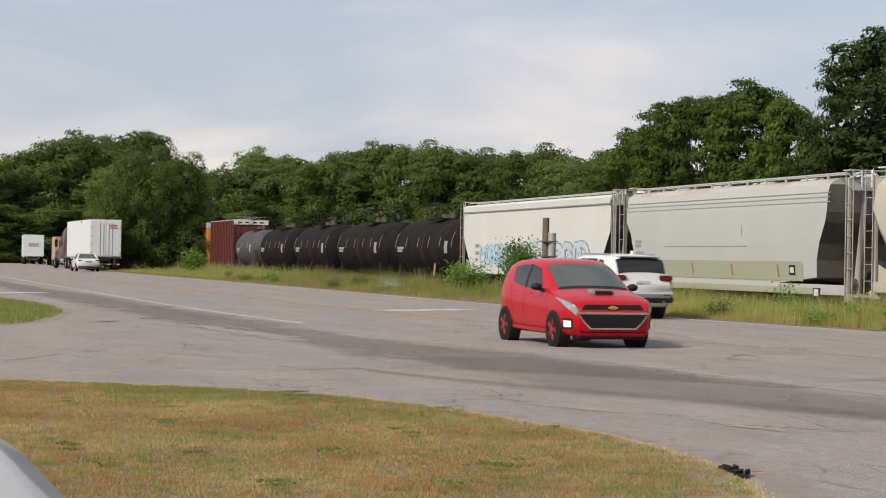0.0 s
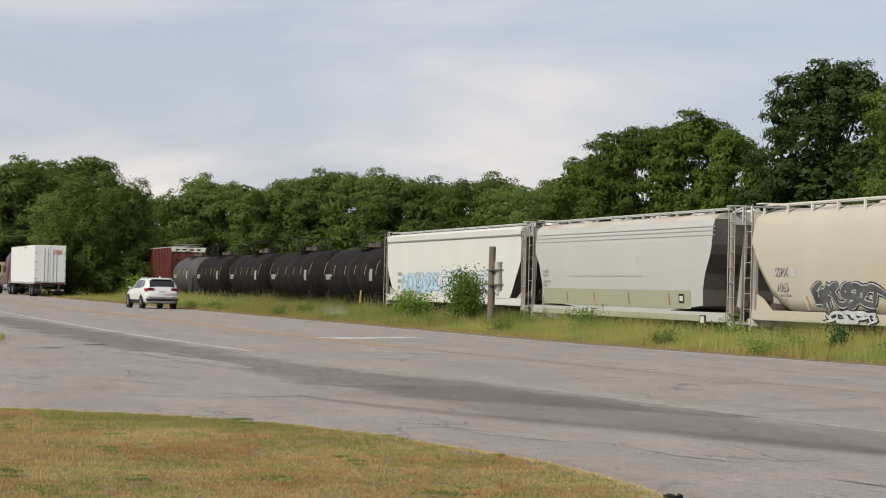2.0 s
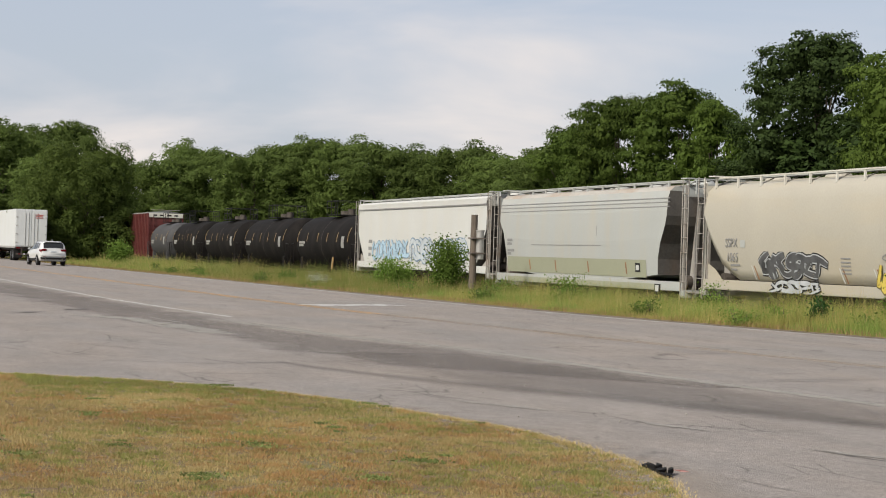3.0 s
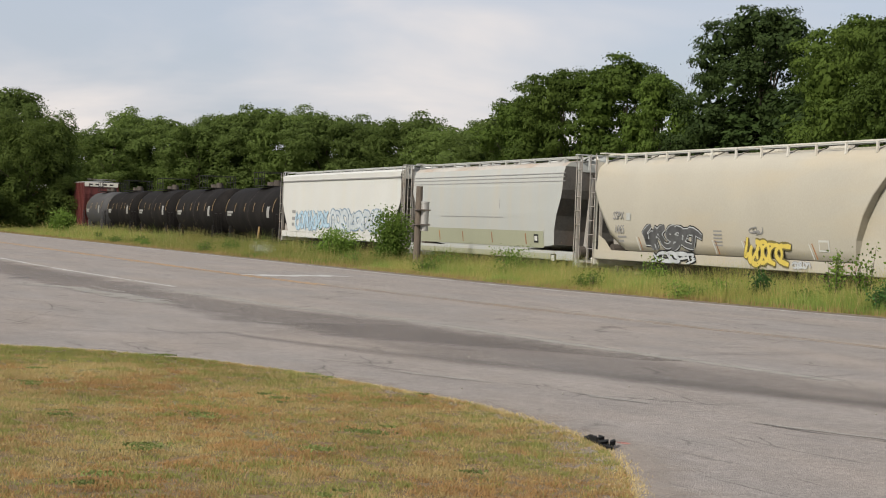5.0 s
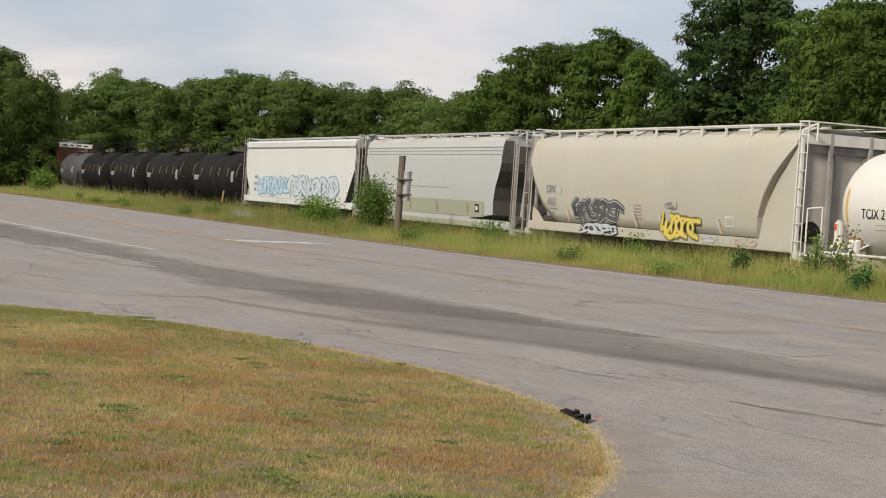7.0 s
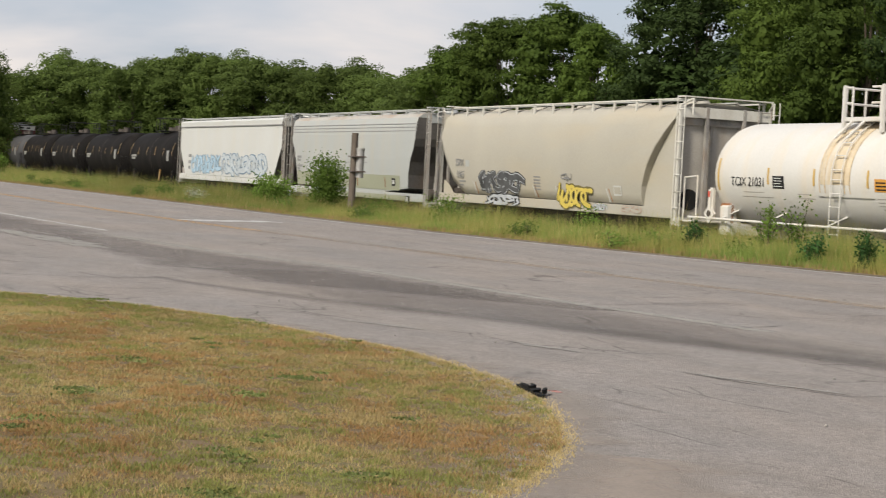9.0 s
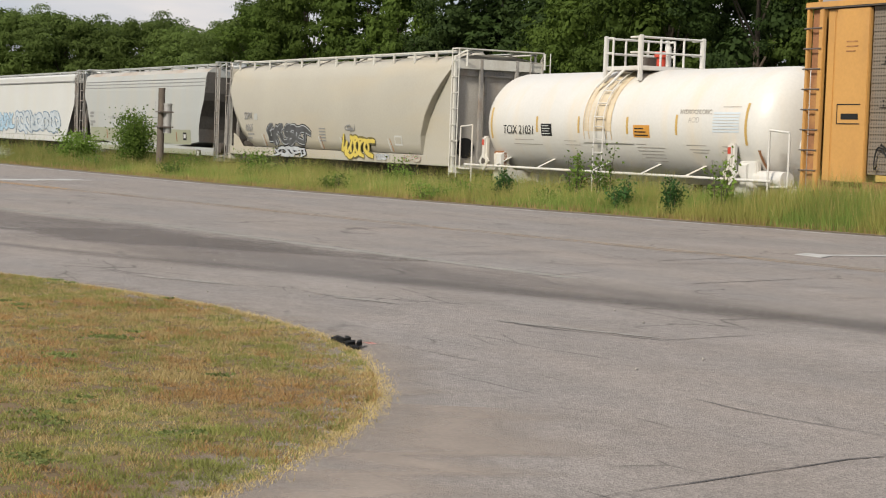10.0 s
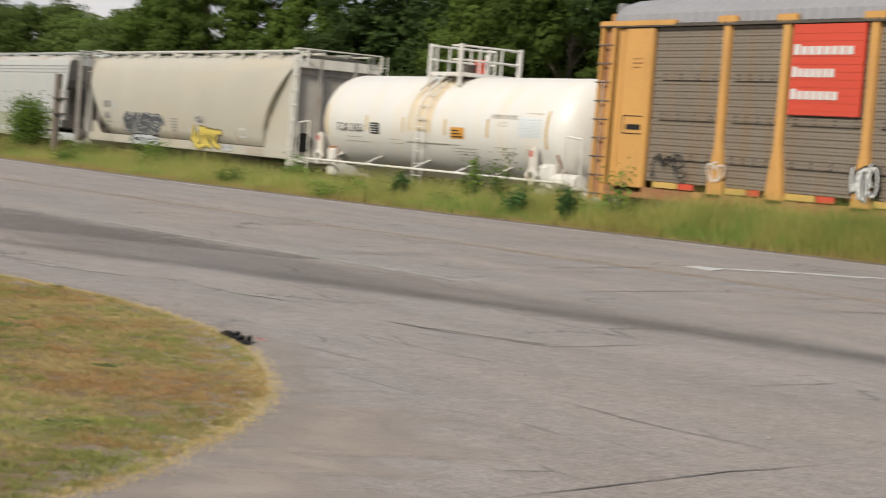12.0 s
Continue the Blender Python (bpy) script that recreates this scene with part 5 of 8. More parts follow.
def tank_car(name, label, x, length, paint, d=2.9, zc=2.42, white=False, s0=0.9, s1=None):
    car = railcar(name, label, "tank car", x)
    L, r = length, d / 2
    s1 = s1 or L - 0.9
    part("shell", tank_shell(s0, s1, zc, r), paint, car, smooth=True)
    for e in (0, 1):
        sg = 1 if e else -1
        x0, x1 = (0.05, 2.6) if e == 0 else (L - 2.6, L - 0.05)
        part("stub_sill", boxes((x0, x1, -0.35, 0.35, 0.75, 1.1), bevel=0.03), paint, car)
        bx = 2.0 if e == 0 else L - 2.0
        part("bolster", boxes((bx - 0.25, bx + 0.25, -1.3, 1.3, 0.8, 1.12), bevel=0.03), paint, car)
        for s in (-1, 1):
            bm = loft([[(bx - 0.2, s * 1.3, 1.0), (bx + 0.2, s * 1.3, 1.0), (bx + 0.2, s * 1.0, 1.0), (bx - 0.2, s * 1.0, 1.0)], [(bx - 0.2, s * 1.32, 1.55), (bx + 0.2, s * 1.32, 1.55), (bx + 0.2, s * 1.1, 1.7), (bx - 0.2, s * 1.1, 1.7)]])
            part("saddle", bm, paint, car)
        bogie(car, bx)
        coupler(car, L if e else 0, sg)
        ex = 0.1 if e == 0 else L - 0.1
        part("end_platform", boxes((min(ex, ex - sg * 0.6), max(ex, ex - sg * 0.6), -1.5, 1.5, 1.08, 1.13), bevel=0.01), paint, car)
        for s in (-1, 1):
            hx = ex - sg * 0.7
            part("handrail", rods([((ex, s * 1.48, 1.1), (ex, s * 1.48, 2.3)), ((ex, s * 1.48, 2.3), (hx, s * 1.48, 2.35)), ((hx, s * 1.48, 2.35), (hx, s * 1.48, 0.75))], 0.025), paint, car)
    m = L / 2
    part("manway", rod(bmesh.new(), (m, 0, zc + r - 0.1), (m, 0, zc + r + (0.28 if not white else 0.0)), 0.4, seg=24), M_DARKSTEEL if not white else M_TANK_WHITE, car)
    if not white:
        top = zc + r
        part("platform", boxes((m - 1.1, m + 1.1, -0.9, 0.9, top + 0.02, top + 0.06)), M_BLACK, car)
        lines = []
        for yy in (-0.9, 0.9):
            for xx in (m - 1.1, m - 0.2, m + 0.6, m + 1.1):
                lines.append(((xx, yy, top), (xx, yy, top + 0.8)))
            for zz in (0.45, 0.8):
                lines.append(((m - 1.1, yy, top + zz), (m + 1.1, yy, top + zz)))
        for xx in (m - 1.1, m + 1.1):
            lines.append(((xx, -0.9, top + 0.8), (xx, 0.9, top + 0.8)))
        part("platform_railing", rods(lines, 0.02, 6), M_BLACK, car)
        part("valve_housing", rod(bmesh.new(), (m + 0.7, 0, top), (m + 0.7, 0, top + 0.38), 0.2, seg=14), M_DARKSTEEL, car)
        for k, xx in enumerate((s0 + 0.75, s0 + 2.9, m - 0.9, m + 1.1, s1 - 2.9, s1 - 0.8)):
            part("reflector_stripe", wrap(xx, xx + 0.09, 2.45, 2.45 + (0.75 if k in (0, 5) else 0.5), zc, r), M_REFLECT_DIM, car, "yellow reflector stripe")
        for z, w in ((2.35, 1.3), (2.2, 1.0)):
            part("stencil_bar", wrap(s0 + 1.2, s0 + 1.2 + w, z, z + 0.13, zc, r), M_DIRTY_WHITE, car)
        part("stencil_panel", wrap(s1 - 2.0, s1 - 1.45, 2.15, 2.75, zc, r), M_DIRTY_WHITE, car, "pale grey stencilled panel")
        if x == -110.0:
            part("bracket", slab([(m + 1.9, -1.4, 1.0), (m + 2.1, -1.4, 1.0), (m + 1.8, -1.25, 1.7), (m + 1.6, -1.25, 1.7)], 0.05), M_REFLECT_DIM, car)
        part("seam", wrap(m - 0.02, m + 0.02, 1.1, top - 0.05, zc, r, n=20), M_DARKSTEEL, car)
    return car


def dress_white_tank(c, zc, r):
    for x, z0, z1 in ((1.78, 2.0, 2.85), (4.24, 2.2, 2.62), (6.32, 2.2, 2.62), (8.57, 2.2, 2.62), (10.66, 2.2, 2.68), (13.35, 2.0, 2.95)):
        part("reflector_stripe", wrap(x - 0.045, x + 0.045, z0, z1, zc, r), M_REFLECT, c, "gold reflector stripe")
    words("TCIX 21031", 0.33, M_BLACK, c, pose(3.26, -(r - 0.005), 2.14, 90, 0, 0), label="black stencilled lettering")
    words("HYDROCHLORIC", 0.16, M_HOP_DARK, c, pose(11.4, -(r - 0.02), 2.70, 82, 0, 0), label="grey stencilled lettering")
    words("ACID", 0.185, M_HOP_DARK, c, pose(11.35, -(r - 0.005), 2.50, 86, 0, 0))
    part("data_panel", wrap(4.45, 4.98, 2.1, 2.42, zc, r), M_BLACK, c, "black data panel")
    for k in range(4):
        part("panel_bar", wrap(4.5, 4.9 - 0.06 * (k % 2), 2.15 + k * 0.068, 2.17 + k * 0.068, zc, r, 0.012, 2), M_HOP_WHITE, c)
    part("placard", wrap(8.84, 9.54, 2.12, 2.42, zc, r), M_ORANGE, c, "orange placard")
    for k in range(3):
        part("placard_bar", wrap(8.9, 9.48 - 0.1 * k, 2.16 + k * 0.08, 2.19 + k * 0.08, zc, r, 0.012, 2), M_BLACK, c)
    for z, x, w in ((1.98, 3.0, 1.0), (1.86, 2.9, 1.5), (1.98, 5.55, 0.6), (1.88, 5.55, 0.75), (1.95, 8.9, 0.4), (1.87, 8.9, 1.2), (1.79, 8.9, 1.1), (1.71, 9.0, 1.0), (1.63, 9.1, 0.9), (1.55, 9.2, 0.8), (1.96, 11.0, 0.8), (1.86, 11.1, 0.8), (1.79, 11.2, 0.6), (1.95, 12.4, 0.5), (1.86, 12.4, 0.3), (2.86, 12.4, 0.7)):
        part("stencil_bar", wrap(x, x + w, z, z + 0.016, zc, r, n=2), M_HOP_DARK, c)
    for k in range(7):
        part("stencil_bar", wrap(12.1, 13.1, 2.28 + k * 0.07, 2.325 + k * 0.07, zc, r, n=2), M_PALEBLUE, c)
    for x in (6.55, 6.78, 7.6, 7.82):
        part("saddle_strap", wrap(x, x + 0.035, 2.05, zc + r - 0.01, zc, r, 0.01, 22), M_STREAK, c, "rust-stained strap")
    part("rust_stain", wrap(6.6, 7.85, 2.25, zc + r - 0.005, zc, r, 0.003, 22), M_STAIN, c, "pale rust stain")
    part("strap_bar", wrap(6.5, 8.8, 1.97, 2.01, zc, r, 0.03, 2), M_TANK_WHITE, c)
    # ladder: straight up to the tank's side, then curved over it to the platform
    lines = []
    for xx in (7.2, 7.62):
        prev = (xx, -(r + 0.09), 0.62)
        for k in range(10):
            a = 1.25 * k / 9
            p = (xx, -(r + 0.09) * math.cos(a), zc + (r + 0.09) * math.sin(a))
            lines.append((prev, p))
            prev = p
    for k in range(6):
        lines.append(((7.2, -(r + 0.09), 0.72 + k * 0.33), (7.62, -(r + 0.09), 0.72 + k * 0.33)))
    for k in range(5):
        a = 0.12 + 0.24 * k
        y, z = -(r + 0.09) * math.cos(a), zc + (r + 0.09) * math.sin(a)
        lines.append(((7.2, y, z), (7.62, y, z)))
    part("ladder", rods(lines, 0.015, 6), M_TANK_WHITE, c)
    # platform with railings
    top = 3.83
    part("platform", boxes((6.72, 8.4, -0.95, 0.95, top - 0.02, top + 0.09), bevel=0.01), M_TANK_WHITE, c)
    for yy in (-0.95, 0.95):
        for x0, x1 in ((6.68, 6.86), (8.26, 8.44)):
            part("railing_post", boxes((x0 + 0.03, x1 - 0.03, yy - 0.05, yy + 0.05, top - 0.3, top + 0.86), bevel=0.02), M_TANK_WHITE, c)
        ln = []
        for x0, x1 in ((6.86, 7.1), (7.9, 8.26)):
            ln += [((x0, yy, top + 0.8), (x1, yy, top + 0.8)), ((x1, yy, top + 0.8), (x1, yy, top)), ((x0, yy, top + 0.42), (x1, yy, top + 0.42))]
        for a_, b_ in ln:
            part("railing", rods([(a_, b_)], 0.03, 8), M_TANK_WHITE, c)
    for xx in (6.77, 8.35):
        part("end_railing", rods([((xx, -0.95, top + 0.8), (xx, 0.95, top + 0.8)), ((xx, -0.95, top + 0.42), (xx, 0.95, top + 0.42))] + [((xx, v, top), (xx, v, top + 0.8)) for v in (-0.35, 0.35)], 0.03, 8), M_TANK_WHITE, c)
    for k in range(2):
        part("platform_strut", rods([((7.15 + k * 0.5, -0.95, top), (6.85 + k * 0.5, -1.25, top - 0.45))], 0.035, 8), M_TANK_WHITE, c)
    bm = rod(bmesh.new(), (7.75, 0.1, top), (7.75, 0.1, top + 0.35), 0.13, seg=18)
    rod(bm, (7.75, 0.1, top + 0.35), (7.75, 0.1, top + 0.5), 0.19, seg=12)
    part("valve", bm, M_RED_SIGN, c, "red relief valve")
    part("valve_pipe", rod(bmesh.new(), (8.05, 0.1, top), (8.05, 0.1, top + 0.62), 0.07, seg=12), M_TANK_WHITE, c)
    part("valve_box", boxes((7.25, 7.5, -0.2, 0.2, top, top + 0.35), bevel=0.03), M_DARKSTEEL, c)
    # side rail with brackets
    part("side_rail", rod(bmesh.new(), (0.4, -1.47, 1.22), (14.4, -1.47, 1.22), 0.035), M_TANK_WHITE, c)
    for x in (2.3, 4.6, 7.3, 9.55, 11.4):
        part("rail_bracket", slab([(x - 0.4, -1.47, 1.2), (x - 0.28, -1.47, 1.2), (x + 0.12, -1.02, 1.52), (x, -1.02, 1.52)], 0.05), M_TANK_WHITE, c)
    for x in (1.55, 12.95):
        part("jack_bracket", boxes((x - 0.13, x + 0.1, -1.52, -1.35, 1.15, 2.05), bevel=0.05), M_TANK_WHITE, c)
        part("bracket_patch", boxes((x - 0.08, x + 0.02, -1.535, -1.52, 1.8, 1.95)), M_RED_SIGN, c, "small red patch")
        plate_paint, plate_label = (M_RUST, "rust-brown saddle plate") if x < 5 else (M_TANK_WHITE, "")
        part("saddle_plate", boxes((x + 0.12, x + 0.65, -1.25, -1.1, 0.95, 1.65), bevel=0.03), plate_paint, c, plate_label)
        tie = [(x - 0.3, -1.5, 1.35), (x - 0.02, -1.5, 1.62), (x + 0.26, -1.5, 1.35), (x - 0.02, -1.5, 1.08)]
        part("lifting_lug", slab(tie, 0.05), M_TANK_WHITE, c)
        part("lug_hole", rod(bmesh.new(), (x - 0.02, -1.53, 1.35), (x - 0.02, -1.49, 1.35), 0.09, seg=14), M_DARKSTEEL, c)
    part("handwheel", rod(bmesh.new(), (15.0, -0.9, 2.0), (15.05, -0.9, 2.0), 0.3, seg=24), M_TANK_WHITE, c)
    part("brake_cylinder", rod(bmesh.new(), (13.5, -1.1, 1.25), (14.5, -1.1, 1.25), 0.2, seg=18), M_TANK_WHITE, c)
    part("drip_stain", wrap(13.7, 13.8, 1.3, 1.9, zc, r * 0.995), M_RUST, c, "dark rust drip")


def build_tanks():
    w = tank_car("tank_car", "white hydrochloric acid tank car with rust streaks and a railed platform", -39.3, 15.1, M_TANK_WHITE, d=2.84, zc=2.43, white=True, s0=0.95, s1=14.2)
    dress_white_tank(w, 2.43, 1.42)
    blacks = []
    for x, ln in ((-110.0, 13.7), (-123.8, 13.4), (-136.8, 12.7), (-149.4, 12.3)):
        blacks.append(tank_car("tank_car", "black tank car with yellow reflector stripes", x, ln, M_TANK_BLACK, d=2.95, s0=0.8, s1=ln - 0.8))
    grey = tank_car("tank_car", "dusty grey-black tank car beside a red boxcar", -159.6, 10.0, M_TANK_GREY, d=2.95, s0=0.7, s1=9.3)
    return w, blacks, grey


WHITE_TANK, BLACK_TANKS, GREY_TANK = build_tanks()


def build_boxcar():
    L = 10.9
    car = railcar("boxcar", "oxide red boxcar with a pale roof", "boxcar", -159.75 - L)
    part("body", boxes((0, L, -1.5, 1.5, 1.05, 4.78), bevel=0.03), M_BOX_RED, car)
    bm = loft([[(0, -1.52, 4.78), (0, 0, 4.95), (0, 1.52, 4.78), (0, 1.5, 4.7), (0, -1.5, 4.7)], [(L + 0.06, -1.52, 4.78), (L + 0.06, 0, 4.95), (L + 0.06, 1.52, 4.78), (L + 0.06, 1.5, 4.7), (L + 0.06, -1.5, 4.7)]])
    part("roof", bm, M_HOP_GREY, car, "pale galvanised roof")
    for i in range(14):
        xx = 0.4 + i * (L - 0.8) / 13
        part("rib", boxes((xx - 0.06, xx + 0.06, -1.57, -1.5, 1.1, 4.7), bevel=0.01), M_BOX_RED, car)
    for i in range(8):
        part("end_rib", boxes((L, L + 0.07, -1.4, 1.4, 1.3 + i * 0.34, 1.42 + i * 0.34), bevel=0.02), M_BOX_RED, car)
    part("ladder", ladder(L + 0.12, -1.45, 0.9, 4.6, along="y"), M_BOX_RED, car)
    part("end_top_panel", boxes((L, L + 0.09, -1.42, 1.42, 4.38, 4.72), bevel=0.01), M_TRIM, car, "dirty white top end panel")
    for k, y in enumerate((-0.9, -0.35, 0.3, 0.85)):
        part("end_marking", boxes((L + 0.09, L + 0.1, y - 0.16, y + 0.16, 4.5, 4.62)), M_BLACK, car)
    part("roof_walk", boxes((L - 0.1, L + 0.15, -1.2, 1.2, 4.98, 5.02)), M_RACK, car)
    for x in (2, L - 2):
        bogie(car, x)
    coupler(car, L, 1)
    hb = railcar("boxcar", "orange freight car seen past the tree", "boxcar", -160.2 - L - 17.5)
    part("body", boxes((0, 16.5, -1.5, 1.5, 1.05, 4.2), bevel=0.03), M_ORANGE, hb)
    part("roof", boxes((0, 16.5, -1.53, 1.53, 4.2, 4.7), bevel=0.03), M_HOP_GREY, hb)
    for i in range(12):
        xx = 0.5 + i * 15.5 / 11
        part("rib", boxes((xx - 0.06, xx + 0.06, -1.57, -1.5, 1.1, 4.15), bevel=0.01), M_ORANGE, hb)
    for x in (2, 14.5):
        bogie(hb, x)


build_boxcar()


def scrawl(car, y, x0, x1, z0, z1, seed, label):
    """Loops of one sprayed line; no letters."""
    rng = random.Random(seed)
    for k in range(3):
        cx, cz = x0 + (x1 - x0) * (k + 0.5) / 3, (z0 + z1) / 2
        ph = rng.uniform(0, 6)
        fx, fz = rng.uniform(0.9, 1.4), rng.uniform(1.2, 2.1)
        pts = []
        for i in range(25):
            a = i / 24 * 6.5 + ph
            pts.append((cx + (x1 - x0) * (0.13 * math.sin(fx * a) + 0.08 * math.sin(0.6 * a + ph)), -y, cz + (z1 - z0) * (0.27 * math.cos(fz * a) + 0.18 * math.sin(0.8 * a + 2 * ph))))
        rings = [[(p[0] + 0.02 * math.cos(b), p[1] + 0.01 * math.cos(b * 2), p[2] + 0.02 * math.sin(b)) for b in (0, 1.57, 3.14, 4.71)] for p in pts]
        part("graffiti", loft(rings), M_BLACK, car, label)


def build_autorack():
    L, hw = 27.4, 1.56
    car = railcar("autorack", "yellow autorack car with brown corrugated side panels and a red sign", "autorack", -23.75)
    top, low = 4.92, 1.28
    posts = [1.98, 4.5, 6.38, 8.9, 11.4, 13.7, 16.0, 18.5, 21.0, 23.5]
    # corrugated panels between posts
    edges = posts + [L - 2.0]

    def panel(x0, x1, side):
        bm = bmesh.new()
        prof = []
        z = low + 0.2
        n = 0
        while z < top - 0.02:
            d = 0.0 if n % 2 == 0 else 0.009
            prof.append((d, z))
            prof.append((d, min(z + 0.055, top)))
            z += 0.075
            n += 1
        cols = []
        for xx in (x0, x1):
            cols.append([bm.verts.new((xx, side * (hw - 0.08 + d), z)) for d, z in prof] + [bm.verts.new((xx, side * (hw - 0.16), top)), bm.verts.new((xx, side * (hw - 0.16), low + 0.2))])
        k = len(cols[0])
        for i in range(k):
            bm.faces.new((cols[0][i], cols[1][i], cols[1][(i + 1) % k], cols[0][(i + 1) % k]))
        bmesh.ops.recalc_face_normals(bm, faces=bm.faces)
        return part("side_panel", bm, M_PANEL, car, "brown-grey corrugated steel panel")

    for s in (-1, 1):
        for x0, x1 in zip(edges, edges[1:]):
            panel(x0 + 0.02, x1 - 0.02, s)
        for x in posts[1:]:
            rings = []
            for z, w in ((low - 0.05, 0.27), (low + 0.5, 0.2), (low + 1.15, 0.1), (top + 0.02, 0.1)):
                rings.append([(x - w, s * (hw + 0.02), z), (x + w, s * (hw + 0.02), z), (x + w, s * (hw - 0.1), z), (x - w, s * (hw - 0.1), z)])
            part("post", loft(rings), M_YELLOW, car)
            part("post_cap", boxes((x - 0.3, x + 0.3, s * hw - 0.05, s * hw + 0.05, top + 0.02, top + 0.2), bevel=0.015), M_YELLOW, car)
        # end bay
        part("end_bay_panel", boxes((0.95, 1.98, s * (hw - 0.03) - 0.05, s * (hw - 0.03) + 0.05, low - 0.1, top - 0.02), bevel=0.015), M_YELLOW, car)
        part("door_edge_post", boxes((0.62, 0.86, s * (hw - 0.08) - 0.05, s * (hw - 0.08) + 0.05, low - 0.1, top - 0.02), bevel=0.015), M_YELLOW, car)
        part("hinge_post", boxes((0.86, 0.95, s * (hw - 0.1) - 0.05, s * (hw - 0.1) + 0.05, low - 0.1, top - 0.02)), M_YELLOW, car)
        part("corner_post", boxes((0.0, 0.09, s * hw - 0.05, s * hw + 0.05, low - 0.35, top + 0.1), bevel=0.012), M_YELLOW, car, "rust-streaked corner post")
        part("corner_plate", boxes((0.09, 0.42, s * (hw - 0.08) - 0.02, s * (hw - 0.08) + 0.02, low - 0.3, top), bevel=0.005), M_RUST, car, "rusty brown corner plate")
        part("ladder_stile", boxes((0.42, 0.56, s * hw - 0.05, s * hw + 0.05, low - 0.35, top), bevel=0.012), M_YELLOW, car)
        for i in range(10):
            z = low - 0.2 + i * 0.43
            part("rung", rod(bmesh.new(), (-0.04, s * (hw + 0.06), z), (0.52, s * (hw + 0.06), z), 0.018, seg=6), M_STEEL, car)
        part("top_beam", boxes((-0.04, 2.75, s * hw - 0.06, s * hw + 0.06, top + 0.02, top + 0.15), bevel=0.015), M_YELLOW, car)
        part("side_sill", boxes((0.3, L - 0.3, s * (hw - 0.03) - 0.05, s * (hw - 0.03) + 0.05, low - 0.22, low + 0.04), bevel=0.015), M_RUST, car)
        part("roof_trim", boxes((0.3, L - 0.3, s * hw - 0.05, s * hw + 0.04, top, top + 0.07)), M_DARKSTEEL, car)
        for x0, x1 in zip([2.0] + posts[1:], posts[1:] + [L - 2]):
            part("reflective_strip", boxes((x0 + 0.4, x0 + 0.4 + (x1 - x0) * 0.35, s * (hw + 0.035) - 0.01, s * (hw + 0.035) + 0.01, low + 0.06, low + 0.19)), M_REFLECT, car, "yellow reflective strip")
            part("reflective_strip", boxes((x0 + 0.45 + (x1 - x0) * 0.35, x0 + 0.45 + (x1 - x0) * 0.55, s * (hw + 0.035) - 0.01, s * (hw + 0.035) + 0.01, low + 0.06, low + 0.19)), M_RED_SIGN, car, "red reflective strip")
    for x0, x1 in zip([2.0] + posts[1:5], posts[1:6]):
        for z in (1.98, 2.86, 3.74):
            part("flat_band", boxes((x0 + 0.3, x1 - 0.22, -hw + 0.035, -hw + 0.06, z, z + 0.15)), M_PANEL, car)
            for k in range(4):
                xx = x0 + 0.45 + (x1 - x0 - 0.8) * k / 3
                for dz in (0.03, 0.12):
                    part("bolt", rod(bmesh.new(), (xx, -hw + 0.02, z + dz), (xx, -hw + 0.037, z + dz), 0.022, seg=6), M_BLACK, car)
    for z, w in ((4.2, 0.34), (4.1, 0.36), (4.0, 0.28)):
        part("stencil_bar", boxes((1.3, 1.3 + w, -hw - 0.03, -hw - 0.022, z, z + 0.025)), M_RUST, car)
    part("stencil_frame", boxes((1.08, 1.8, -hw - 0.03, -hw - 0.022, 2.9, 2.92), (1.08, 1.8, -hw - 0.03, -hw - 0.022, 2.5, 2.52), (1.08, 1.1, -hw - 0.03, -hw - 0.022, 2.5, 2.92)), M_BLACK, car)
    part("stencil_bar", boxes((1.22, 1.75, -hw - 0.03, -hw - 0.022, 2.6, 2.72)), M_BLACK, car)
    scrawl(car, hw + 0.02, 2.25, 3.5, 1.55, 2.2, 31, "black sprayed scrawl")
    scribble(car, lambda z: hw + 0.02, 4.3, 4.75, 1.5, 2.1, 2, M_HOP_WHITE, M_YELLOW, 32, label="white sprayed scrawl", thick=0.01, fat=0.09)
    scribble(car, lambda z: hw + 0.02, 8.7, 9.3, 1.4, 2.2, 3, M_HOP_WHITE, M_BLACK, 33, label="white graffiti with black outline", thick=0.04, fat=0.22)
    # end doors
    part("end_door", boxes((0.1, 0.16, -1.4, 1.4, low - 0.2, top + 0.35), bevel=0.01), M_YELLOW, car)
    part("end_door", boxes((L - 0.16, L - 0.1, -1.4, 1.4, low - 0.2, top + 0.35), bevel=0.01), M_YELLOW, car)
    part("deck", boxes((0.2, L - 0.2, -1.45, 1.45, low - 0.15, low - 0.02)), M_DARKSTEEL, car)
    # corrugated arched roof
    bm = bmesh.new()
    arc = [(-1.5, top + 0.07), (-1.46, top + 0.3), (-1.25, top + 0.52), (-0.9, top + 0.66), (-0.45, top + 0.74), (0, top + 0.77)]
    arc = arc + [(-y, z) for y, z in arc[-2::-1]]
    cols = []
    n = int((L - 0.6) / 0.085)
    for i in range(n + 1):
        x = 0.35 + i * 0.085
        d = 0.022 if i % 4 in (1, 2) else 0.0
        cols.append([bm.verts.new((x, y * (1 - d / 2), z + d)) for y, z in arc])
    for p, q in zip(cols, cols[1:]):
        for i in range(len(arc) - 1):
            bm.faces.new((p[i], q[i], q[i + 1], p[i + 1]))
    bm.faces.new(cols[0])
    bm.faces.new(cols[-1])
    bmesh.ops.recalc_face_normals(bm, faces=bm.faces)
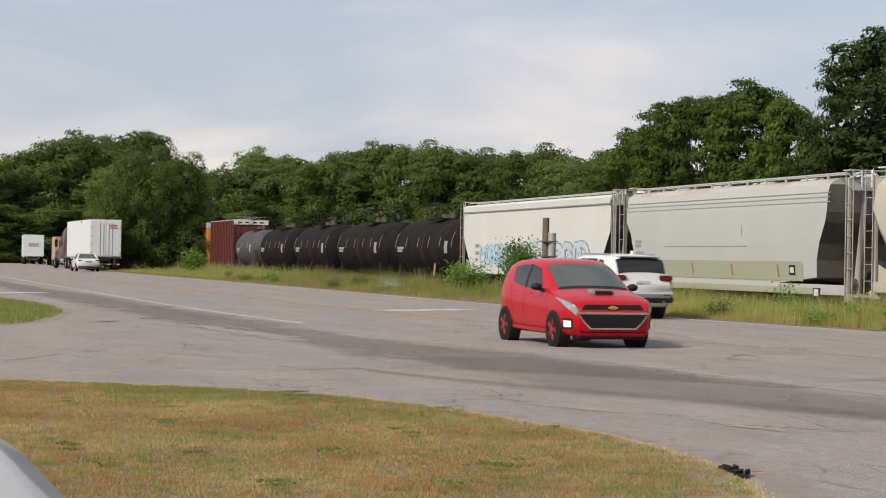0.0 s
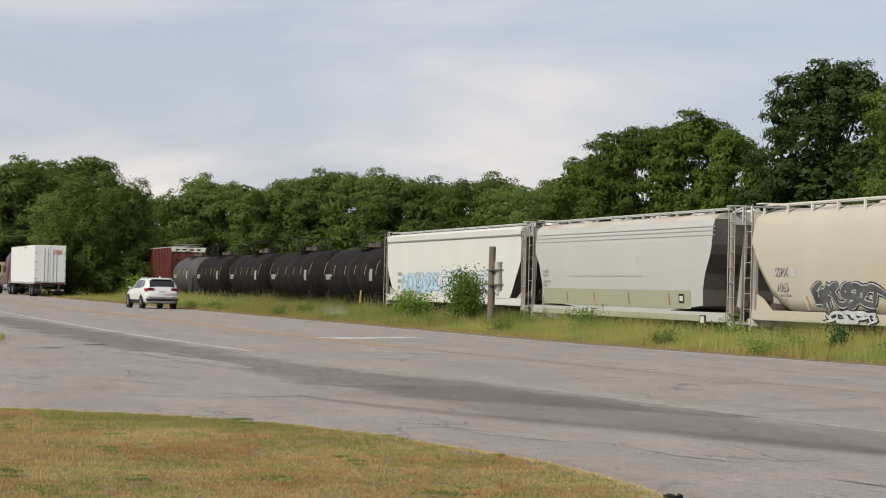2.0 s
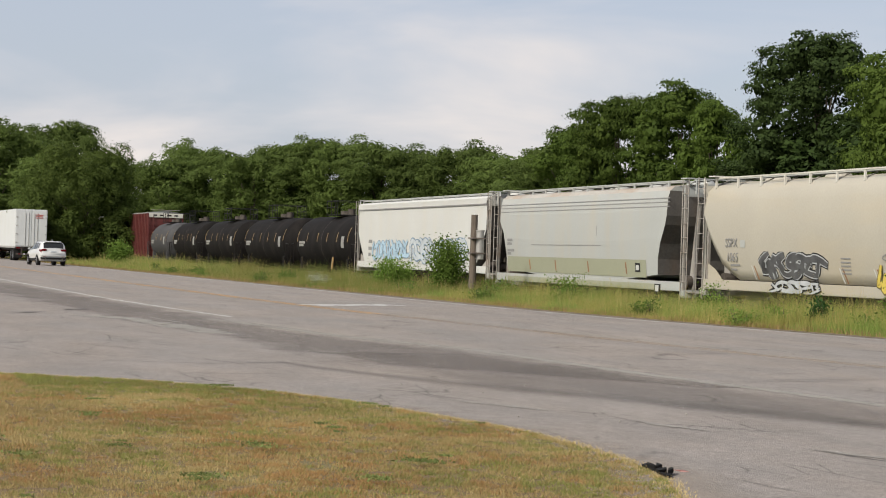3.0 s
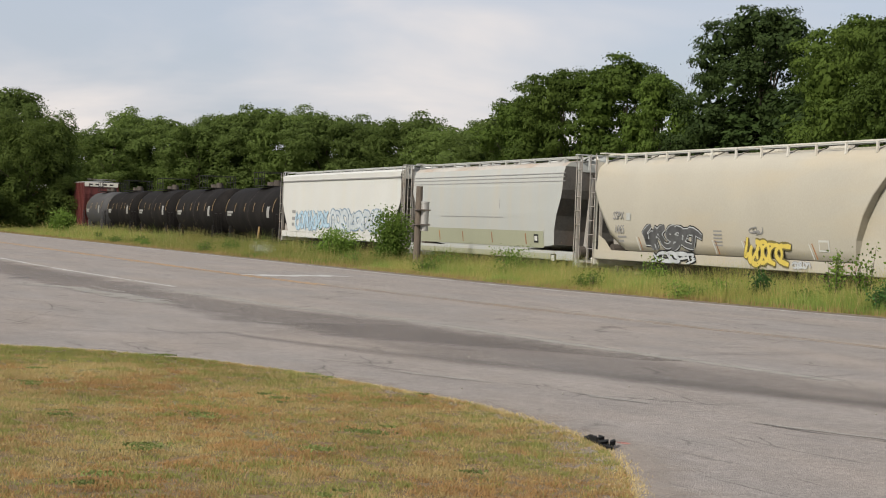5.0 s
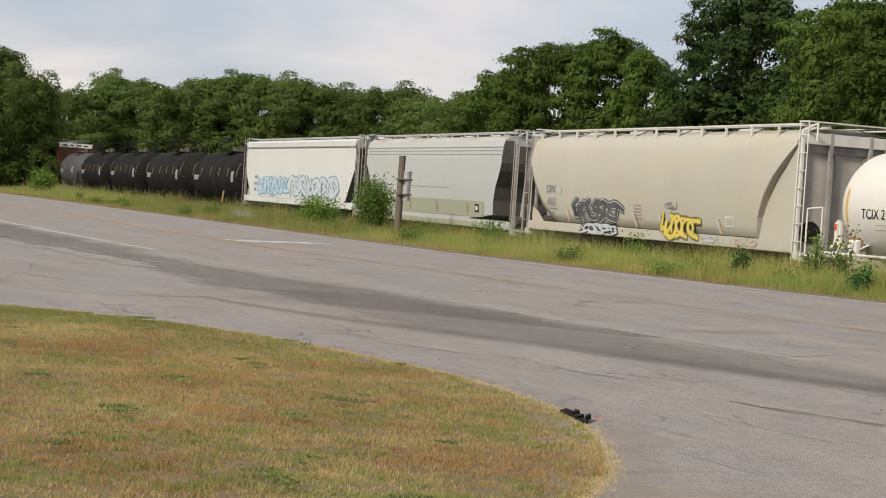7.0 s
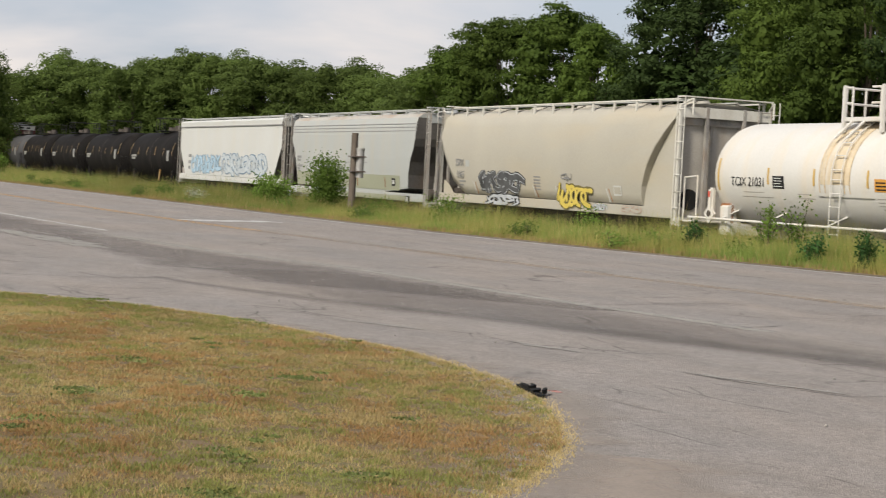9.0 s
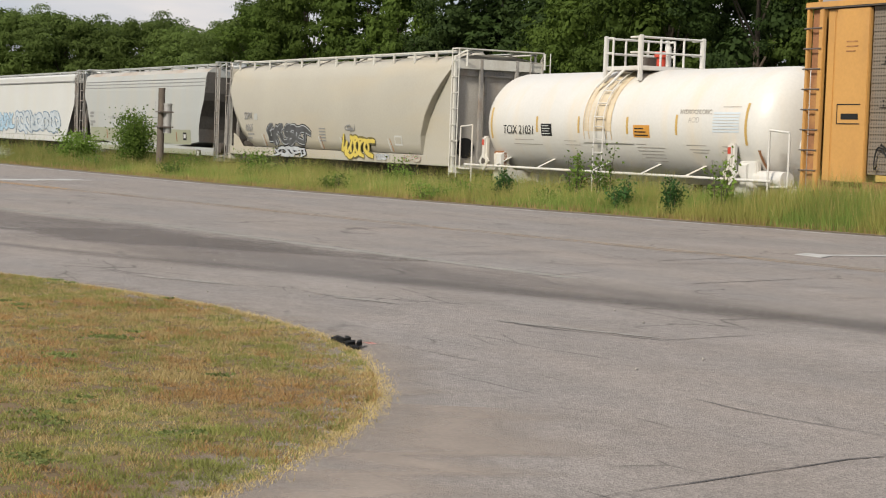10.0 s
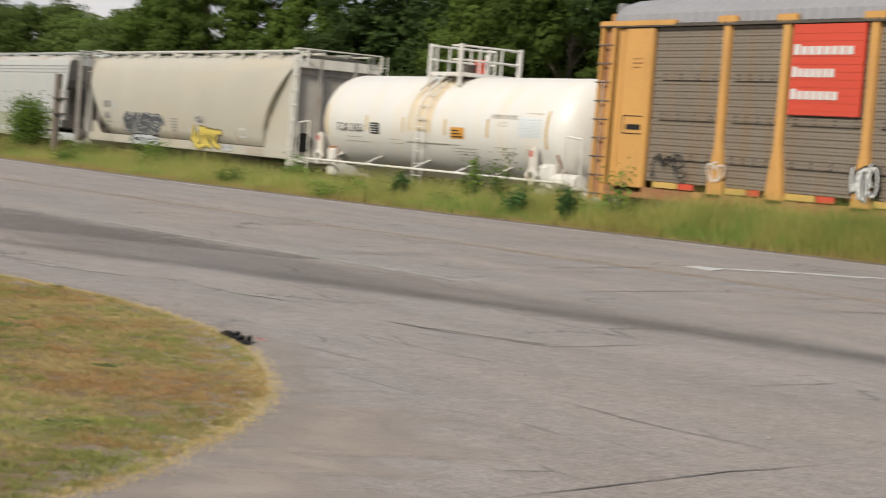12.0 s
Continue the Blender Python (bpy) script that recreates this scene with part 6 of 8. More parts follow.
    part("roof", bm, M_ROOF_GREY, car, "grey corrugated arched roof")
    part("roof_end_hood", boxes((0.2, 0.36, -1.35, 1.35, top + 0.1, top + 0.6), bevel=0.04), M_ROOF_GREY, car)
    # red sign in the third bay
    sign = part("sign", boxes((6.6, 8.68, -hw - 0.03, -hw + 0.02, 3.06, 4.9), bevel=0.01), M_RED_SIGN, car, "red sign board with three rows of white lettering blocks")
    for i in range(11):
        z = 3.16 + i * 0.155
        part("sign_ridge", boxes((6.62, 8.66, -hw - 0.036, -hw - 0.028, z, z + 0.05)), M_RED_SIGN, sign)
    for i, (w, blocks) in enumerate(((1.75, 8), (1.25, 7), (1.4, 7))):
        z, step = 4.28 - i * 0.45, w / blocks
        for k in range(blocks):
            h = 0.21 if k == 0 else 0.17
            part("lettering_bar", boxes((6.68 + k * step, 6.68 + (k + 0.78) * step, -hw - 0.045, -hw - 0.03, z, z + h)), M_HOP_WHITE, sign)
    for x in (2.9, L - 2.9):
        bogie(car, x)
    coupler(car, 0, -1)
    return car


AUTORACK = build_autorack()

# ---- trees ----
def cards(centres, normals, sizes, rng, bend=0.25, single=False):
    """Leaf clumps: a folded pair of faces at each centre, or one face for far leaves."""
    n = len(centres)
    t = rng.normal(size=(n, 3))
    u = np.cross(normals, t)
    u /= np.linalg.norm(u, axis=1)[:, None] + 1e-9
    v = np.cross(normals, u)
    s = sizes[:, None]
    k = rng.uniform(0.55, 1.0, (n, 1))
    a = centres - u * s
    b = centres + v * s * k + normals * s * bend
    c = centres + u * s
    d = centres - v * s * k + normals * s * bend
    if single:
        return np.stack([a, b, c], 1).reshape(-1, 3), np.arange(3 * n).reshape(n, 3)
    verts = np.stack([a, b, c, d], 1).reshape(-1, 3)
    i = np.arange(n)[:, None] * 4
    faces = np.concatenate([i + np.array([[0, 1, 2]]), i + np.array([[0, 2, 3]])], 1).reshape(-1, 3)
    return verts, faces


def tree(name, label, height, width, material, seed, leaves=9000, size=0.3, base=0.16, lobes=26, droop=0.0, group="", puff=0.62, ragged_out=0.09, flat=0.75, single=False):
    """A tapered trunk with limbs, and a crown: lobes on the limbs, rounded clumps on the lobes, leaves on the clumps. Stands at the origin."""
    rng = np.random.default_rng(seed)
    ob = thing(name, label, "tree", group)
    rad = width / 2
    z0 = height * base
    bm = bmesh.new()
    r0 = max(0.14, height * 0.017)
    rod(bm, (0, 0, -0.3), (0.1, 0.05, height * 0.45), r0, r0 * 0.7, 10)
    rod(bm, (0.1, 0.05, height * 0.45), (0, 0.1, height * 0.86), r0 * 0.7, r0 * 0.15, 8)
    lob = []
    for i in range(lobes):
        h = z0 + (height - z0) * (0.06 + 0.80 * (i + 0.5) / lobes)
        w = rad * math.sin(math.pi * min(1, 0.22 + 0.72 * (h - z0) / (height - z0))) ** 0.55
        a = i * 2.399 + rng.uniform(-0.5, 0.5)
        rr = w * rng.uniform(0.5, 0.82)
        lob.append((rr * math.cos(a), rr * math.sin(a), h, rad * rng.uniform(0.24, 0.42)))
    for k in range(3):
        a = k * 2.1 + rng.uniform(0, 1)
        lob.append((rad * 0.22 * math.cos(a), rad * 0.22 * math.sin(a), height - rad * rng.uniform(0.3, 0.5), rad * 0.3))
    for x, y, z, r in lob[::2]:
        rod(bm, (0.05, 0.05, max(height * 0.14, z * 0.62)), (x * 0.85, y * 0.85, z), r0 * 0.34, r0 * 0.08, 6)
    part("trunk", bm, M_BARK, ob)
    lob = np.array(lob)
    # clumps over the lobes
    k = int(len(lob) * 15)
    p = lob[:, 3] ** 2
    of = rng.choice(len(lob), k, p=p / p.sum())
    d = rng.normal(size=(k, 3)) + np.array([0, 0, 0.35])
    d /= np.linalg.norm(d, axis=1)[:, None]
    hub = lob[of, :3] + d * (lob[of, 3] * rng.uniform(0.72, 1.05, k))[:, None] * np.array([1, 1, 0.8])
    rc = puff * rng.uniform(0.55, 1.25, k)
    # leaves over the clumps, and a looser share inside the lobes
    inner = int(leaves * 0.16)
    n = leaves - inner
    who = rng.choice(k, n, p=rc ** 2 / (rc ** 2).sum())
    e = rng.normal(size=(n, 3)) + d[who] * 0.7 + np.array([0, 0, 0.35])
    e /= np.linalg.norm(e, axis=1)[:, None]
    out = rng.uniform(0.25, 1.0, n) ** 0.5
    out = np.where(rng.uniform(0, 1, n) < ragged_out, rng.uniform(1.0, 1.55, n), out)
    c = hub[who] + e * (rc[who] * out)[:, None] * np.array([1, 1, flat])
    tilt = e * 0.75 + d[who] * 0.35 + rng.normal(size=(n, 3)) * 0.34 + np.array([0, 0, 0.12])
    m = rng.integers(0, len(lob), inner)
    f = rng.normal(size=(inner, 3))
    f /= np.linalg.norm(f, axis=1)[:, None]
    c = np.concatenate([c, lob[m, :3] + f * (lob[m, 3] * rng.uniform(0.3, 0.8, inner))[:, None]])
    tilt = np.concatenate([tilt, f + rng.normal(size=(inner, 3)) * 0.3])
    tilt /= np.linalg.norm(tilt, axis=1)[:, None]
    if droop:
        c[:, 2] -= droop * (np.hypot(c[:, 0], c[:, 1]) / rad) ** 2
    c[:, 2] = np.maximum(c[:, 2], 0.2)
    big = np.concatenate([rng.uniform(0.6, 1.3, n), rng.uniform(1.6, 2.6, inner)])
    v, fc = cards(c, tilt, size * big, rng, 0.12, single)
    mesh_part("crown", fast_mesh("crown", v, fc), material, ob)
    return ob


def stand(ob, x, y, z, sx, sz, turn):
    return pose(x, y, z, 0, 0, turn) @ Matrix.Diagonal((sx, sx, sz, 1))


NEAR_WOOD = [(-118.2, 49.2, 12.0, 6.5), (-113.8, 50.2, 13.7, 7.0), (-106.3, 51.2, 13.6, 9.0), (-100.0, 50.5, 12.4, 6.5), (-82.3, 53.1, 14.2, 8.0), (-75.2, 49.4, 13.5, 8.0), (-68.0, 47.4, 13.2, 8.0), (-61.0, 47.0, 13.0, 7.5), (-55.5, 48.2, 13.5, 8.0), (-49.5, 46.6, 13.7, 8.0), (-43.0, 45.5, 13.0, 8.0), (-36.0, 46.0, 13.0, 8.0), (-29.0, 45.0, 13.0, 8.0)]
FAR_WOOD = [(-227.0, 37.3, 12.7, 9.0), (-221.6, 39.5, 13.5, 9.0), (-226.0, 42.7, 15.5, 9.0), (-220.4, 45.5, 14.8, 9.0), (-209.8, 47.0, 13.8, 8.5), (-214.2, 50.3, 15.4, 9.0), (-208.6, 52.0, 15.5, 8.8), (-208.0, 54.6, 16.2, 9.0), (-202.2, 56.7, 15.5, 9.0), (-196.5, 58.4, 15.1, 9.0), (-195.6, 61.4, 14.4, 9.0), (-189.9, 62.8, 14.1, 8.5), (-184.1, 64.3, 14.4, 8.5), (-178.3, 65.6, 13.5, 8.5), (-168.0, 64.7, 12.7, 8.0), (-150, 60, 12.4, 8.0), (-134, 55, 11.8, 8.0)]
LEFT_WOOD = [(-189.0, 21.5, 11.6, 8.0), (-259.6, 13.6, 15.3, 11.0), (-261.4, 17.4, 17.0, 11.0), (-257.1, 22.0, 18.7, 13.0), (-268.0, 32.5, 20.9, 11.0), (-263.6, 27.7, 18.4, 11.0), (-254.9, 8.2, 15.6, 12.0), (-237.3, 34.5, 13.2, 7.0), (-272, 4, 15.8, 14), (-270, 38, 15.8, 12), (-250, 27, 9.5, 11), (-252, 12, 8.9, 11), (-252, 19, 8.4, 11), (-245, 33, 8.4, 9), (-262, 0, 10.5, 12), (-280, 24, 14.7, 14), (-280, 10, 14.7, 14)]


def build_trees():
    rng = random.Random(5)
    wood = "leafy green deciduous tree in the wood behind the train"
    a = tree("tree", wood, 13, 9, M_LEAF, 11, 44000, 0.078, lobes=22, puff=0.66, flat=0.45, group="wood behind the train")
    b = tree("tree", wood, 13, 9, M_LEAF_LIGHT, 12, 44000, 0.078, lobes=20, puff=0.75, flat=0.42, group="wood behind the train")
    d = tree("tree", wood, 13, 9, M_LEAF, 13, 44000, 0.078, lobes=17, puff=0.65, flat=0.42, group="wood behind the train")
    edge = "tree of the distant wood edge"
    far1 = tree("tree", edge, 13, 9, M_LEAF_FAR, 21, 28000, 0.135, base=0.05, lobes=26, puff=0.75, ragged_out=0.05, flat=0.6, single=True, group="distant wood edge")
    far2 = tree("tree", edge, 13, 9, M_LEAF_FAR, 22, 28000, 0.135, base=0.05, lobes=21, puff=0.85, ragged_out=0.05, flat=0.55, single=True, group="distant wood edge")
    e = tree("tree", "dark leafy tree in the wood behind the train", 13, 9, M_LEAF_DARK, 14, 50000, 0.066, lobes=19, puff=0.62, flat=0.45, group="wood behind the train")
    protos, placed = [a, b, d, e], []
    for i, (x, y, h, w) in enumerate(NEAR_WOOD):
        src = protos[(0, 1, 2, 0, 1, 1, 0, 3, 0, 3, 2, 3, 3)[i]]
        m = stand(None, x, y, -0.6, w / 9, h / 13, rng.uniform(0, 360))
        if src not in placed:
            placed.append(src)
            src.matrix_basis = m
        else:
            copy_thing(src, m @ Matrix.Diagonal((1 / src.scale[0], 1 / src.scale[1], 1 / src.scale[2], 1)))
    for i, (x, y, h, w) in enumerate(FAR_WOOD + LEFT_WOOD):
        src = (far1, far2)[i % 2]
        m = stand(None, x, y, -0.5, 1.25 * w / 9, h / 13, rng.uniform(0, 360))
        if i < 2:
            src.matrix_basis = m
        else:
            copy_thing(src, m @ Matrix.Diagonal((1 / src.scale[0], 1 / src.scale[1], 1 / src.scale[2], 1)))
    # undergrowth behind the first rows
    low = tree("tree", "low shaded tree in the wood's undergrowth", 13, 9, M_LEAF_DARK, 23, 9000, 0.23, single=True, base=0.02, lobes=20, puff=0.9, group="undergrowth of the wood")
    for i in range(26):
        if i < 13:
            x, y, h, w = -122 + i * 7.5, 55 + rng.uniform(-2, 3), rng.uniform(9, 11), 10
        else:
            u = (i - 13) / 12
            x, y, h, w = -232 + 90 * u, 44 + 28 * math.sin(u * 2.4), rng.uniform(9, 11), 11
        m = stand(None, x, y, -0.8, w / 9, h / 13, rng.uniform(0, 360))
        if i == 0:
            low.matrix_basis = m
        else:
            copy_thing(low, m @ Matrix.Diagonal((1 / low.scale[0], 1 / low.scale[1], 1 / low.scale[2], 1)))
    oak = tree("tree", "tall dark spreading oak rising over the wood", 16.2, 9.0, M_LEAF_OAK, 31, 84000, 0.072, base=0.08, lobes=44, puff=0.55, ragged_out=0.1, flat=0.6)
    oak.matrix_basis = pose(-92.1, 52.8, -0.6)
    willow = tree("tree", "broad round tree hanging low beside the track", 11.1, 11.4, M_LEAF_SOFT, 41, 60000, 0.125, base=0.02, lobes=34, droop=1.2, puff=0.8, flat=1.0, ragged_out=0.05, single=True)
    willow.matrix_basis = pose(-165, 21.9, -0.3)


build_trees()


def bush(name, label, x, y, z, h, w, material, seed, n=1500, size=0.09):
    rng = np.random.default_rng(seed)
    ob = thing(name, label, "bush")
    tips = []
    for i in range(9):
        a = i * 2.4
        tip = (w * 0.36 * math.cos(a) * rng.uniform(0.3, 1), w * 0.36 * math.sin(a) * rng.uniform(0.3, 1), h * rng.uniform(0.5, 0.95))
        tips.append(tip)
        if h > 0.3:
            part("stem", rod(bmesh.new(), (0.03 * math.cos(a), 0.03 * math.sin(a), -0.2), tip, 0.018, 0.004, 5), M_BARK, ob)
    pick = rng.integers(0, len(tips), n)
    t = rng.uniform(0.15, 1.0, n)
    base = np.array(tips)[pick]
    c = base * t[:, None] + rng.normal(size=(n, 3)) * np.array([w * 0.13, w * 0.13, h * 0.07])
    c[:, 2] = np.maximum(c[:, 2], 0.05)
    nrm = rng.normal(size=(n, 3)) + np.array([0, 0, 0.6])
    nrm /= np.linalg.norm(nrm, axis=1)[:, None]
    v, f = cards(c, nrm, size * rng.uniform(0.6, 1.3, n), rng)
    mesh_part("leaves", fast_mesh("leaves", v, f), material, ob)
    ob.matrix_basis = pose(x, y, z)
    return ob


def build_bushes():
    bush("bush", "leafy bright green bush beside a wooden post", -68.1, 23.0, -0.25, 2.7, 2.0, M_BUSH, 3, 8500, 0.045)
    bush("bush", "low green bush in tall grass", -76.0, 23.2, -0.25, 1.6, 2.2, M_BUSH, 4, 5200, 0.045)
    bush("shrub", "bushy green shrub in front of a tree", -147, 22.3, -0.25, 2.5, 2.4, M_BUSH, 5, 2600, 0.09)
    for i, (x, y, h, w) in enumerate([(-38.8, 22.4, 1.1, 0.6), (-34.0, 22.6, 1.05, 0.65), (-32.2, 22.7, 1.05, 0.6)]):
        bush("weed", "dark green leafy weed in the verge", x, y, -0.15, h, w, M_WEED, 50 + i, 1300, 0.032)
    for i, (x, y, h, w) in enumerate([(-35.9, 23.4, 1.9, 0.8), (-37.1, 23.4, 1.75, 0.6), (-31.4, 23.4, 1.8, 0.9)]):
        bush("sapling", "thin green sapling beside the track", x, y, -0.3, h, w, M_BUSH, 60 + i, 520, 0.042)
    for i in range(18):
        rg = random.Random(400 + i)
        x = -20 - 105 * rg.random() ** 1.2
        u = rg.uniform(0.7, 3.2)
        bush("weed", "leafy green weed among tall grass", x, min(24.4, far_edge(x) + u), -0.12, rg.uniform(0.4, 0.75), rg.uniform(0.7, 1.5), M_VERGE, 500 + i, 700, 0.030)
    for i, (x, y, h, w) in enumerate([(-53.5, 21.8, 0.65, 1.6), (-60.5, 22.5, 0.95, 2.4), (-86.5, 21.2, 0.8, 1.2), (-47.5, 24.0, 1.2, 1.4), (-57.0, 23.5, 1.2, 1.6)]):
        bush("weed", "low green broadleaf weed in tall grass", x, y, -0.15, h, w, M_VERGE, 70 + i, 1600, 0.032)


build_bushes()


def build_flowers():
    for i, (dx, dy, h) in enumerate(((0, 0, 0.75), (0.9, 0.2, 0.6), (-0.8, 0.3, 0.65))):
        bush("wildflower", "patch of small white wildflowers in tall grass", -78.9 + dx, 20.5 + dy, 0.0, h, 0.9, M_FLOWER, 90 + i, 240, 0.022)


build_flowers()


def build_lawn_weeds():
    rng = random.Random(12)
    spots = [(-10.9, 3.3), (-11.9, 3.9), (-12.2, 4.15), (-9.6, 1.6), (-14.6, 5.25), (-16.2, 4.9), (-18.6, 3.9), (-12.4, 1.3), (-13.5, 1.2), (-10.3, 1.1), (-9.2, 2.9), (-8.6, 2.5), (-8.0, 2.9), (-15.2, 2.1), (-16.8, 2.4), (-11.0, 2.2), (-13.0, 3.0), (-7.6, 2.1), (-17.5, 1.5), (-9.9, 3.9), (-14.2, 3.9), (-12.9, 2.0)]
    for i, (x, y) in enumerate(spots):
        for k in range(rng.randint(1, 3)):
            dx, dy = (0, 0) if k == 0 else (rng.uniform(-0.4, 0.4), rng.uniform(-0.15, 0.15))
            w = rng.uniform(0.14, 0.42)
            bush("lawn_weed", "small green weed in the dry lawn", x + dx, y + dy, 0.0, rng.uniform(0.03, 0.06), w, M_LAWNWEED, 200 + i * 4 + k, int(300 * w), 0.009)


build_lawn_weeds()


def build_post():
    ob = thing("utility_post", "weathered wooden post with a grey metal pipe strapped on", "post")
    bm = bmesh.new()
    rod(bm, (0, 0, -0.5), (0.05, 0, 3.4), 0.14, 0.125, 14)
    part("post", bm, M_POST, ob)
    bm = bmesh.new()
    rod(bm, (0.16, 0.2, 1.75), (0.18, 0.2, 2.78), 0.15, 0.15, 18)
    rod(bm, (0.18, 0.2, 2.78), (0.18, 0.2, 2.84), 0.165, 0.165, 18)
    part("pipe", bm, M_GALV, ob, "grey galvanised pipe", smooth=False)
    part("strap", boxes((-0.16, 0.34, -0.16, 0.37, 2.5, 2.55), (-0.16, 0.34, -0.16, 0.37, 1.95, 2.0)), M_STEEL, ob)
    ob.matrix_basis = pose(-65.15, 23.0, -0.35)


build_post()


# ---- grass ----
def blades(name, spots, heights, widths, material, seed, label, lean=0.35):
    rng = np.random.default_rng(seed)
    n = len(spots)
    a = rng.uniform(0, 2 * np.pi, n)
    d = np.stack([np.cos(a), np.sin(a), np.zeros(n)], 1)
    l = rng.uniform(0, 2 * np.pi, n)
    tip = np.stack([np.cos(l), np.sin(l), np.zeros(n)], 1) * (heights * lean * rng.uniform(0.2, 1.2, n))[:, None]
    up = np.array([0, 0, 1.0])
    p0, p1 = spots - d * widths[:, None], spots + d * widths[:, None]
    p2 = spots + tip + up * heights[:, None]
    verts = np.stack([p0, p1, p2], 1).reshape(-1, 3)
    faces = np.arange(3 * n).reshape(n, 3)
    ob = mesh_part(name, fast_mesh(name, verts, faces), material)
    return tagged(ob, label, "grass", kind="stuff")


def ground_z(u):
    return np.interp(u, [g[0] for g in GROUND], [g[1] for g in GROUND])


def build_grass():
    rng = np.random.default_rng(8)
    fe = np.vectorize(far_edge)
    for x0, x1, n, w in ((-62, -18, 150000, 0.008), (-110, -62, 90000, 0.012), (-185, -110, 60000, 0.022)):
        x = rng.uniform(x0, x1, n)
        edge = fe(x)
        room = np.maximum(1.0, 24.6 - edge)
        u = room * rng.uniform(0.0, 1.0, n) ** 0.9 + np.interp(x, [-90, -50], [0.12, 0.38])
        clump = np.array([noise.noise(Vector((a * 0.5, b * 0.7, 0))) for a, b in zip(x, u)])
        u = u - 0.3 * np.clip(np.array([noise.noise(Vector((a * 0.9, 7.0, 0))) + 0.6 * noise.noise(Vector((a * 3.1, 9.0, 0))) for a in x]), -0.3, 0.9)
        h = np.interp((u - 0.12) / room, [0, 0.1, 0.22, 0.5, 0.8, 1], [0.05, 0.14, 0.38, 0.75, 1.05, 1.2]) * rng.uniform(0.5, 1.15, n) * (1 + 0.45 * clump) * np.interp(x, [-185, -120, -70, -40], [1.15, 1.15, 1.05, 1.0])
        keep = (u > 0.55) | (rng.uniform(0, 1, n) < 0.25 + 0.5 * (clump > 0.15))
        x, edge, u, h, n, room, clump = x[keep], edge[keep], u[keep], h[keep], int(keep.sum()), room[keep], clump[keep]
        spots = np.stack([x, edge + u, ground_z(u) - 0.02], 1)
        lush = np.array([noise.noise(Vector((a * 0.35, b * 0.9, 40))) + 0.7 * noise.noise(Vector((a * 1.4, b * 2.0, 44))) for a, b in zip(x, u)]) + rng.normal(0, 0.22, n) > 0.12
        for flag, m, lab in ((~lush, M_TALLGRASS, "tall yellow-green grass between road and railway"), (lush, M_LUSH, "tall green grass between road and railway")):
            blades("tall_grass", spots[flag], h[flag], w * rng.uniform(0.6, 1.4, int(flag.sum())), m, 9, lab, lean=0.5)
        k = u < 0.95
        m = int(k.sum())
        blades("dry_edge_grass", spots[k] + np.stack([rng.normal(0, 0.1, m), rng.uniform(-0.12, 0.1, m), np.zeros(m)], 1), rng.uniform(0.04, 0.2, m), w * rng.uniform(0.6, 1.4, m), M_EDGEGRASS, 11, "dry brown grass along the road edge")
        k = (u > 0.8) & (rng.uniform(0, 1, n) < 0.06)
        m = int(k.sum())
        blades("seed_heads", spots[k], h[k] * rng.uniform(1.05, 1.3, m), w * 0.8 * np.ones(m), M_DRYBLADE, 12, "straw-coloured seed stalks")
    x, y = rng.uniform(-21.5, -5, 1450000), rng.uniform(-1.5, 5.8, 1450000)
    k = inside(LAWN, x, y)
    x, y = x[k], y[k]
    tuft = np.array([[noise.noise(Vector((a * 9.0, b * 9.0, 21))) + 0.5 * noise.noise(Vector((a * 3.0, b * 3.0, 23))) for b in np.linspace(-2, 6, 320)] for a in np.linspace(-22, -4, 720)])
    tall = tuft[np.clip(((x + 22) / 18 * 719).astype(int), 0, 719), np.clip(((y + 2) / 8 * 319).astype(int), 0, 319)]
    k = rng.uniform(-0.7, 0.35, len(x)) < tall
    x, y, tall = x[k], y[k], tall[k]
    gx, gy = np.linspace(-22, -4, 360), np.linspace(-2, 6, 160)
    wide = np.array([[0.55 * noise.noise(Vector((a * 0.6, b * 0.6, 3))) + 0.8 * noise.noise(Vector((a * 2.0, b * 2.6, 5))) + 0.9 * noise.noise(Vector((a * 5.0, b * 7.0, 8))) for b in gy] for a in gx])
    rust = np.array([[noise.noise(Vector((a * 0.8, b * 0.8, 13))) + 0.8 * noise.noise(Vector((a * 4.2, b * 4.2, 15))) for b in gy] for a in gx])
    ix = np.clip(((x + 22) / 18 * 359).astype(int), 0, 359)
    iy = np.clip(((y + 2) / 8 * 159).astype(int), 0, 159)
    green, brown = wide[ix, iy] + rng.normal(0, 0.34, len(x)) - 0.2 + 0.7 * np.clip((-17.5 - x) / 1.5, 0, 1) * (y > 2.0) + 0.3 * np.clip((y - np.interp(x, [-21, -14, -10], [0.4, 4.4, 4.0])) * 0.6, 0, 1) + 0.55 * np.clip((x + 9.6) / 2.0, 0, 1), rust[ix, iy] + rng.normal(0, 0.2, len(x)) + 0.09
    kinds = ((green >= 0.16, M_GREENBLADE, 2, "green mown grass patches"), ((green < 0.16) & (brown > 0.2), M_RUSTBLADE, 3, "rust-brown dead grass"), ((green < 0.16) & (brown <= 0.2), M_DRYBLADE, 1, "dry straw-brown mown grass"))
    for flag, m, s, lab in kinds:
        n = int(flag.sum())
        spots = np.stack([x[flag], y[flag], np.full(n, -0.004)], 1)
        blades("lawn_grass", spots, rng.uniform(0.010, 0.030, n) * (1 + 0.9 * np.clip(tall[flag], -0.6, 0.8)), rng.uniform(0.002, 0.0042, n), m, 20 + s, lab, lean=0.9)
    # a fringe that hangs over the edge of the lawn
    m = 12000
    k = rng.uniform(0, len(LAWN) - 4, m) + 1.5
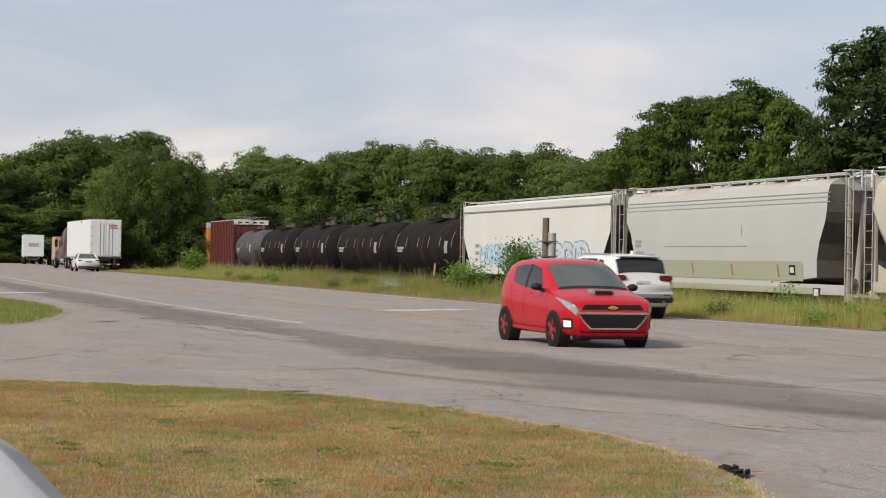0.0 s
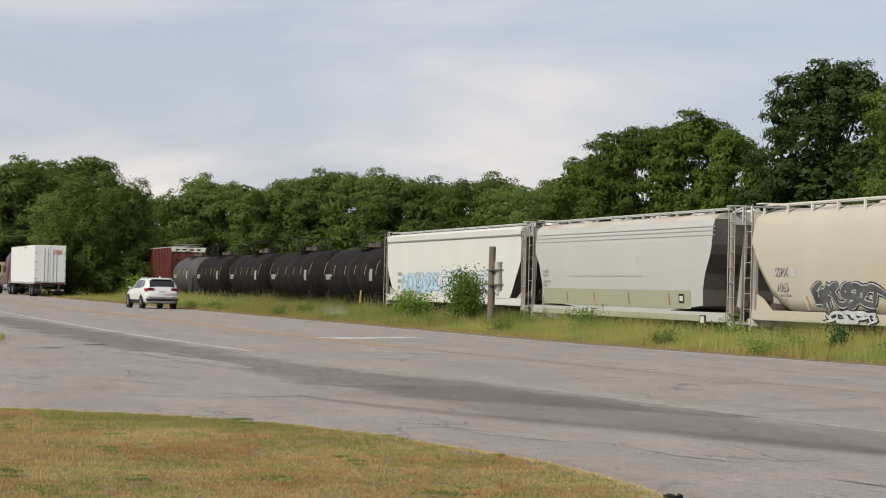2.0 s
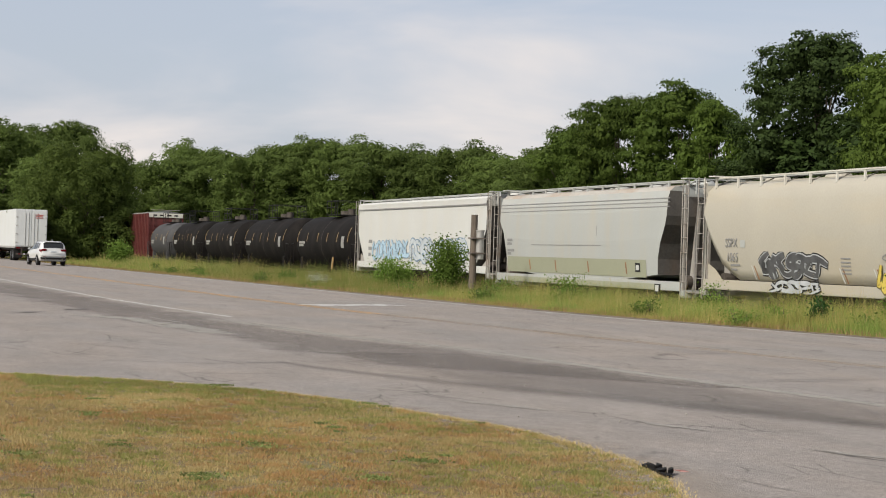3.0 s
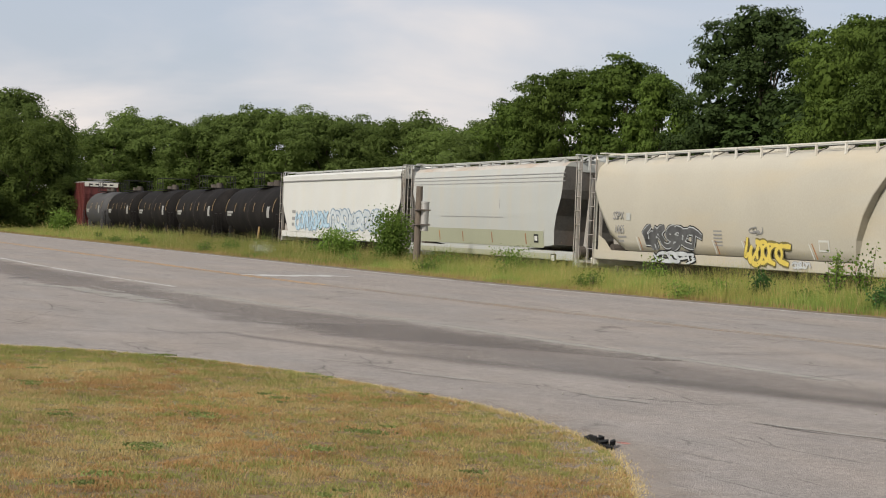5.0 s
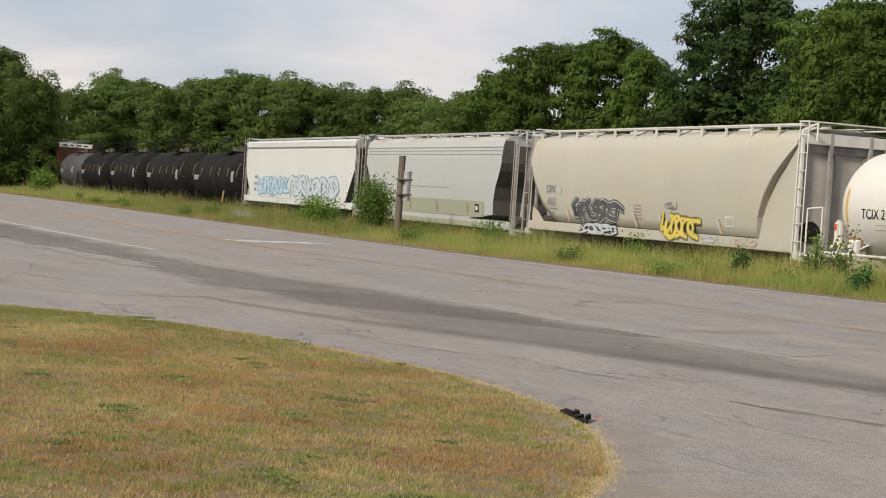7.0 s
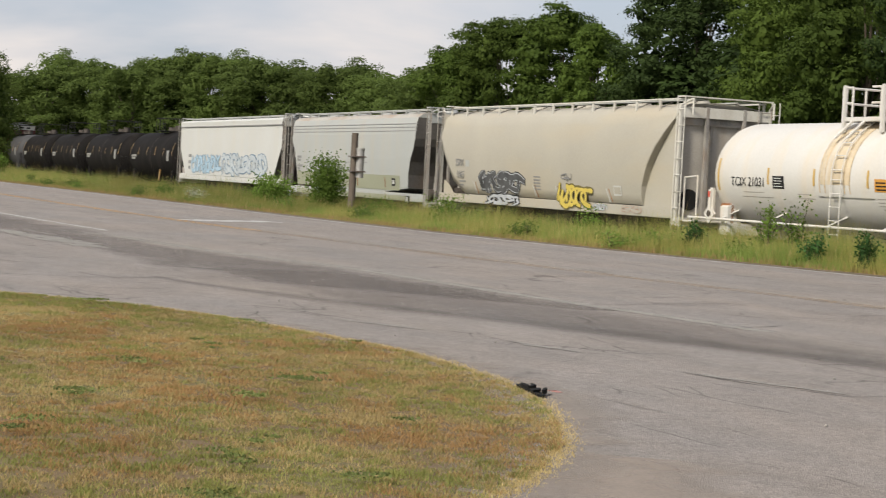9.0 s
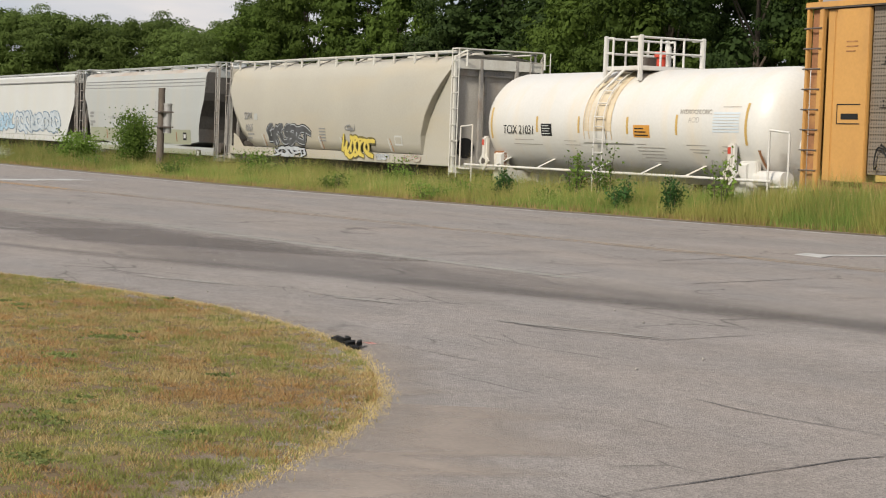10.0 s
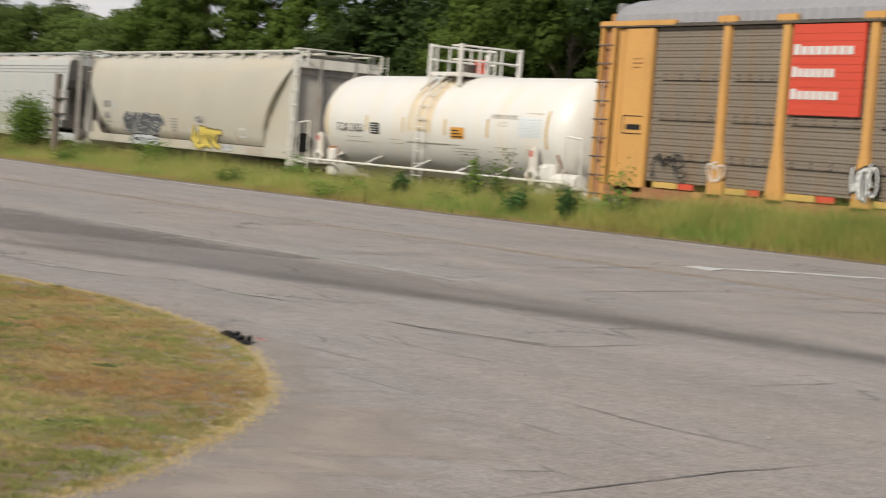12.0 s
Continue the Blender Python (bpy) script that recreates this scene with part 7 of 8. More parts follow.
    a = np.array(LAWN)[k.astype(int)]
    b = np.array(LAWN)[k.astype(int) + 1]
    at = a + (b - a) * (k % 1)[:, None] + rng.normal(0, 0.05, (m, 2))
    blades("lawn_fringe", np.stack([at[:, 0], at[:, 1], np.full(m, 0.0)], 1), rng.uniform(0.01, 0.026, m), rng.uniform(0.0015, 0.003, m), M_STRAW, 33, "pale straw fringe along the lawn edge", lean=1.1)
    x, y = rng.uniform(-75, -37.5, 60000), rng.uniform(-2, 4, 60000)
    k = inside(ISLAND, x, y)
    spots = np.stack([x[k], y[k], np.full(int(k.sum()), -0.004)], 1)
    blades("verge_grass", spots, rng.uniform(0.05, 0.12, len(spots)), rng.uniform(0.005, 0.01, len(spots)), M_FRESHBLADE, 30, "short green verge grass", lean=0.8)


build_grass()


# ---- vehicles ----
def wheel(parent, x, y, r, w, rim_mat, spokes=5):
    s = 1 if y > 0 else -1
    bm = bmesh.new()
    seg = 28
    rings = []
    for o, rr in ((-w / 2, r * 0.66), (-w / 2, r * 0.94), (-w / 2 + 0.03, r), (w / 2 - 0.03, r), (w / 2, r * 0.94), (w / 2, r * 0.66)):
        rings.append([(rr * math.cos(2 * math.pi * i / seg), o, rr * math.sin(2 * math.pi * i / seg)) for i in range(seg)])
    wh = part("wheel", loft(rings), M_TYRE, parent, smooth=False)
    wh.matrix_basis = pose(x, y, r)
    bm = bmesh.new()
    rod(bm, (0, s * (w / 2 - 0.05), 0), (0, s * (w / 2 - 0.03), 0), r * 0.66, seg=28)
    part("rim_back", bm, M_BLACK, wh)
    bm = bmesh.new()
    for i in range(spokes):
        a = 2 * math.pi * i / spokes
        for da in (-0.16, 0.16):
            rod(bm, (0.05 * math.cos(a), s * (w / 2), 0.05 * math.sin(a)), (r * 0.64 * math.cos(a + da), s * (w / 2 - 0.01), r * 0.64 * math.sin(a + da)), 0.016, seg=6)
    rod(bm, (0, s * (w / 2 - 0.03), 0), (0, s * (w / 2 + 0.012), 0), 0.07, seg=14)
    part("rim", bm, rim_mat, wh)
    return wh


def car_ring(x, zb, zm, zt, wb, wm, wt, n=5):
    """A half section mirrored: sill, shoulder and top with rounded corners."""
    half = [(0, zb), (wb * 0.86, zb), (wb, zb + 0.08), (wm, zb + (zm - zb) * 0.35), (wm, zb + (zm - zb) * 0.75), (wm * 0.985, zm), (wt + (wm - wt) * 0.35, zm + (zt - zm) * 0.7), (wt * 0.9, zt - (zt - zm) * 0.08), (wt * 0.5, zt), (0, zt)]
    return [(x, y, z) for y, z in half] + [(x, -y, z) for y, z in half[-2:0:-1]]


def car(name, label, category, stations, glass, paint, length, width, wheelbase, front, wheel_r, rim_mat, roof, cladding=None, rim_label=""):
    """x runs forward from the rear bumper, z up from the road. stations: lower body sections; glass: the glasshouse; roof: its slab."""
    ob = thing(name, label, category)
    bm = loft([car_ring(*s) for s in stations])
    part("body", bm, paint, ob, smooth=True)
    sec = [[(x, -w0, z0), (x, w0, z0), (x + dx, w1, z1), (x + dx, -w1, z1)] for x, dx, z0, z1, w0, w1 in glass]
    def pane(pts, pane_name):
        bm = bmesh.new()
        bm.faces.new([bm.verts.new(p) for p in pts])
        part(pane_name, bm, M_GLASS, ob, "dark tinted glass")
    pane(sec[0], "rear_window")
    pane([sec[-1][0], sec[-1][1], sec[-1][2], sec[-1][3]], "windscreen")
    for p, q in zip(sec, sec[1:]):
        pane([p[0], q[0], q[3], p[3]], "side_window")
        pane([p[1], q[1], q[2], p[2]], "side_window")
    part("roof", loft([[(x, -w * 0.7, z + 0.03), (x, w * 0.7, z + 0.03), (x, w, z - 0.01), (x, w, z - 0.05), (x, -w, z - 0.05), (x, -w, z - 0.01)] for x, w, z in roof]), paint, ob, smooth=False)
    for x in (front, front + wheelbase):
        for s in (-1, 1):
            part("wheel_arch", rod(bmesh.new(), (x, s * (width / 2 - 0.16), wheel_r), (x, s * (width / 2 + 0.004), wheel_r), wheel_r + 0.055, seg=30), cladding or M_BLACK, ob)
            wheel(ob, x, s * (width / 2 - 0.085), wheel_r, 0.2, rim_mat)
    return ob


def pillar(ob, a, b, paint, r=0.035):
    for s in (-1, 1):
        part("pillar", rod(bmesh.new(), (a[0], s * a[1], a[2]), (b[0], s * b[1], b[2]), r, r, 8), paint, ob)


class Skin:
    """A car's smooth outer skin: sections along x whose outline is counted from 0 (sill) over 13 (roof) to 26."""

    def __init__(self, tables, length):
        self.tables, self.length = tables, length

    def value(self, key, x):
        return sum(lerp_table(self.tables[key], x + d) for d in (-0.06, -0.03, 0, 0.03, 0.06)) / 5

    def section(self, x):
        zb, zm, zt, wm, wt = (self.value(k, x) for k in ("sill", "belt", "top", "wide", "roof"))
        zt = max(zt, zm + 0.012)
        crown = min(0.085, (zt - zm) * 0.5)
        ze = zt - crown
        ws = wm * 0.955
        wt = min(wt, ws)
        half = [(0, zb), (wm * 0.84, zb), (wm * 0.95, zb + 0.05), (wm * 0.99, zb + (zm - zb) * 0.32), (wm, zb + (zm - zb) * 0.62), (wm * 0.995, zb + (zm - zb) * 0.86), (ws, zm)]
        half += [(ws + (wt - ws) * u + 0.018 * math.sin(math.pi * u), zm + (ze - zm) * u) for u in (0.04, 0.36, 0.7, 1.0)]
        half += [(wt * 0.86, zt - crown * 0.38), (wt * 0.5, zt - crown * 0.08), (0, zt)]
        return half + [(-y, z) for y, z in half[-2::-1]]

    def at(self, x, p):
        s = self.section(x)
        i = min(len(s) - 2, int(p))
        u = p - i
        return Vector((x, s[i][0] + (s[i + 1][0] - s[i][0]) * u, s[i][1] + (s[i + 1][1] - s[i][1]) * u))

    def body(self):
        n = 64
        rings = []
        for k in range(n + 1):
            x = self.length * (0.5 - 0.5 * math.cos(math.pi * k / n))
            s = self.section(x)
            rings.append([(x, y, z) for y, z in s[:-1]])
        return loft(rings)

    def patch(self, corners, lift=0.008, nu=10, nv=5, flip=False):
        """A sheet on the skin over four corners (x, outline)."""
        (xa, pa), (xb, pb), (xc, pc), (xd, pd) = corners
        bm = bmesh.new()
        grid = []
        for i in range(nu + 1):
            u = i / nu
            row = []
            for j in range(nv + 1):
                v = j / nv
                x = (xa + (xb - xa) * u) * (1 - v) + (xd + (xc - xd) * u) * v
                p = (pa + (pb - pa) * u) * (1 - v) + (pd + (pc - pd) * u) * v
                if flip:
                    p = 26 - p
                c = self.at(x, p)
                du, dp = self.at(x + 0.02, p) - self.at(x - 0.02, p), self.at(x, min(25.99, p + 0.2)) - self.at(x, max(0, p - 0.2))
                nrm = du.cross(dp)
                nrm = nrm.normalized() if nrm.length > 1e-9 else Vector((0, 0, 1))
                if nrm.dot(c - Vector((x, 0, 0.6))) < 0:
                    nrm = -nrm
                row.append(bm.verts.new(c + nrm * lift))
            grid.append(row)
        for a, b in zip(grid, grid[1:]):
            for j in range(nv):
                bm.faces.new((a[j], b[j], b[j + 1], a[j + 1]))
        bmesh.ops.recalc_face_normals(bm, faces=bm.faces)
        return bm


def wheels_of(ob, xs, width, r, rim_mat, arch):
    for x in xs:
        for s in (-1, 1):
            part("wheel_arch", rod(bmesh.new(), (x, s * (width / 2 - 0.2), r), (x, s * (width / 2 + 0.006), r), r + 0.035, seg=36), arch, ob)
            wheel(ob, x, s * (width / 2 - 0.075), r, 0.19, rim_mat)


def build_red_car():
    L, W = 3.64, 1.6
    sk = Skin({
        "sill": [(0, 0.46), (0.05, 0.34), (0.2, 0.24), (0.6, 0.2), (3.2, 0.19), (3.45, 0.2), (3.6, 0.24), (3.64, 0.3)],
        "belt": [(0, 0.8), (0.08, 0.95), (0.3, 1.02), (0.7, 1.0), (1.6, 0.93), (2.5, 0.87), (2.9, 0.84), (3.3, 0.8), (3.52, 0.74), (3.61, 0.67), (3.64, 0.54)],
        "top": [(0, 0.84), (0.06, 1.04), (0.16, 1.26), (0.3, 1.41), (0.6, 1.46), (1.1, 1.49), (1.6, 1.485), (1.9, 1.45), (2.1, 1.37), (2.75, 0.99), (2.9, 0.95), (3.25, 0.88), (3.5, 0.78), (3.61, 0.66), (3.64, 0.54)],
        "wide": [(0, 0.6), (0.06, 0.7), (0.22, 0.77), (0.55, 0.8), (3.1, 0.8), (3.35, 0.78), (3.52, 0.73), (3.61, 0.66), (3.64, 0.58)],
        "roof": [(0, 0.58), (0.3, 0.61), (0.6, 0.63), (1.9, 0.62), (2.1, 0.64), (2.75, 0.72), (3.2, 0.7), (3.5, 0.63), (3.64, 0.52)]}, L)
    c = thing("hatchback", "bright red small hatchback with black bonnet scoop", "car")
    part("body", sk.body(), M_RED_PAINT, c, smooth=True)
    part("windscreen", sk.patch([(2.70, 10.9), (2.70, 15.1), (2.04, 15.3), (2.04, 10.7)], nu=12, nv=8), M_GLASS, c, "grey tinted windscreen", smooth=True)
    part("windscreen_cowl", sk.patch([(2.79, 10.9), (2.79, 15.1), (2.70, 15.2), (2.70, 10.8)], 0.006, 12, 2), M_BLACK, c)
    part("rear_window", sk.patch([(0.1, 11.0), (0.1, 15.0), (0.32, 15.2), (0.32, 10.8)]), M_GLASS, c)
    for s in (False, True):
        part("front_window", sk.patch([(1.56, 7.1), (2.42, 7.1), (1.98, 9.7), (1.6, 9.75)], flip=s), M_DARK_GLASS, c, smooth=True)
        part("rear_side_window", sk.patch([(0.86, 7.35), (1.46, 7.1), (1.5, 9.75), (0.78, 9.5)], flip=s), M_DARK_GLASS, c, smooth=True)
        part("window_pillar", sk.patch([(1.46, 7.1), (1.56, 7.1), (1.6, 9.75), (1.5, 9.75)], 0.009, 2, flip=s), M_BLACK, c)
        lamp = part("headlight", sk.patch([(2.98, 5.9), (3.612, 4.5), (3.616, 6.3), (3.04, 6.6)], 0.014, 18, flip=s), M_LAMP, c, "clear headlight", smooth=True)
        part("lamp_bowl", sk.patch([(3.25, 5.35), (3.53, 4.75), (3.54, 5.5), (3.27, 6.0)], 0.017, 4, 3, flip=s), M_CHROME, lamp)
        part("lamp_edge", sk.patch([(3.0, 6.35), (3.612, 6.0), (3.616, 6.5), (3.04, 6.7)], 0.018, 6, 2, flip=s), M_BLACK, lamp)
        part("fog_bezel", sk.patch([(3.30, 2.5), (3.56, 2.5), (3.56, 3.75), (3.31, 3.6)], 0.010, 5, 3, flip=s), M_BLACK, c, "black fog light bezel")
        part("fog_light", sk.patch([(3.37, 2.75), (3.53, 2.75), (3.54, 3.45), (3.38, 3.4)], 0.018, 5, 3, flip=s), M_DRL, c, "lit fog light")
        part("bumper_glint", sk.patch([(3.3, 4.0), (3.5, 3.9), (3.5, 4.05), (3.3, 4.2)], 0.004, 5, 2, flip=s), M_RED_PAINT, c)
        part("taillight", sk.patch([(0.08, 5.4), (0.26, 5.6), (0.22, 7.6), (0.09, 7.6)], 0.012, flip=s), M_TAIL, c, "red tail light")
        part("door_seam", sk.patch([(1.50, 2.2), (1.512, 2.2), (1.512, 6.9), (1.50, 6.9)], 0.004, 1, 8, flip=s), M_BLACK, c)
        part("door_seam", sk.patch([(2.62, 2.2), (2.632, 2.2), (2.56, 6.9), (2.548, 6.9)], 0.004, 1, 8, flip=s), M_BLACK, c)
        part("door_seam", sk.patch([(0.94, 3.2), (0.952, 3.2), (0.72, 6.9), (0.708, 6.9)], 0.004, 1, 8, flip=s), M_BLACK, c)
        part("door_crease", sk.patch([(0.5, 5.35), (2.85, 4.9), (2.85, 5.02), (0.5, 5.47)], 0.012, 14, 1, flip=s), M_RED_PAINT, c)
        part("sill_trim", sk.patch([(0.88, 1.7), (2.62, 1.7), (2.62, 2.3), (0.88, 2.3)], 0.012, 6, 2, flip=s), M_RED_PAINT, c)
        part("door_handle", sk.patch([(1.66, 5.5), (1.84, 5.5), (1.84, 5.7), (1.66, 5.7)], 0.022, 3, 2, flip=s), M_RED_PAINT, c)
        g = -1 if s else 1
        bm = bmesh.new()
        bmesh.ops.create_uvsphere(bm, u_segments=14, v_segments=8, radius=1.0)
        bmesh.ops.scale(bm, vec=(0.08, 0.1, 0.065), verts=bm.verts)
        bmesh.ops.translate(bm, vec=(2.36, g * 0.89, 0.995), verts=bm.verts)
        rod(bm, (2.36, g * 0.84, 0.96), (2.4, g * 0.72, 0.92), 0.03, seg=8)
        part("mirror", bm, M_BLACK, c, "black door mirror", smooth=True)

    def front_patch(name, pts, x, depth, material, label=""):
        bm = loft([[(x - depth, y, z) for y, z in pts], [(x, y * 0.97, z) for y, z in pts]])
        part(name, bm, material, c, label)

    front_patch("grille_surround", [(-0.66, 0.60), (0.66, 0.60), (0.54, 0.42), (0.42, 0.315), (-0.42, 0.315), (-0.54, 0.42)], 3.645, 0.24, M_CHROME, "chrome grille surround")
    front_patch("grille", [(-0.62, 0.565), (0.62, 0.565), (0.51, 0.43), (0.40, 0.34), (-0.40, 0.34), (-0.51, 0.43)], 3.662, 0.24, M_BLACK, "black lower grille")
    for k in range(4):
        part("grille_bar", boxes((3.655, 3.668, -0.42 - 0.04 * k, 0.42 + 0.04 * k, 0.375 + k * 0.046, 0.381 + k * 0.046)), M_PLASTIC, c)
    front_patch("upper_grille", [(-0.5, 0.725), (0.5, 0.725), (0.58, 0.635), (-0.58, 0.635)], 3.618, 0.28, M_BLACK, "black upper grille")
    for g in (-1, 1):
        part("chrome_wing", rods([((3.60, g * 0.56, 0.635), (3.50, g * 0.70, 0.70))], 0.016, 6), M_CHROME, c, "chrome strip beside the grille")
    part("badge", boxes((3.58, 3.64, -0.085, 0.085, 0.655, 0.69), (3.58, 3.64, -0.04, 0.04, 0.64, 0.705), bevel=0.008), M_REFLECT, c, "gold badge")
    part("bonnet_scoop", boxes((2.86, 3.2, -0.2, 0.2, 0.84, 0.975), bevel=0.035), M_MARKGREY, c, "grey bonnet scoop")
    part("scoop_mouth", boxes((3.19, 3.215, -0.16, 0.16, 0.885, 0.945), bevel=0.01), M_BLACK, c, "black scoop mouth")
    part("bumper_lip", boxes((3.28, 3.63, -0.64, 0.64, 0.2, 0.285), bevel=0.035), M_RED_PAINT, c)
    part("splitter", boxes((3.3, 3.6, -0.62, 0.62, 0.15, 0.2), bevel=0.02), M_BLACK, c)
    wheels_of(c, (0.55, 2.935), W, 0.29, M_RED_RIM, M_BLACK)
    return c


def build_suv():
    L, W = 4.65, 1.88
    sk = Skin({
        "sill": [(0, 0.5), (0.06, 0.4), (0.3, 0.3), (0.9, 0.27), (4.0, 0.27), (4.45, 0.3), (4.65, 0.42)],
        "belt": [(0, 0.82), (0.08, 1.02), (0.3, 1.1), (1.0, 1.09), (2.4, 1.04), (3.4, 1.0), (4.1, 0.92), (4.5, 0.8), (4.65, 0.6)],
        "top": [(0, 0.86), (0.07, 1.08), (0.2, 1.42), (0.31, 1.59), (0.6, 1.645), (1.3, 1.67), (2.2, 1.66), (2.55, 1.6), (2.8, 1.5), (3.5, 1.12), (3.7, 1.08), (4.2, 0.99), (4.5, 0.88), (4.65, 0.66)],
        "wide": [(0, 0.78), (0.08, 0.85), (0.3, 0.91), (0.8, 0.94), (3.6, 0.94), (4.2, 0.9), (4.5, 0.8), (4.65, 0.66)],
        "roof": [(0, 0.7), (0.3, 0.7), (0.7, 0.72), (2.4, 0.7), (2.8, 0.72), (3.5, 0.82), (4.2, 0.72), (4.65, 0.52)]}, L)
    c = thing("suv", "white SUV with dark rear window and black lower trim", "car")
    part("body", sk.body(), M_WHITE_PAINT, c, smooth=True)
    part("windscreen", sk.patch([(3.45, 10.9), (3.45, 15.1), (2.66, 15.3), (2.66, 10.7)], nu=12, nv=8), M_GLASS, c, "dark tinted glass", smooth=True)
    part("rear_window", sk.patch([(0.115, 10.4), (0.115, 15.6), (0.30, 15.7), (0.30, 10.3)], 0.01, 12, 6), M_DARK_GLASS, c, "dark tinted rear window", smooth=True)
    for s in (False, True):
        part("front_window", sk.patch([(2.1, 7.1), (3.2, 7.1), (2.6, 9.6), (2.12, 9.65)], flip=s), M_GLASS, c, smooth=True)
        part("rear_side_window", sk.patch([(1.15, 7.1), (2.0, 7.1), (2.02, 9.65), (1.12, 9.6)], flip=s), M_DARK_GLASS, c, smooth=True)
        part("quarter_window", sk.patch([(0.62, 7.6), (1.05, 7.15), (1.03, 9.55), (0.75, 9.4)], flip=s), M_DARK_GLASS, c, smooth=True)
        part("window_pillar", sk.patch([(2.0, 7.1), (2.1, 7.1), (2.12, 9.65), (2.02, 9.65)], 0.009, 2, flip=s), M_BLACK, c)
        part("taillight", sk.patch([(0.04, 4.8), (0.42, 4.9), (0.36, 6.3), (0.06, 6.3)], 0.016, flip=s), M_TAIL, c, "red tail light")
        part("side_cladding", sk.patch([(0.7, 1.5), (3.9, 1.5), (3.9, 2.75), (0.7, 2.75)], 0.014, 8, 4, flip=s), M_PLASTIC, c, "black plastic sill")
        part("door_handle", sk.patch([(1.3, 5.3), (1.5, 5.3), (1.5, 5.5), (1.3, 5.5)], 0.02, 3, 2, flip=s), M_WHITE_PAINT, c)
        part("door_handle", sk.patch([(2.2, 5.2), (2.4, 5.2), (2.4, 5.4), (2.2, 5.4)], 0.02, 3, 2, flip=s), M_WHITE_PAINT, c)
        part("headlight", sk.patch([(4.1, 5.3), (4.5, 4.6), (4.52, 5.8), (4.15, 6.1)], 0.014, flip=s), M_LAMP, c)
        g = -1 if s else 1
        part("mirror", boxes((3.0, 3.16, g * 1.03 - 0.1, g * 1.03 + 0.1, 1.04, 1.18), bevel=0.05), M_WHITE_PAINT, c)
        part("roof_rail", rod(bmesh.new(), (0.7, g * 0.62, 1.645), (2.3, g * 0.62, 1.655), 0.02, seg=6), M_ALLOY, c)
        part("exhaust", rod(bmesh.new(), (-0.05, g * 0.55, 0.42), (0.2, g * 0.55, 0.42), 0.045, seg=12), M_CHROME, c)
        part("taillight", boxes((0.0, 0.25, min(g * 0.47, g * 0.84), max(g * 0.47, g * 0.84), 0.98, 1.12), bevel=0.03), M_TAIL, c, "red tail light")
        part("bumper_reflector", boxes((-0.045, 0.02, g * 0.66 - 0.09, g * 0.66 + 0.09, 0.61, 0.64)), M_TAIL, c)
    part("bumper", boxes((-0.05, 0.3, -0.86, 0.86, 0.58, 0.76), bevel=0.06), M_WHITE_PAINT, c)
    part("bumper_trim", boxes((-0.035, 0.3, -0.86, 0.86, 0.42, 0.585), bevel=0.04), M_PLASTIC, c, "black bumper trim")
    part("skid_plate", boxes((-0.02, 0.3, -0.55, 0.55, 0.33, 0.43), bevel=0.03), M_ALLOY, c)
    part("number_plate_bar", boxes((0.0, 0.08, -0.2, 0.2, 0.88, 0.98)), M_PALEBLUE, c)
    part("roof_spoiler", boxes((0.2, 0.5, -0.58, 0.58, 1.575, 1.61), bevel=0.015), M_WHITE_PAINT, c)
    part("aerial_fin", boxes((0.6, 0.75, -0.02, 0.02, 1.63, 1.74)), M_WHITE_PAINT, c)
    wheels_of(c, (0.95, 3.76), W, 0.36, M_ALLOY, M_PLASTIC)
    return c


def build_sedan(name="sedan", label="white sedan driving away down the road", paint=None, mirrors=True):
    paint = paint or M_WHITE_PAINT
    L, W = 4.7, 1.82
    st = [(0.0, 0.4, 0.75, 0.85, 0.74, 0.8, 0.66), (0.1, 0.3, 0.92, 1.0, 0.8, 0.87, 0.72), (0.6, 0.24, 0.95, 1.03, 0.84, 0.9, 0.74), (1.2, 0.2, 0.95, 1.02, 0.86, 0.91, 0.76), (3.2, 0.19, 0.92, 0.98, 0.86, 0.91, 0.76), (3.5, 0.2, 0.9, 0.98, 0.86, 0.9, 0.7), (4.2, 0.22, 0.8, 0.88, 0.83, 0.87, 0.64), (4.55, 0.25, 0.7, 0.78, 0.74, 0.78, 0.55), (4.7, 0.34, 0.58, 0.64, 0.6, 0.62, 0.45)]
    glass = [(0.5, 0.75, 0.96, 1.38, 0.76, 0.58), (1.3, 0.2, 0.96, 1.41, 0.84, 0.62), (2.2, 0.0, 0.96, 1.42, 0.84, 0.62), (3.5, -0.95, 0.93, 1.4, 0.76, 0.6)]
    roof = [(1.15, 0.59, 1.41), (1.6, 0.64, 1.45), (2.2, 0.63, 1.45), (2.62, 0.6, 1.41)]
    c = car(name, label, "car", st, glass, paint, L, W, 2.8, 0.95, 0.33, M_ALLOY, roof)
    pillar(c, (3.5, 0.78, 0.97), (2.6, 0.6, 1.41), paint)
    pillar(c, (0.6, 0.8, 0.97), (1.2, 0.59, 1.4), paint, 0.06)
    part("bumper_trim", boxes((-0.03, 0.25, -0.8, 0.8, 0.3, 0.42), bevel=0.03), M_PLASTIC, c)
    part("number_plate_bar", boxes((-0.01, 0.02, -0.25, 0.25, 0.72, 0.84)), M_MARKGREY, c)
    for s in (-1, 1):
        part("taillight", boxes((0.0, 0.25, s * 0.68 - 0.17, s * 0.68 + 0.17, 0.8, 0.93), bevel=0.03), M_TAIL, c, "red tail light")
        if mirrors:
            part("mirror", boxes((3.0, 3.15, s * 0.98 - 0.08, s * 0.98 + 0.08, 0.97, 1.08), bevel=0.03), M_WHITE_PAINT, c)
    return c


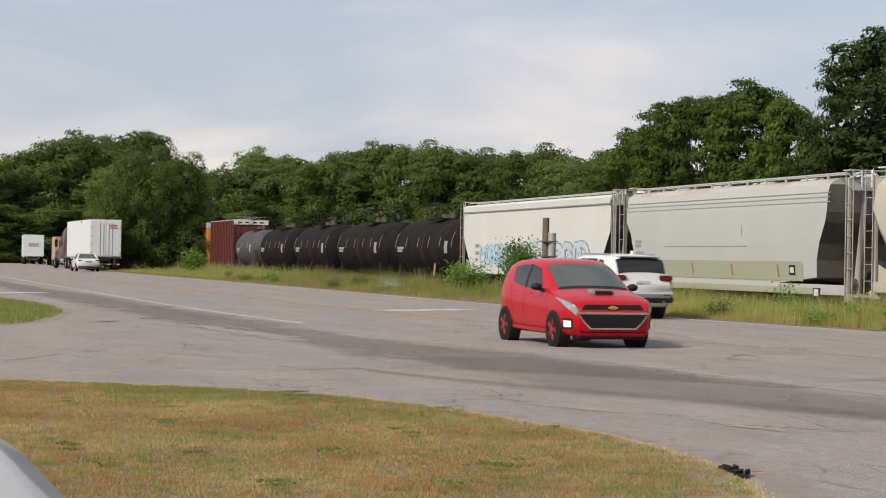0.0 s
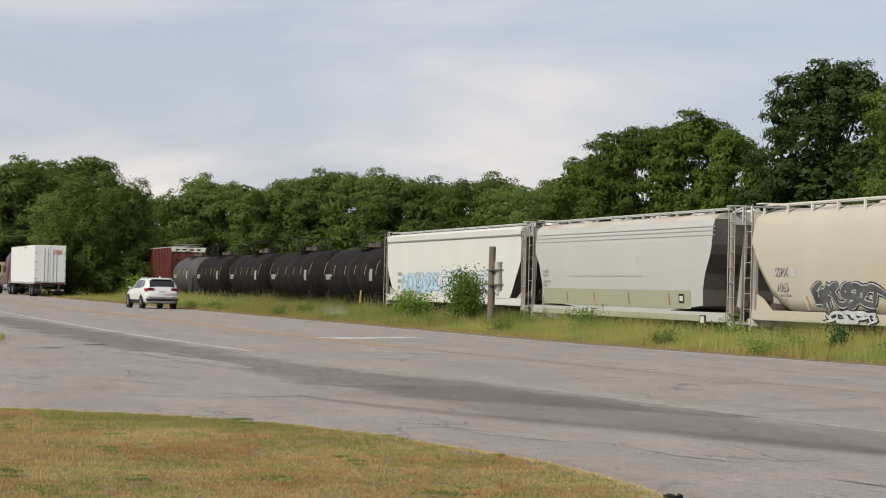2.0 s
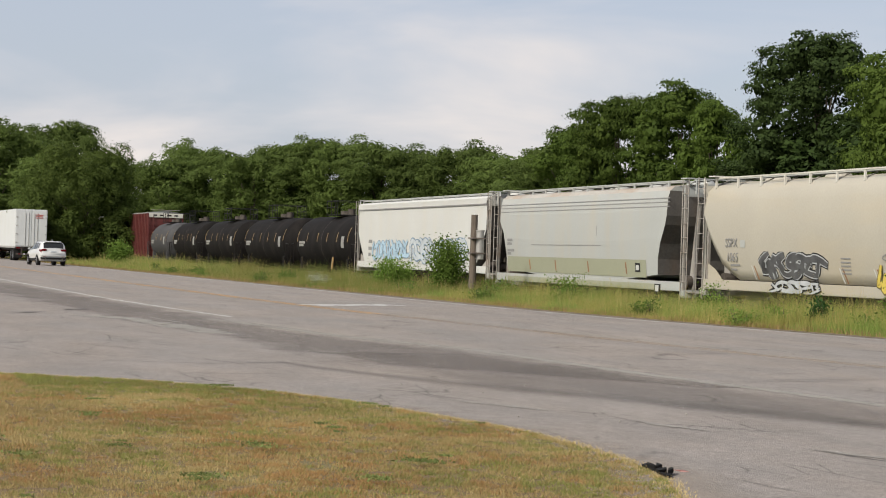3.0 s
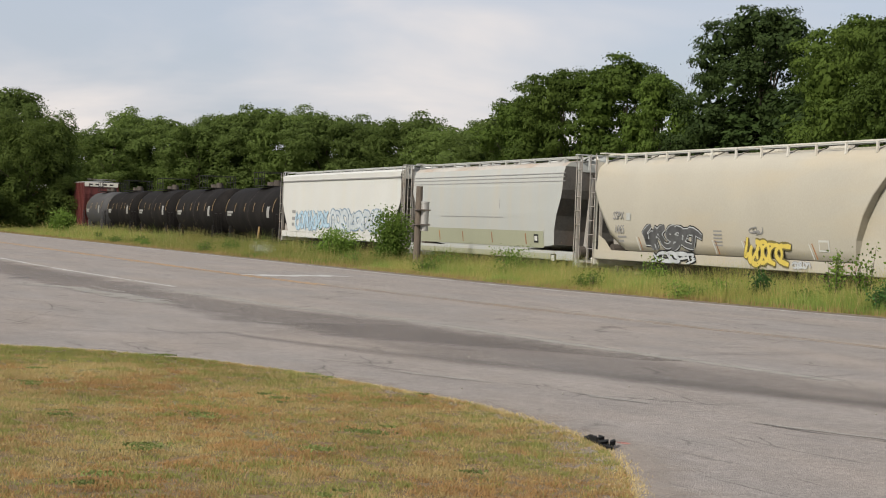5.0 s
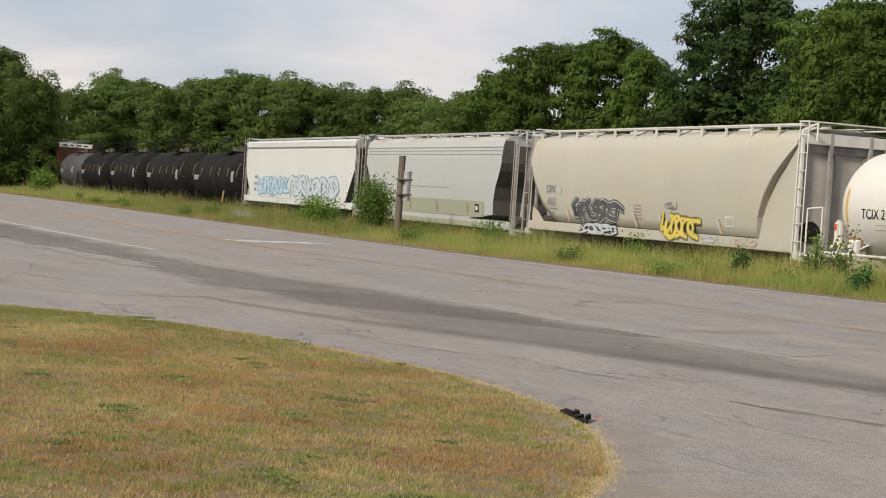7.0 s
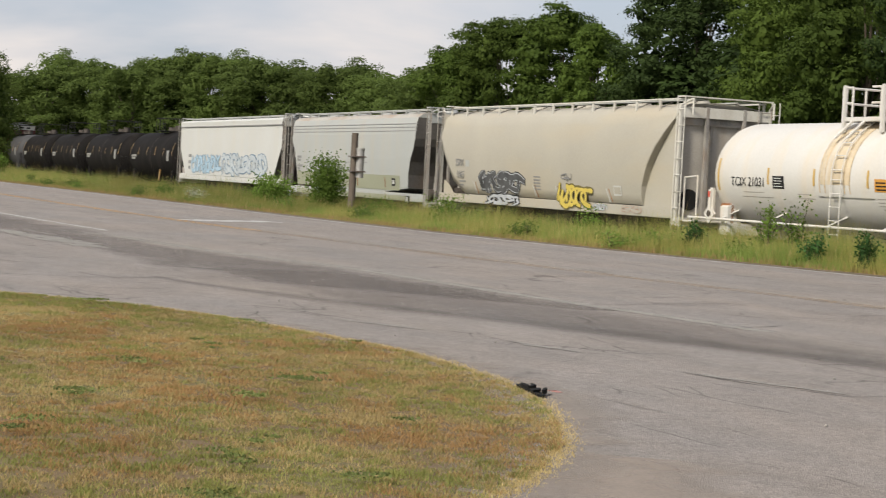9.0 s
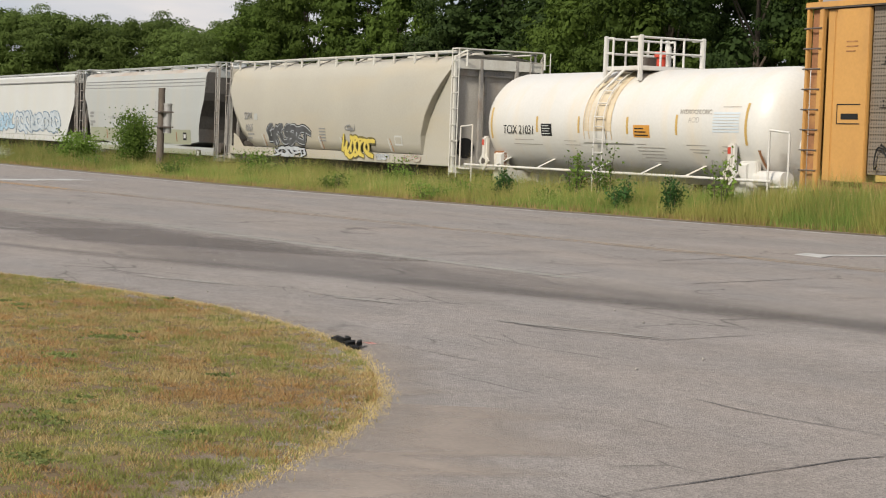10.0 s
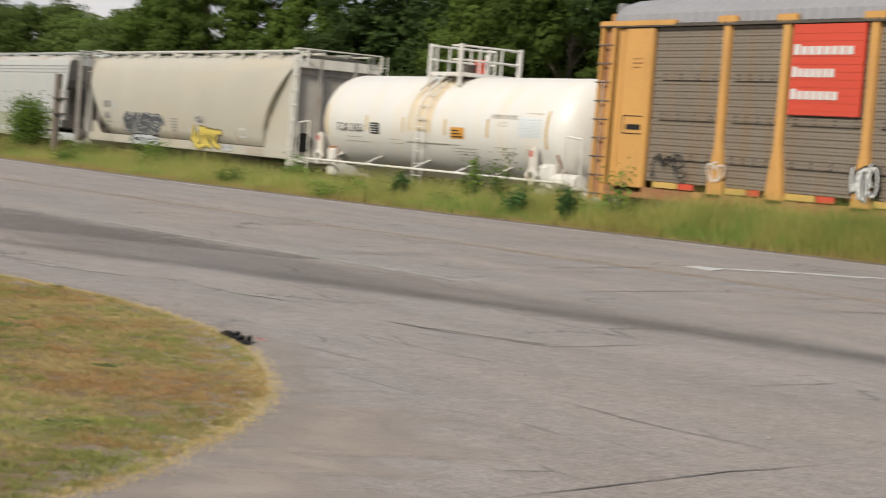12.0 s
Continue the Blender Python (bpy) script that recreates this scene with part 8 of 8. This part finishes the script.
def build_truck(x, y, turn):
    ob = thing("semi_trailer", "white box semi-trailer with maroon tractor stopped at the roadside", "truck")
    part("trailer_box", boxes((0.0, 16.0, -1.3, 1.3, 1.15, 4.3), bevel=0.03), M_TRAILER, ob)
    for s in (-1, 1):
        part("rear_door", boxes((-0.05, 0.0, min(s * 0.02, s * 1.25), max(s * 0.02, s * 1.25), 1.25, 4.22), bevel=0.01), M_TRAILER, ob, "white trailer door")
        for k in (0.22, 0.5):
            part("lock_rod", rod(bmesh.new(), (-0.07, s * k, 1.2), (-0.07, s * k, 4.0), 0.02, seg=6), M_GALV, ob)
        for z in (1.5, 2.2, 2.9, 3.6):
            part("hinge", boxes((-0.08, -0.04, s * 1.2 - 0.08, s * 1.2 + 0.08, z, z + 0.07)), M_GALV, ob)
        part("taillight", boxes((-0.08, 0.0, s * 1.05 - 0.15, s * 1.05 + 0.15, 1.02, 1.12)), M_TAIL, ob)
        part("mudflap", boxes((0.5, 0.52, s * 0.95 - 0.3, s * 0.95 + 0.3, 0.25, 1.0)), M_BLACK, ob)
        part("side_rail", boxes((0.0, 16.0, s * 1.3 - 0.02, s * 1.3 + 0.02, 1.05, 1.2)), M_GALV, ob)
    part("sign_patch", boxes((-0.075, -0.05, -0.95, -0.3, 3.82, 3.88), (-0.075, -0.05, -0.9, -0.35, 3.7, 3.75), (-0.075, -0.05, -0.95, -0.3, 3.58, 3.63)), M_RED_SIGN, ob, "red lettering bars")
    part("bumper_bar", boxes((-0.06, 0.05, -1.2, 1.2, 0.5, 0.62), (-0.03, 0.03, -0.8, -0.7, 0.6, 1.1), (-0.03, 0.03, 0.7, 0.8, 0.6, 1.1)), M_DARKSTEEL, ob)
    for k in range(6):
        part("bumper_stripe", boxes((-0.075, -0.06, -1.15 + k * 0.4, -0.98 + k * 0.4, 0.52, 0.6)), M_TAIL if k % 2 else M_HOP_WHITE, ob)
    part("frame", boxes((0.3, 15.5, -0.5, 0.5, 0.85, 1.14)), M_DARKSTEEL, ob)
    # the tractor stands turned against the trailer
    swing = pose(15.4, 0, 0) @ pose(0, 0, 0, 0, 0, 7) @ pose(-15.4, 0, 0)
    for wx in (1.3, 2.6, 15.2, 16.4, 20.9):
        for s in (-1, 1):
            wh = wheel(ob, wx, s * 1.05, 0.5, 0.45 if wx < 20 else 0.3, M_ALLOY)
            if wx > 15:
                wh.matrix_basis = swing @ wh.matrix_basis
    st = [(16.9, 0.9, 2.6, 3.85, 1.2, 1.25, 1.0), (17.4, 0.7, 2.7, 4.05, 1.2, 1.25, 1.0), (18.6, 0.6, 2.6, 3.75, 1.2, 1.25, 0.95), (19.3, 0.6, 1.9, 2.9, 1.15, 1.2, 0.85), (19.7, 0.6, 1.6, 1.95, 1.1, 1.15, 0.8), (21.2, 0.5, 1.5, 1.75, 1.05, 1.1, 0.75), (21.7, 0.5, 1.2, 1.5, 0.95, 1.0, 0.7)]
    tractor = [part("cab", loft([car_ring(*s) for s in st]), M_MAROON, ob, "maroon tractor cab", smooth=True)]
    for s in (-1, 1):
        tractor.append(part("mirror", boxes((19.3, 19.45, s * 1.45 - 0.12, s * 1.45 + 0.12, 2.0, 2.7), bevel=0.03), M_BLACK, ob))
        tractor.append(part("cab_window", boxes((18.5, 19.2, s * 1.22 - 0.03, s * 1.22 + 0.03, 2.0, 2.6), bevel=0.02), M_GLASS, ob))
        tractor.append(part("fuel_tank", rod(bmesh.new(), (17.3, s * 0.95, 0.75), (18.7, s * 0.95, 0.75), 0.3, seg=18), M_CHROME, ob))
        tractor.append(part("side_fairing", slab([(16.3, s * 1.2, 1.0), (16.95, s * 1.2, 1.0), (16.95, s * 1.05, 3.8), (16.5, s * 1.05, 3.7)], 0.04), M_MAROON, ob))
    for p in tractor:
        p.matrix_basis = swing @ p.matrix_basis
    ob.matrix_basis = pose(x, y, 0, 0, 0, turn)
    return ob


def build_far_trucks():
    ob = thing("box_trailer", "tan box trailer parked beyond the semi-trailer", "truck")
    part("box", boxes((0, 9, -1.25, 1.25, 0.7, 3.15), bevel=0.03), M_CARDBOARD, ob)
    part("frame", boxes((0.2, 9, -0.5, 0.5, 0.6, 1.0)), M_DARKSTEEL, ob)
    for wx in (1.2, 2.4, 8.0):
        for s in (-1, 1):
            wheel(ob, wx, s * 1.0, 0.5, 0.4, M_ALLOY)
    ob.matrix_basis = pose(-197, 16.7, 0, 0, 0, 178)
    ob = thing("box_truck", "white box truck parked far down the road", "truck")
    part("box", boxes((0, 6.5, -1.25, 1.25, 0.95, 3.6), bevel=0.04), M_TRAILER, ob)
    part("frame", boxes((0.2, 8, -0.5, 0.5, 0.55, 0.95)), M_DARKSTEEL, ob)
    part("cab", boxes((6.7, 8.6, -1.1, 1.1, 0.6, 2.5), bevel=0.15), M_TRAILER, ob)
    part("emblem", boxes((-0.03, 0.0, -0.6, 0.6, 2.2, 2.6)), M_GALV, ob, "pale blue-grey emblem bar")
    for wx in (1.5, 7.6):
        for s in (-1, 1):
            wheel(ob, wx, s * 1.0, 0.45, 0.35, M_ALLOY)
    ob.matrix_basis = pose(-231, 15.5, 0, 0, 0, 178)


RED_CAR, SUV, SEDAN = build_red_car(), build_suv(), build_sedan()
PARKED = build_sedan("parked_car", "silver-grey sedan parked at the lawn edge", M_SILVER, False)
PARKED.matrix_basis = pose(-8.1, -1.28, 0.0, 0, 0, 12)
build_truck(-157.5, 16.5, 182)
build_far_trucks()

# ---- what moves ----
def road_turn(x):
    return math.degrees(math.atan2(centre(x + 2) - centre(x - 2), 4))


def glide(table, times_at):
    """Places between keyed ones, by even steps."""
    return [(t, np.interp(t, [r[0] for r in table], [r[1] for r in table])) for t in times_at]


def motions():
    marks = [i * 1.0 for i in range(13)]
    for ob, x in TRAIN:
        walk(ob, [(t, pose(x - SPEED * (t - 6), TRACK_Y, RAIL_Z)) for t in marks])
    turns = [i * 0.3 for i in range(41)]
    for w, x in WHEELS:
        walk(w, [(t, pose(x, 0, 0.42, 0, -math.degrees(SPEED * t / 0.42), 0)) for t in turns])
    # red hatchback, coming closer; places of its rear end
    rows = [(0.0, -32.3), (0.2, -28.9), (0.5, -23.8), (1.0, -15.6), (2.0, 0.4), (4.0, 32), (7, 78), (12.0, 150)]
    side = [(-40, 11.0), (-29, 11.3), (-23, 11.7), (-14, 12.4), (0, 13.2), (20, 13.6), (200, 13.6)]
    steps = [0, 0.2, 0.5, 0.75, 1, 1.5, 2, 3, 4, 5.5, 7, 9.5, 12]
    walk(RED_CAR, [(t, pose(x, lerp_table(side, x + 1.2), 0, 0, 0, 1.5)) for t, x in glide(rows, steps)])
    rows = [(0.0, -43.75), (0.2, -49.2), (0.5, -56.3), (1.0, -70.1), (1.5, -84.4), (2.0, -98.6), (2.5, -112.5), (3.0, -127), (3.5, -139), (4.5, -158), (6, -180), (8, -196), (12, -204)]
    side = [(0, 5.4), (1.0, 5.5), (2.4, 5.5), (3.0, 4.95), (3.5, 4.8), (4.2, 3.2), (6, 2.6), (12, 2.4)]
    walk(SUV, [(t, pose(x, centre(x) + np.interp(t, [s[0] for s in side], [s[1] for s in side]), 0, 0, 0, 180 + road_turn(x) + np.interp(t, [0, 0.8, 2.2, 4, 6], [0, 1, 4, 4, 0]))) for t, x in glide(rows, [0, 0.2, 0.5, 0.75, 1, 1.5, 2, 2.5, 3, 3.5, 4, 4.5, 5, 6, 7, 8, 10, 12])])
    rows = [(0.0, -149.0), (0.5, -163), (1.5, -188), (3, -208), (6, -222), (12, -224)]
    lane = [(0, 14.3), (0.5, 13.3), (1.5, 11.6), (3, 11.2), (12, 11.2)]
    walk(SEDAN, [(t, pose(x, np.interp(t, [s[0] for s in lane], [s[1] for s in lane]), 0, 0, 0, 181 + road_turn(x))) for t, x in glide(rows, [0, 0.25, 0.5, 1, 1.5, 2, 3, 4, 5, 6, 8, 10, 12])])


motions()
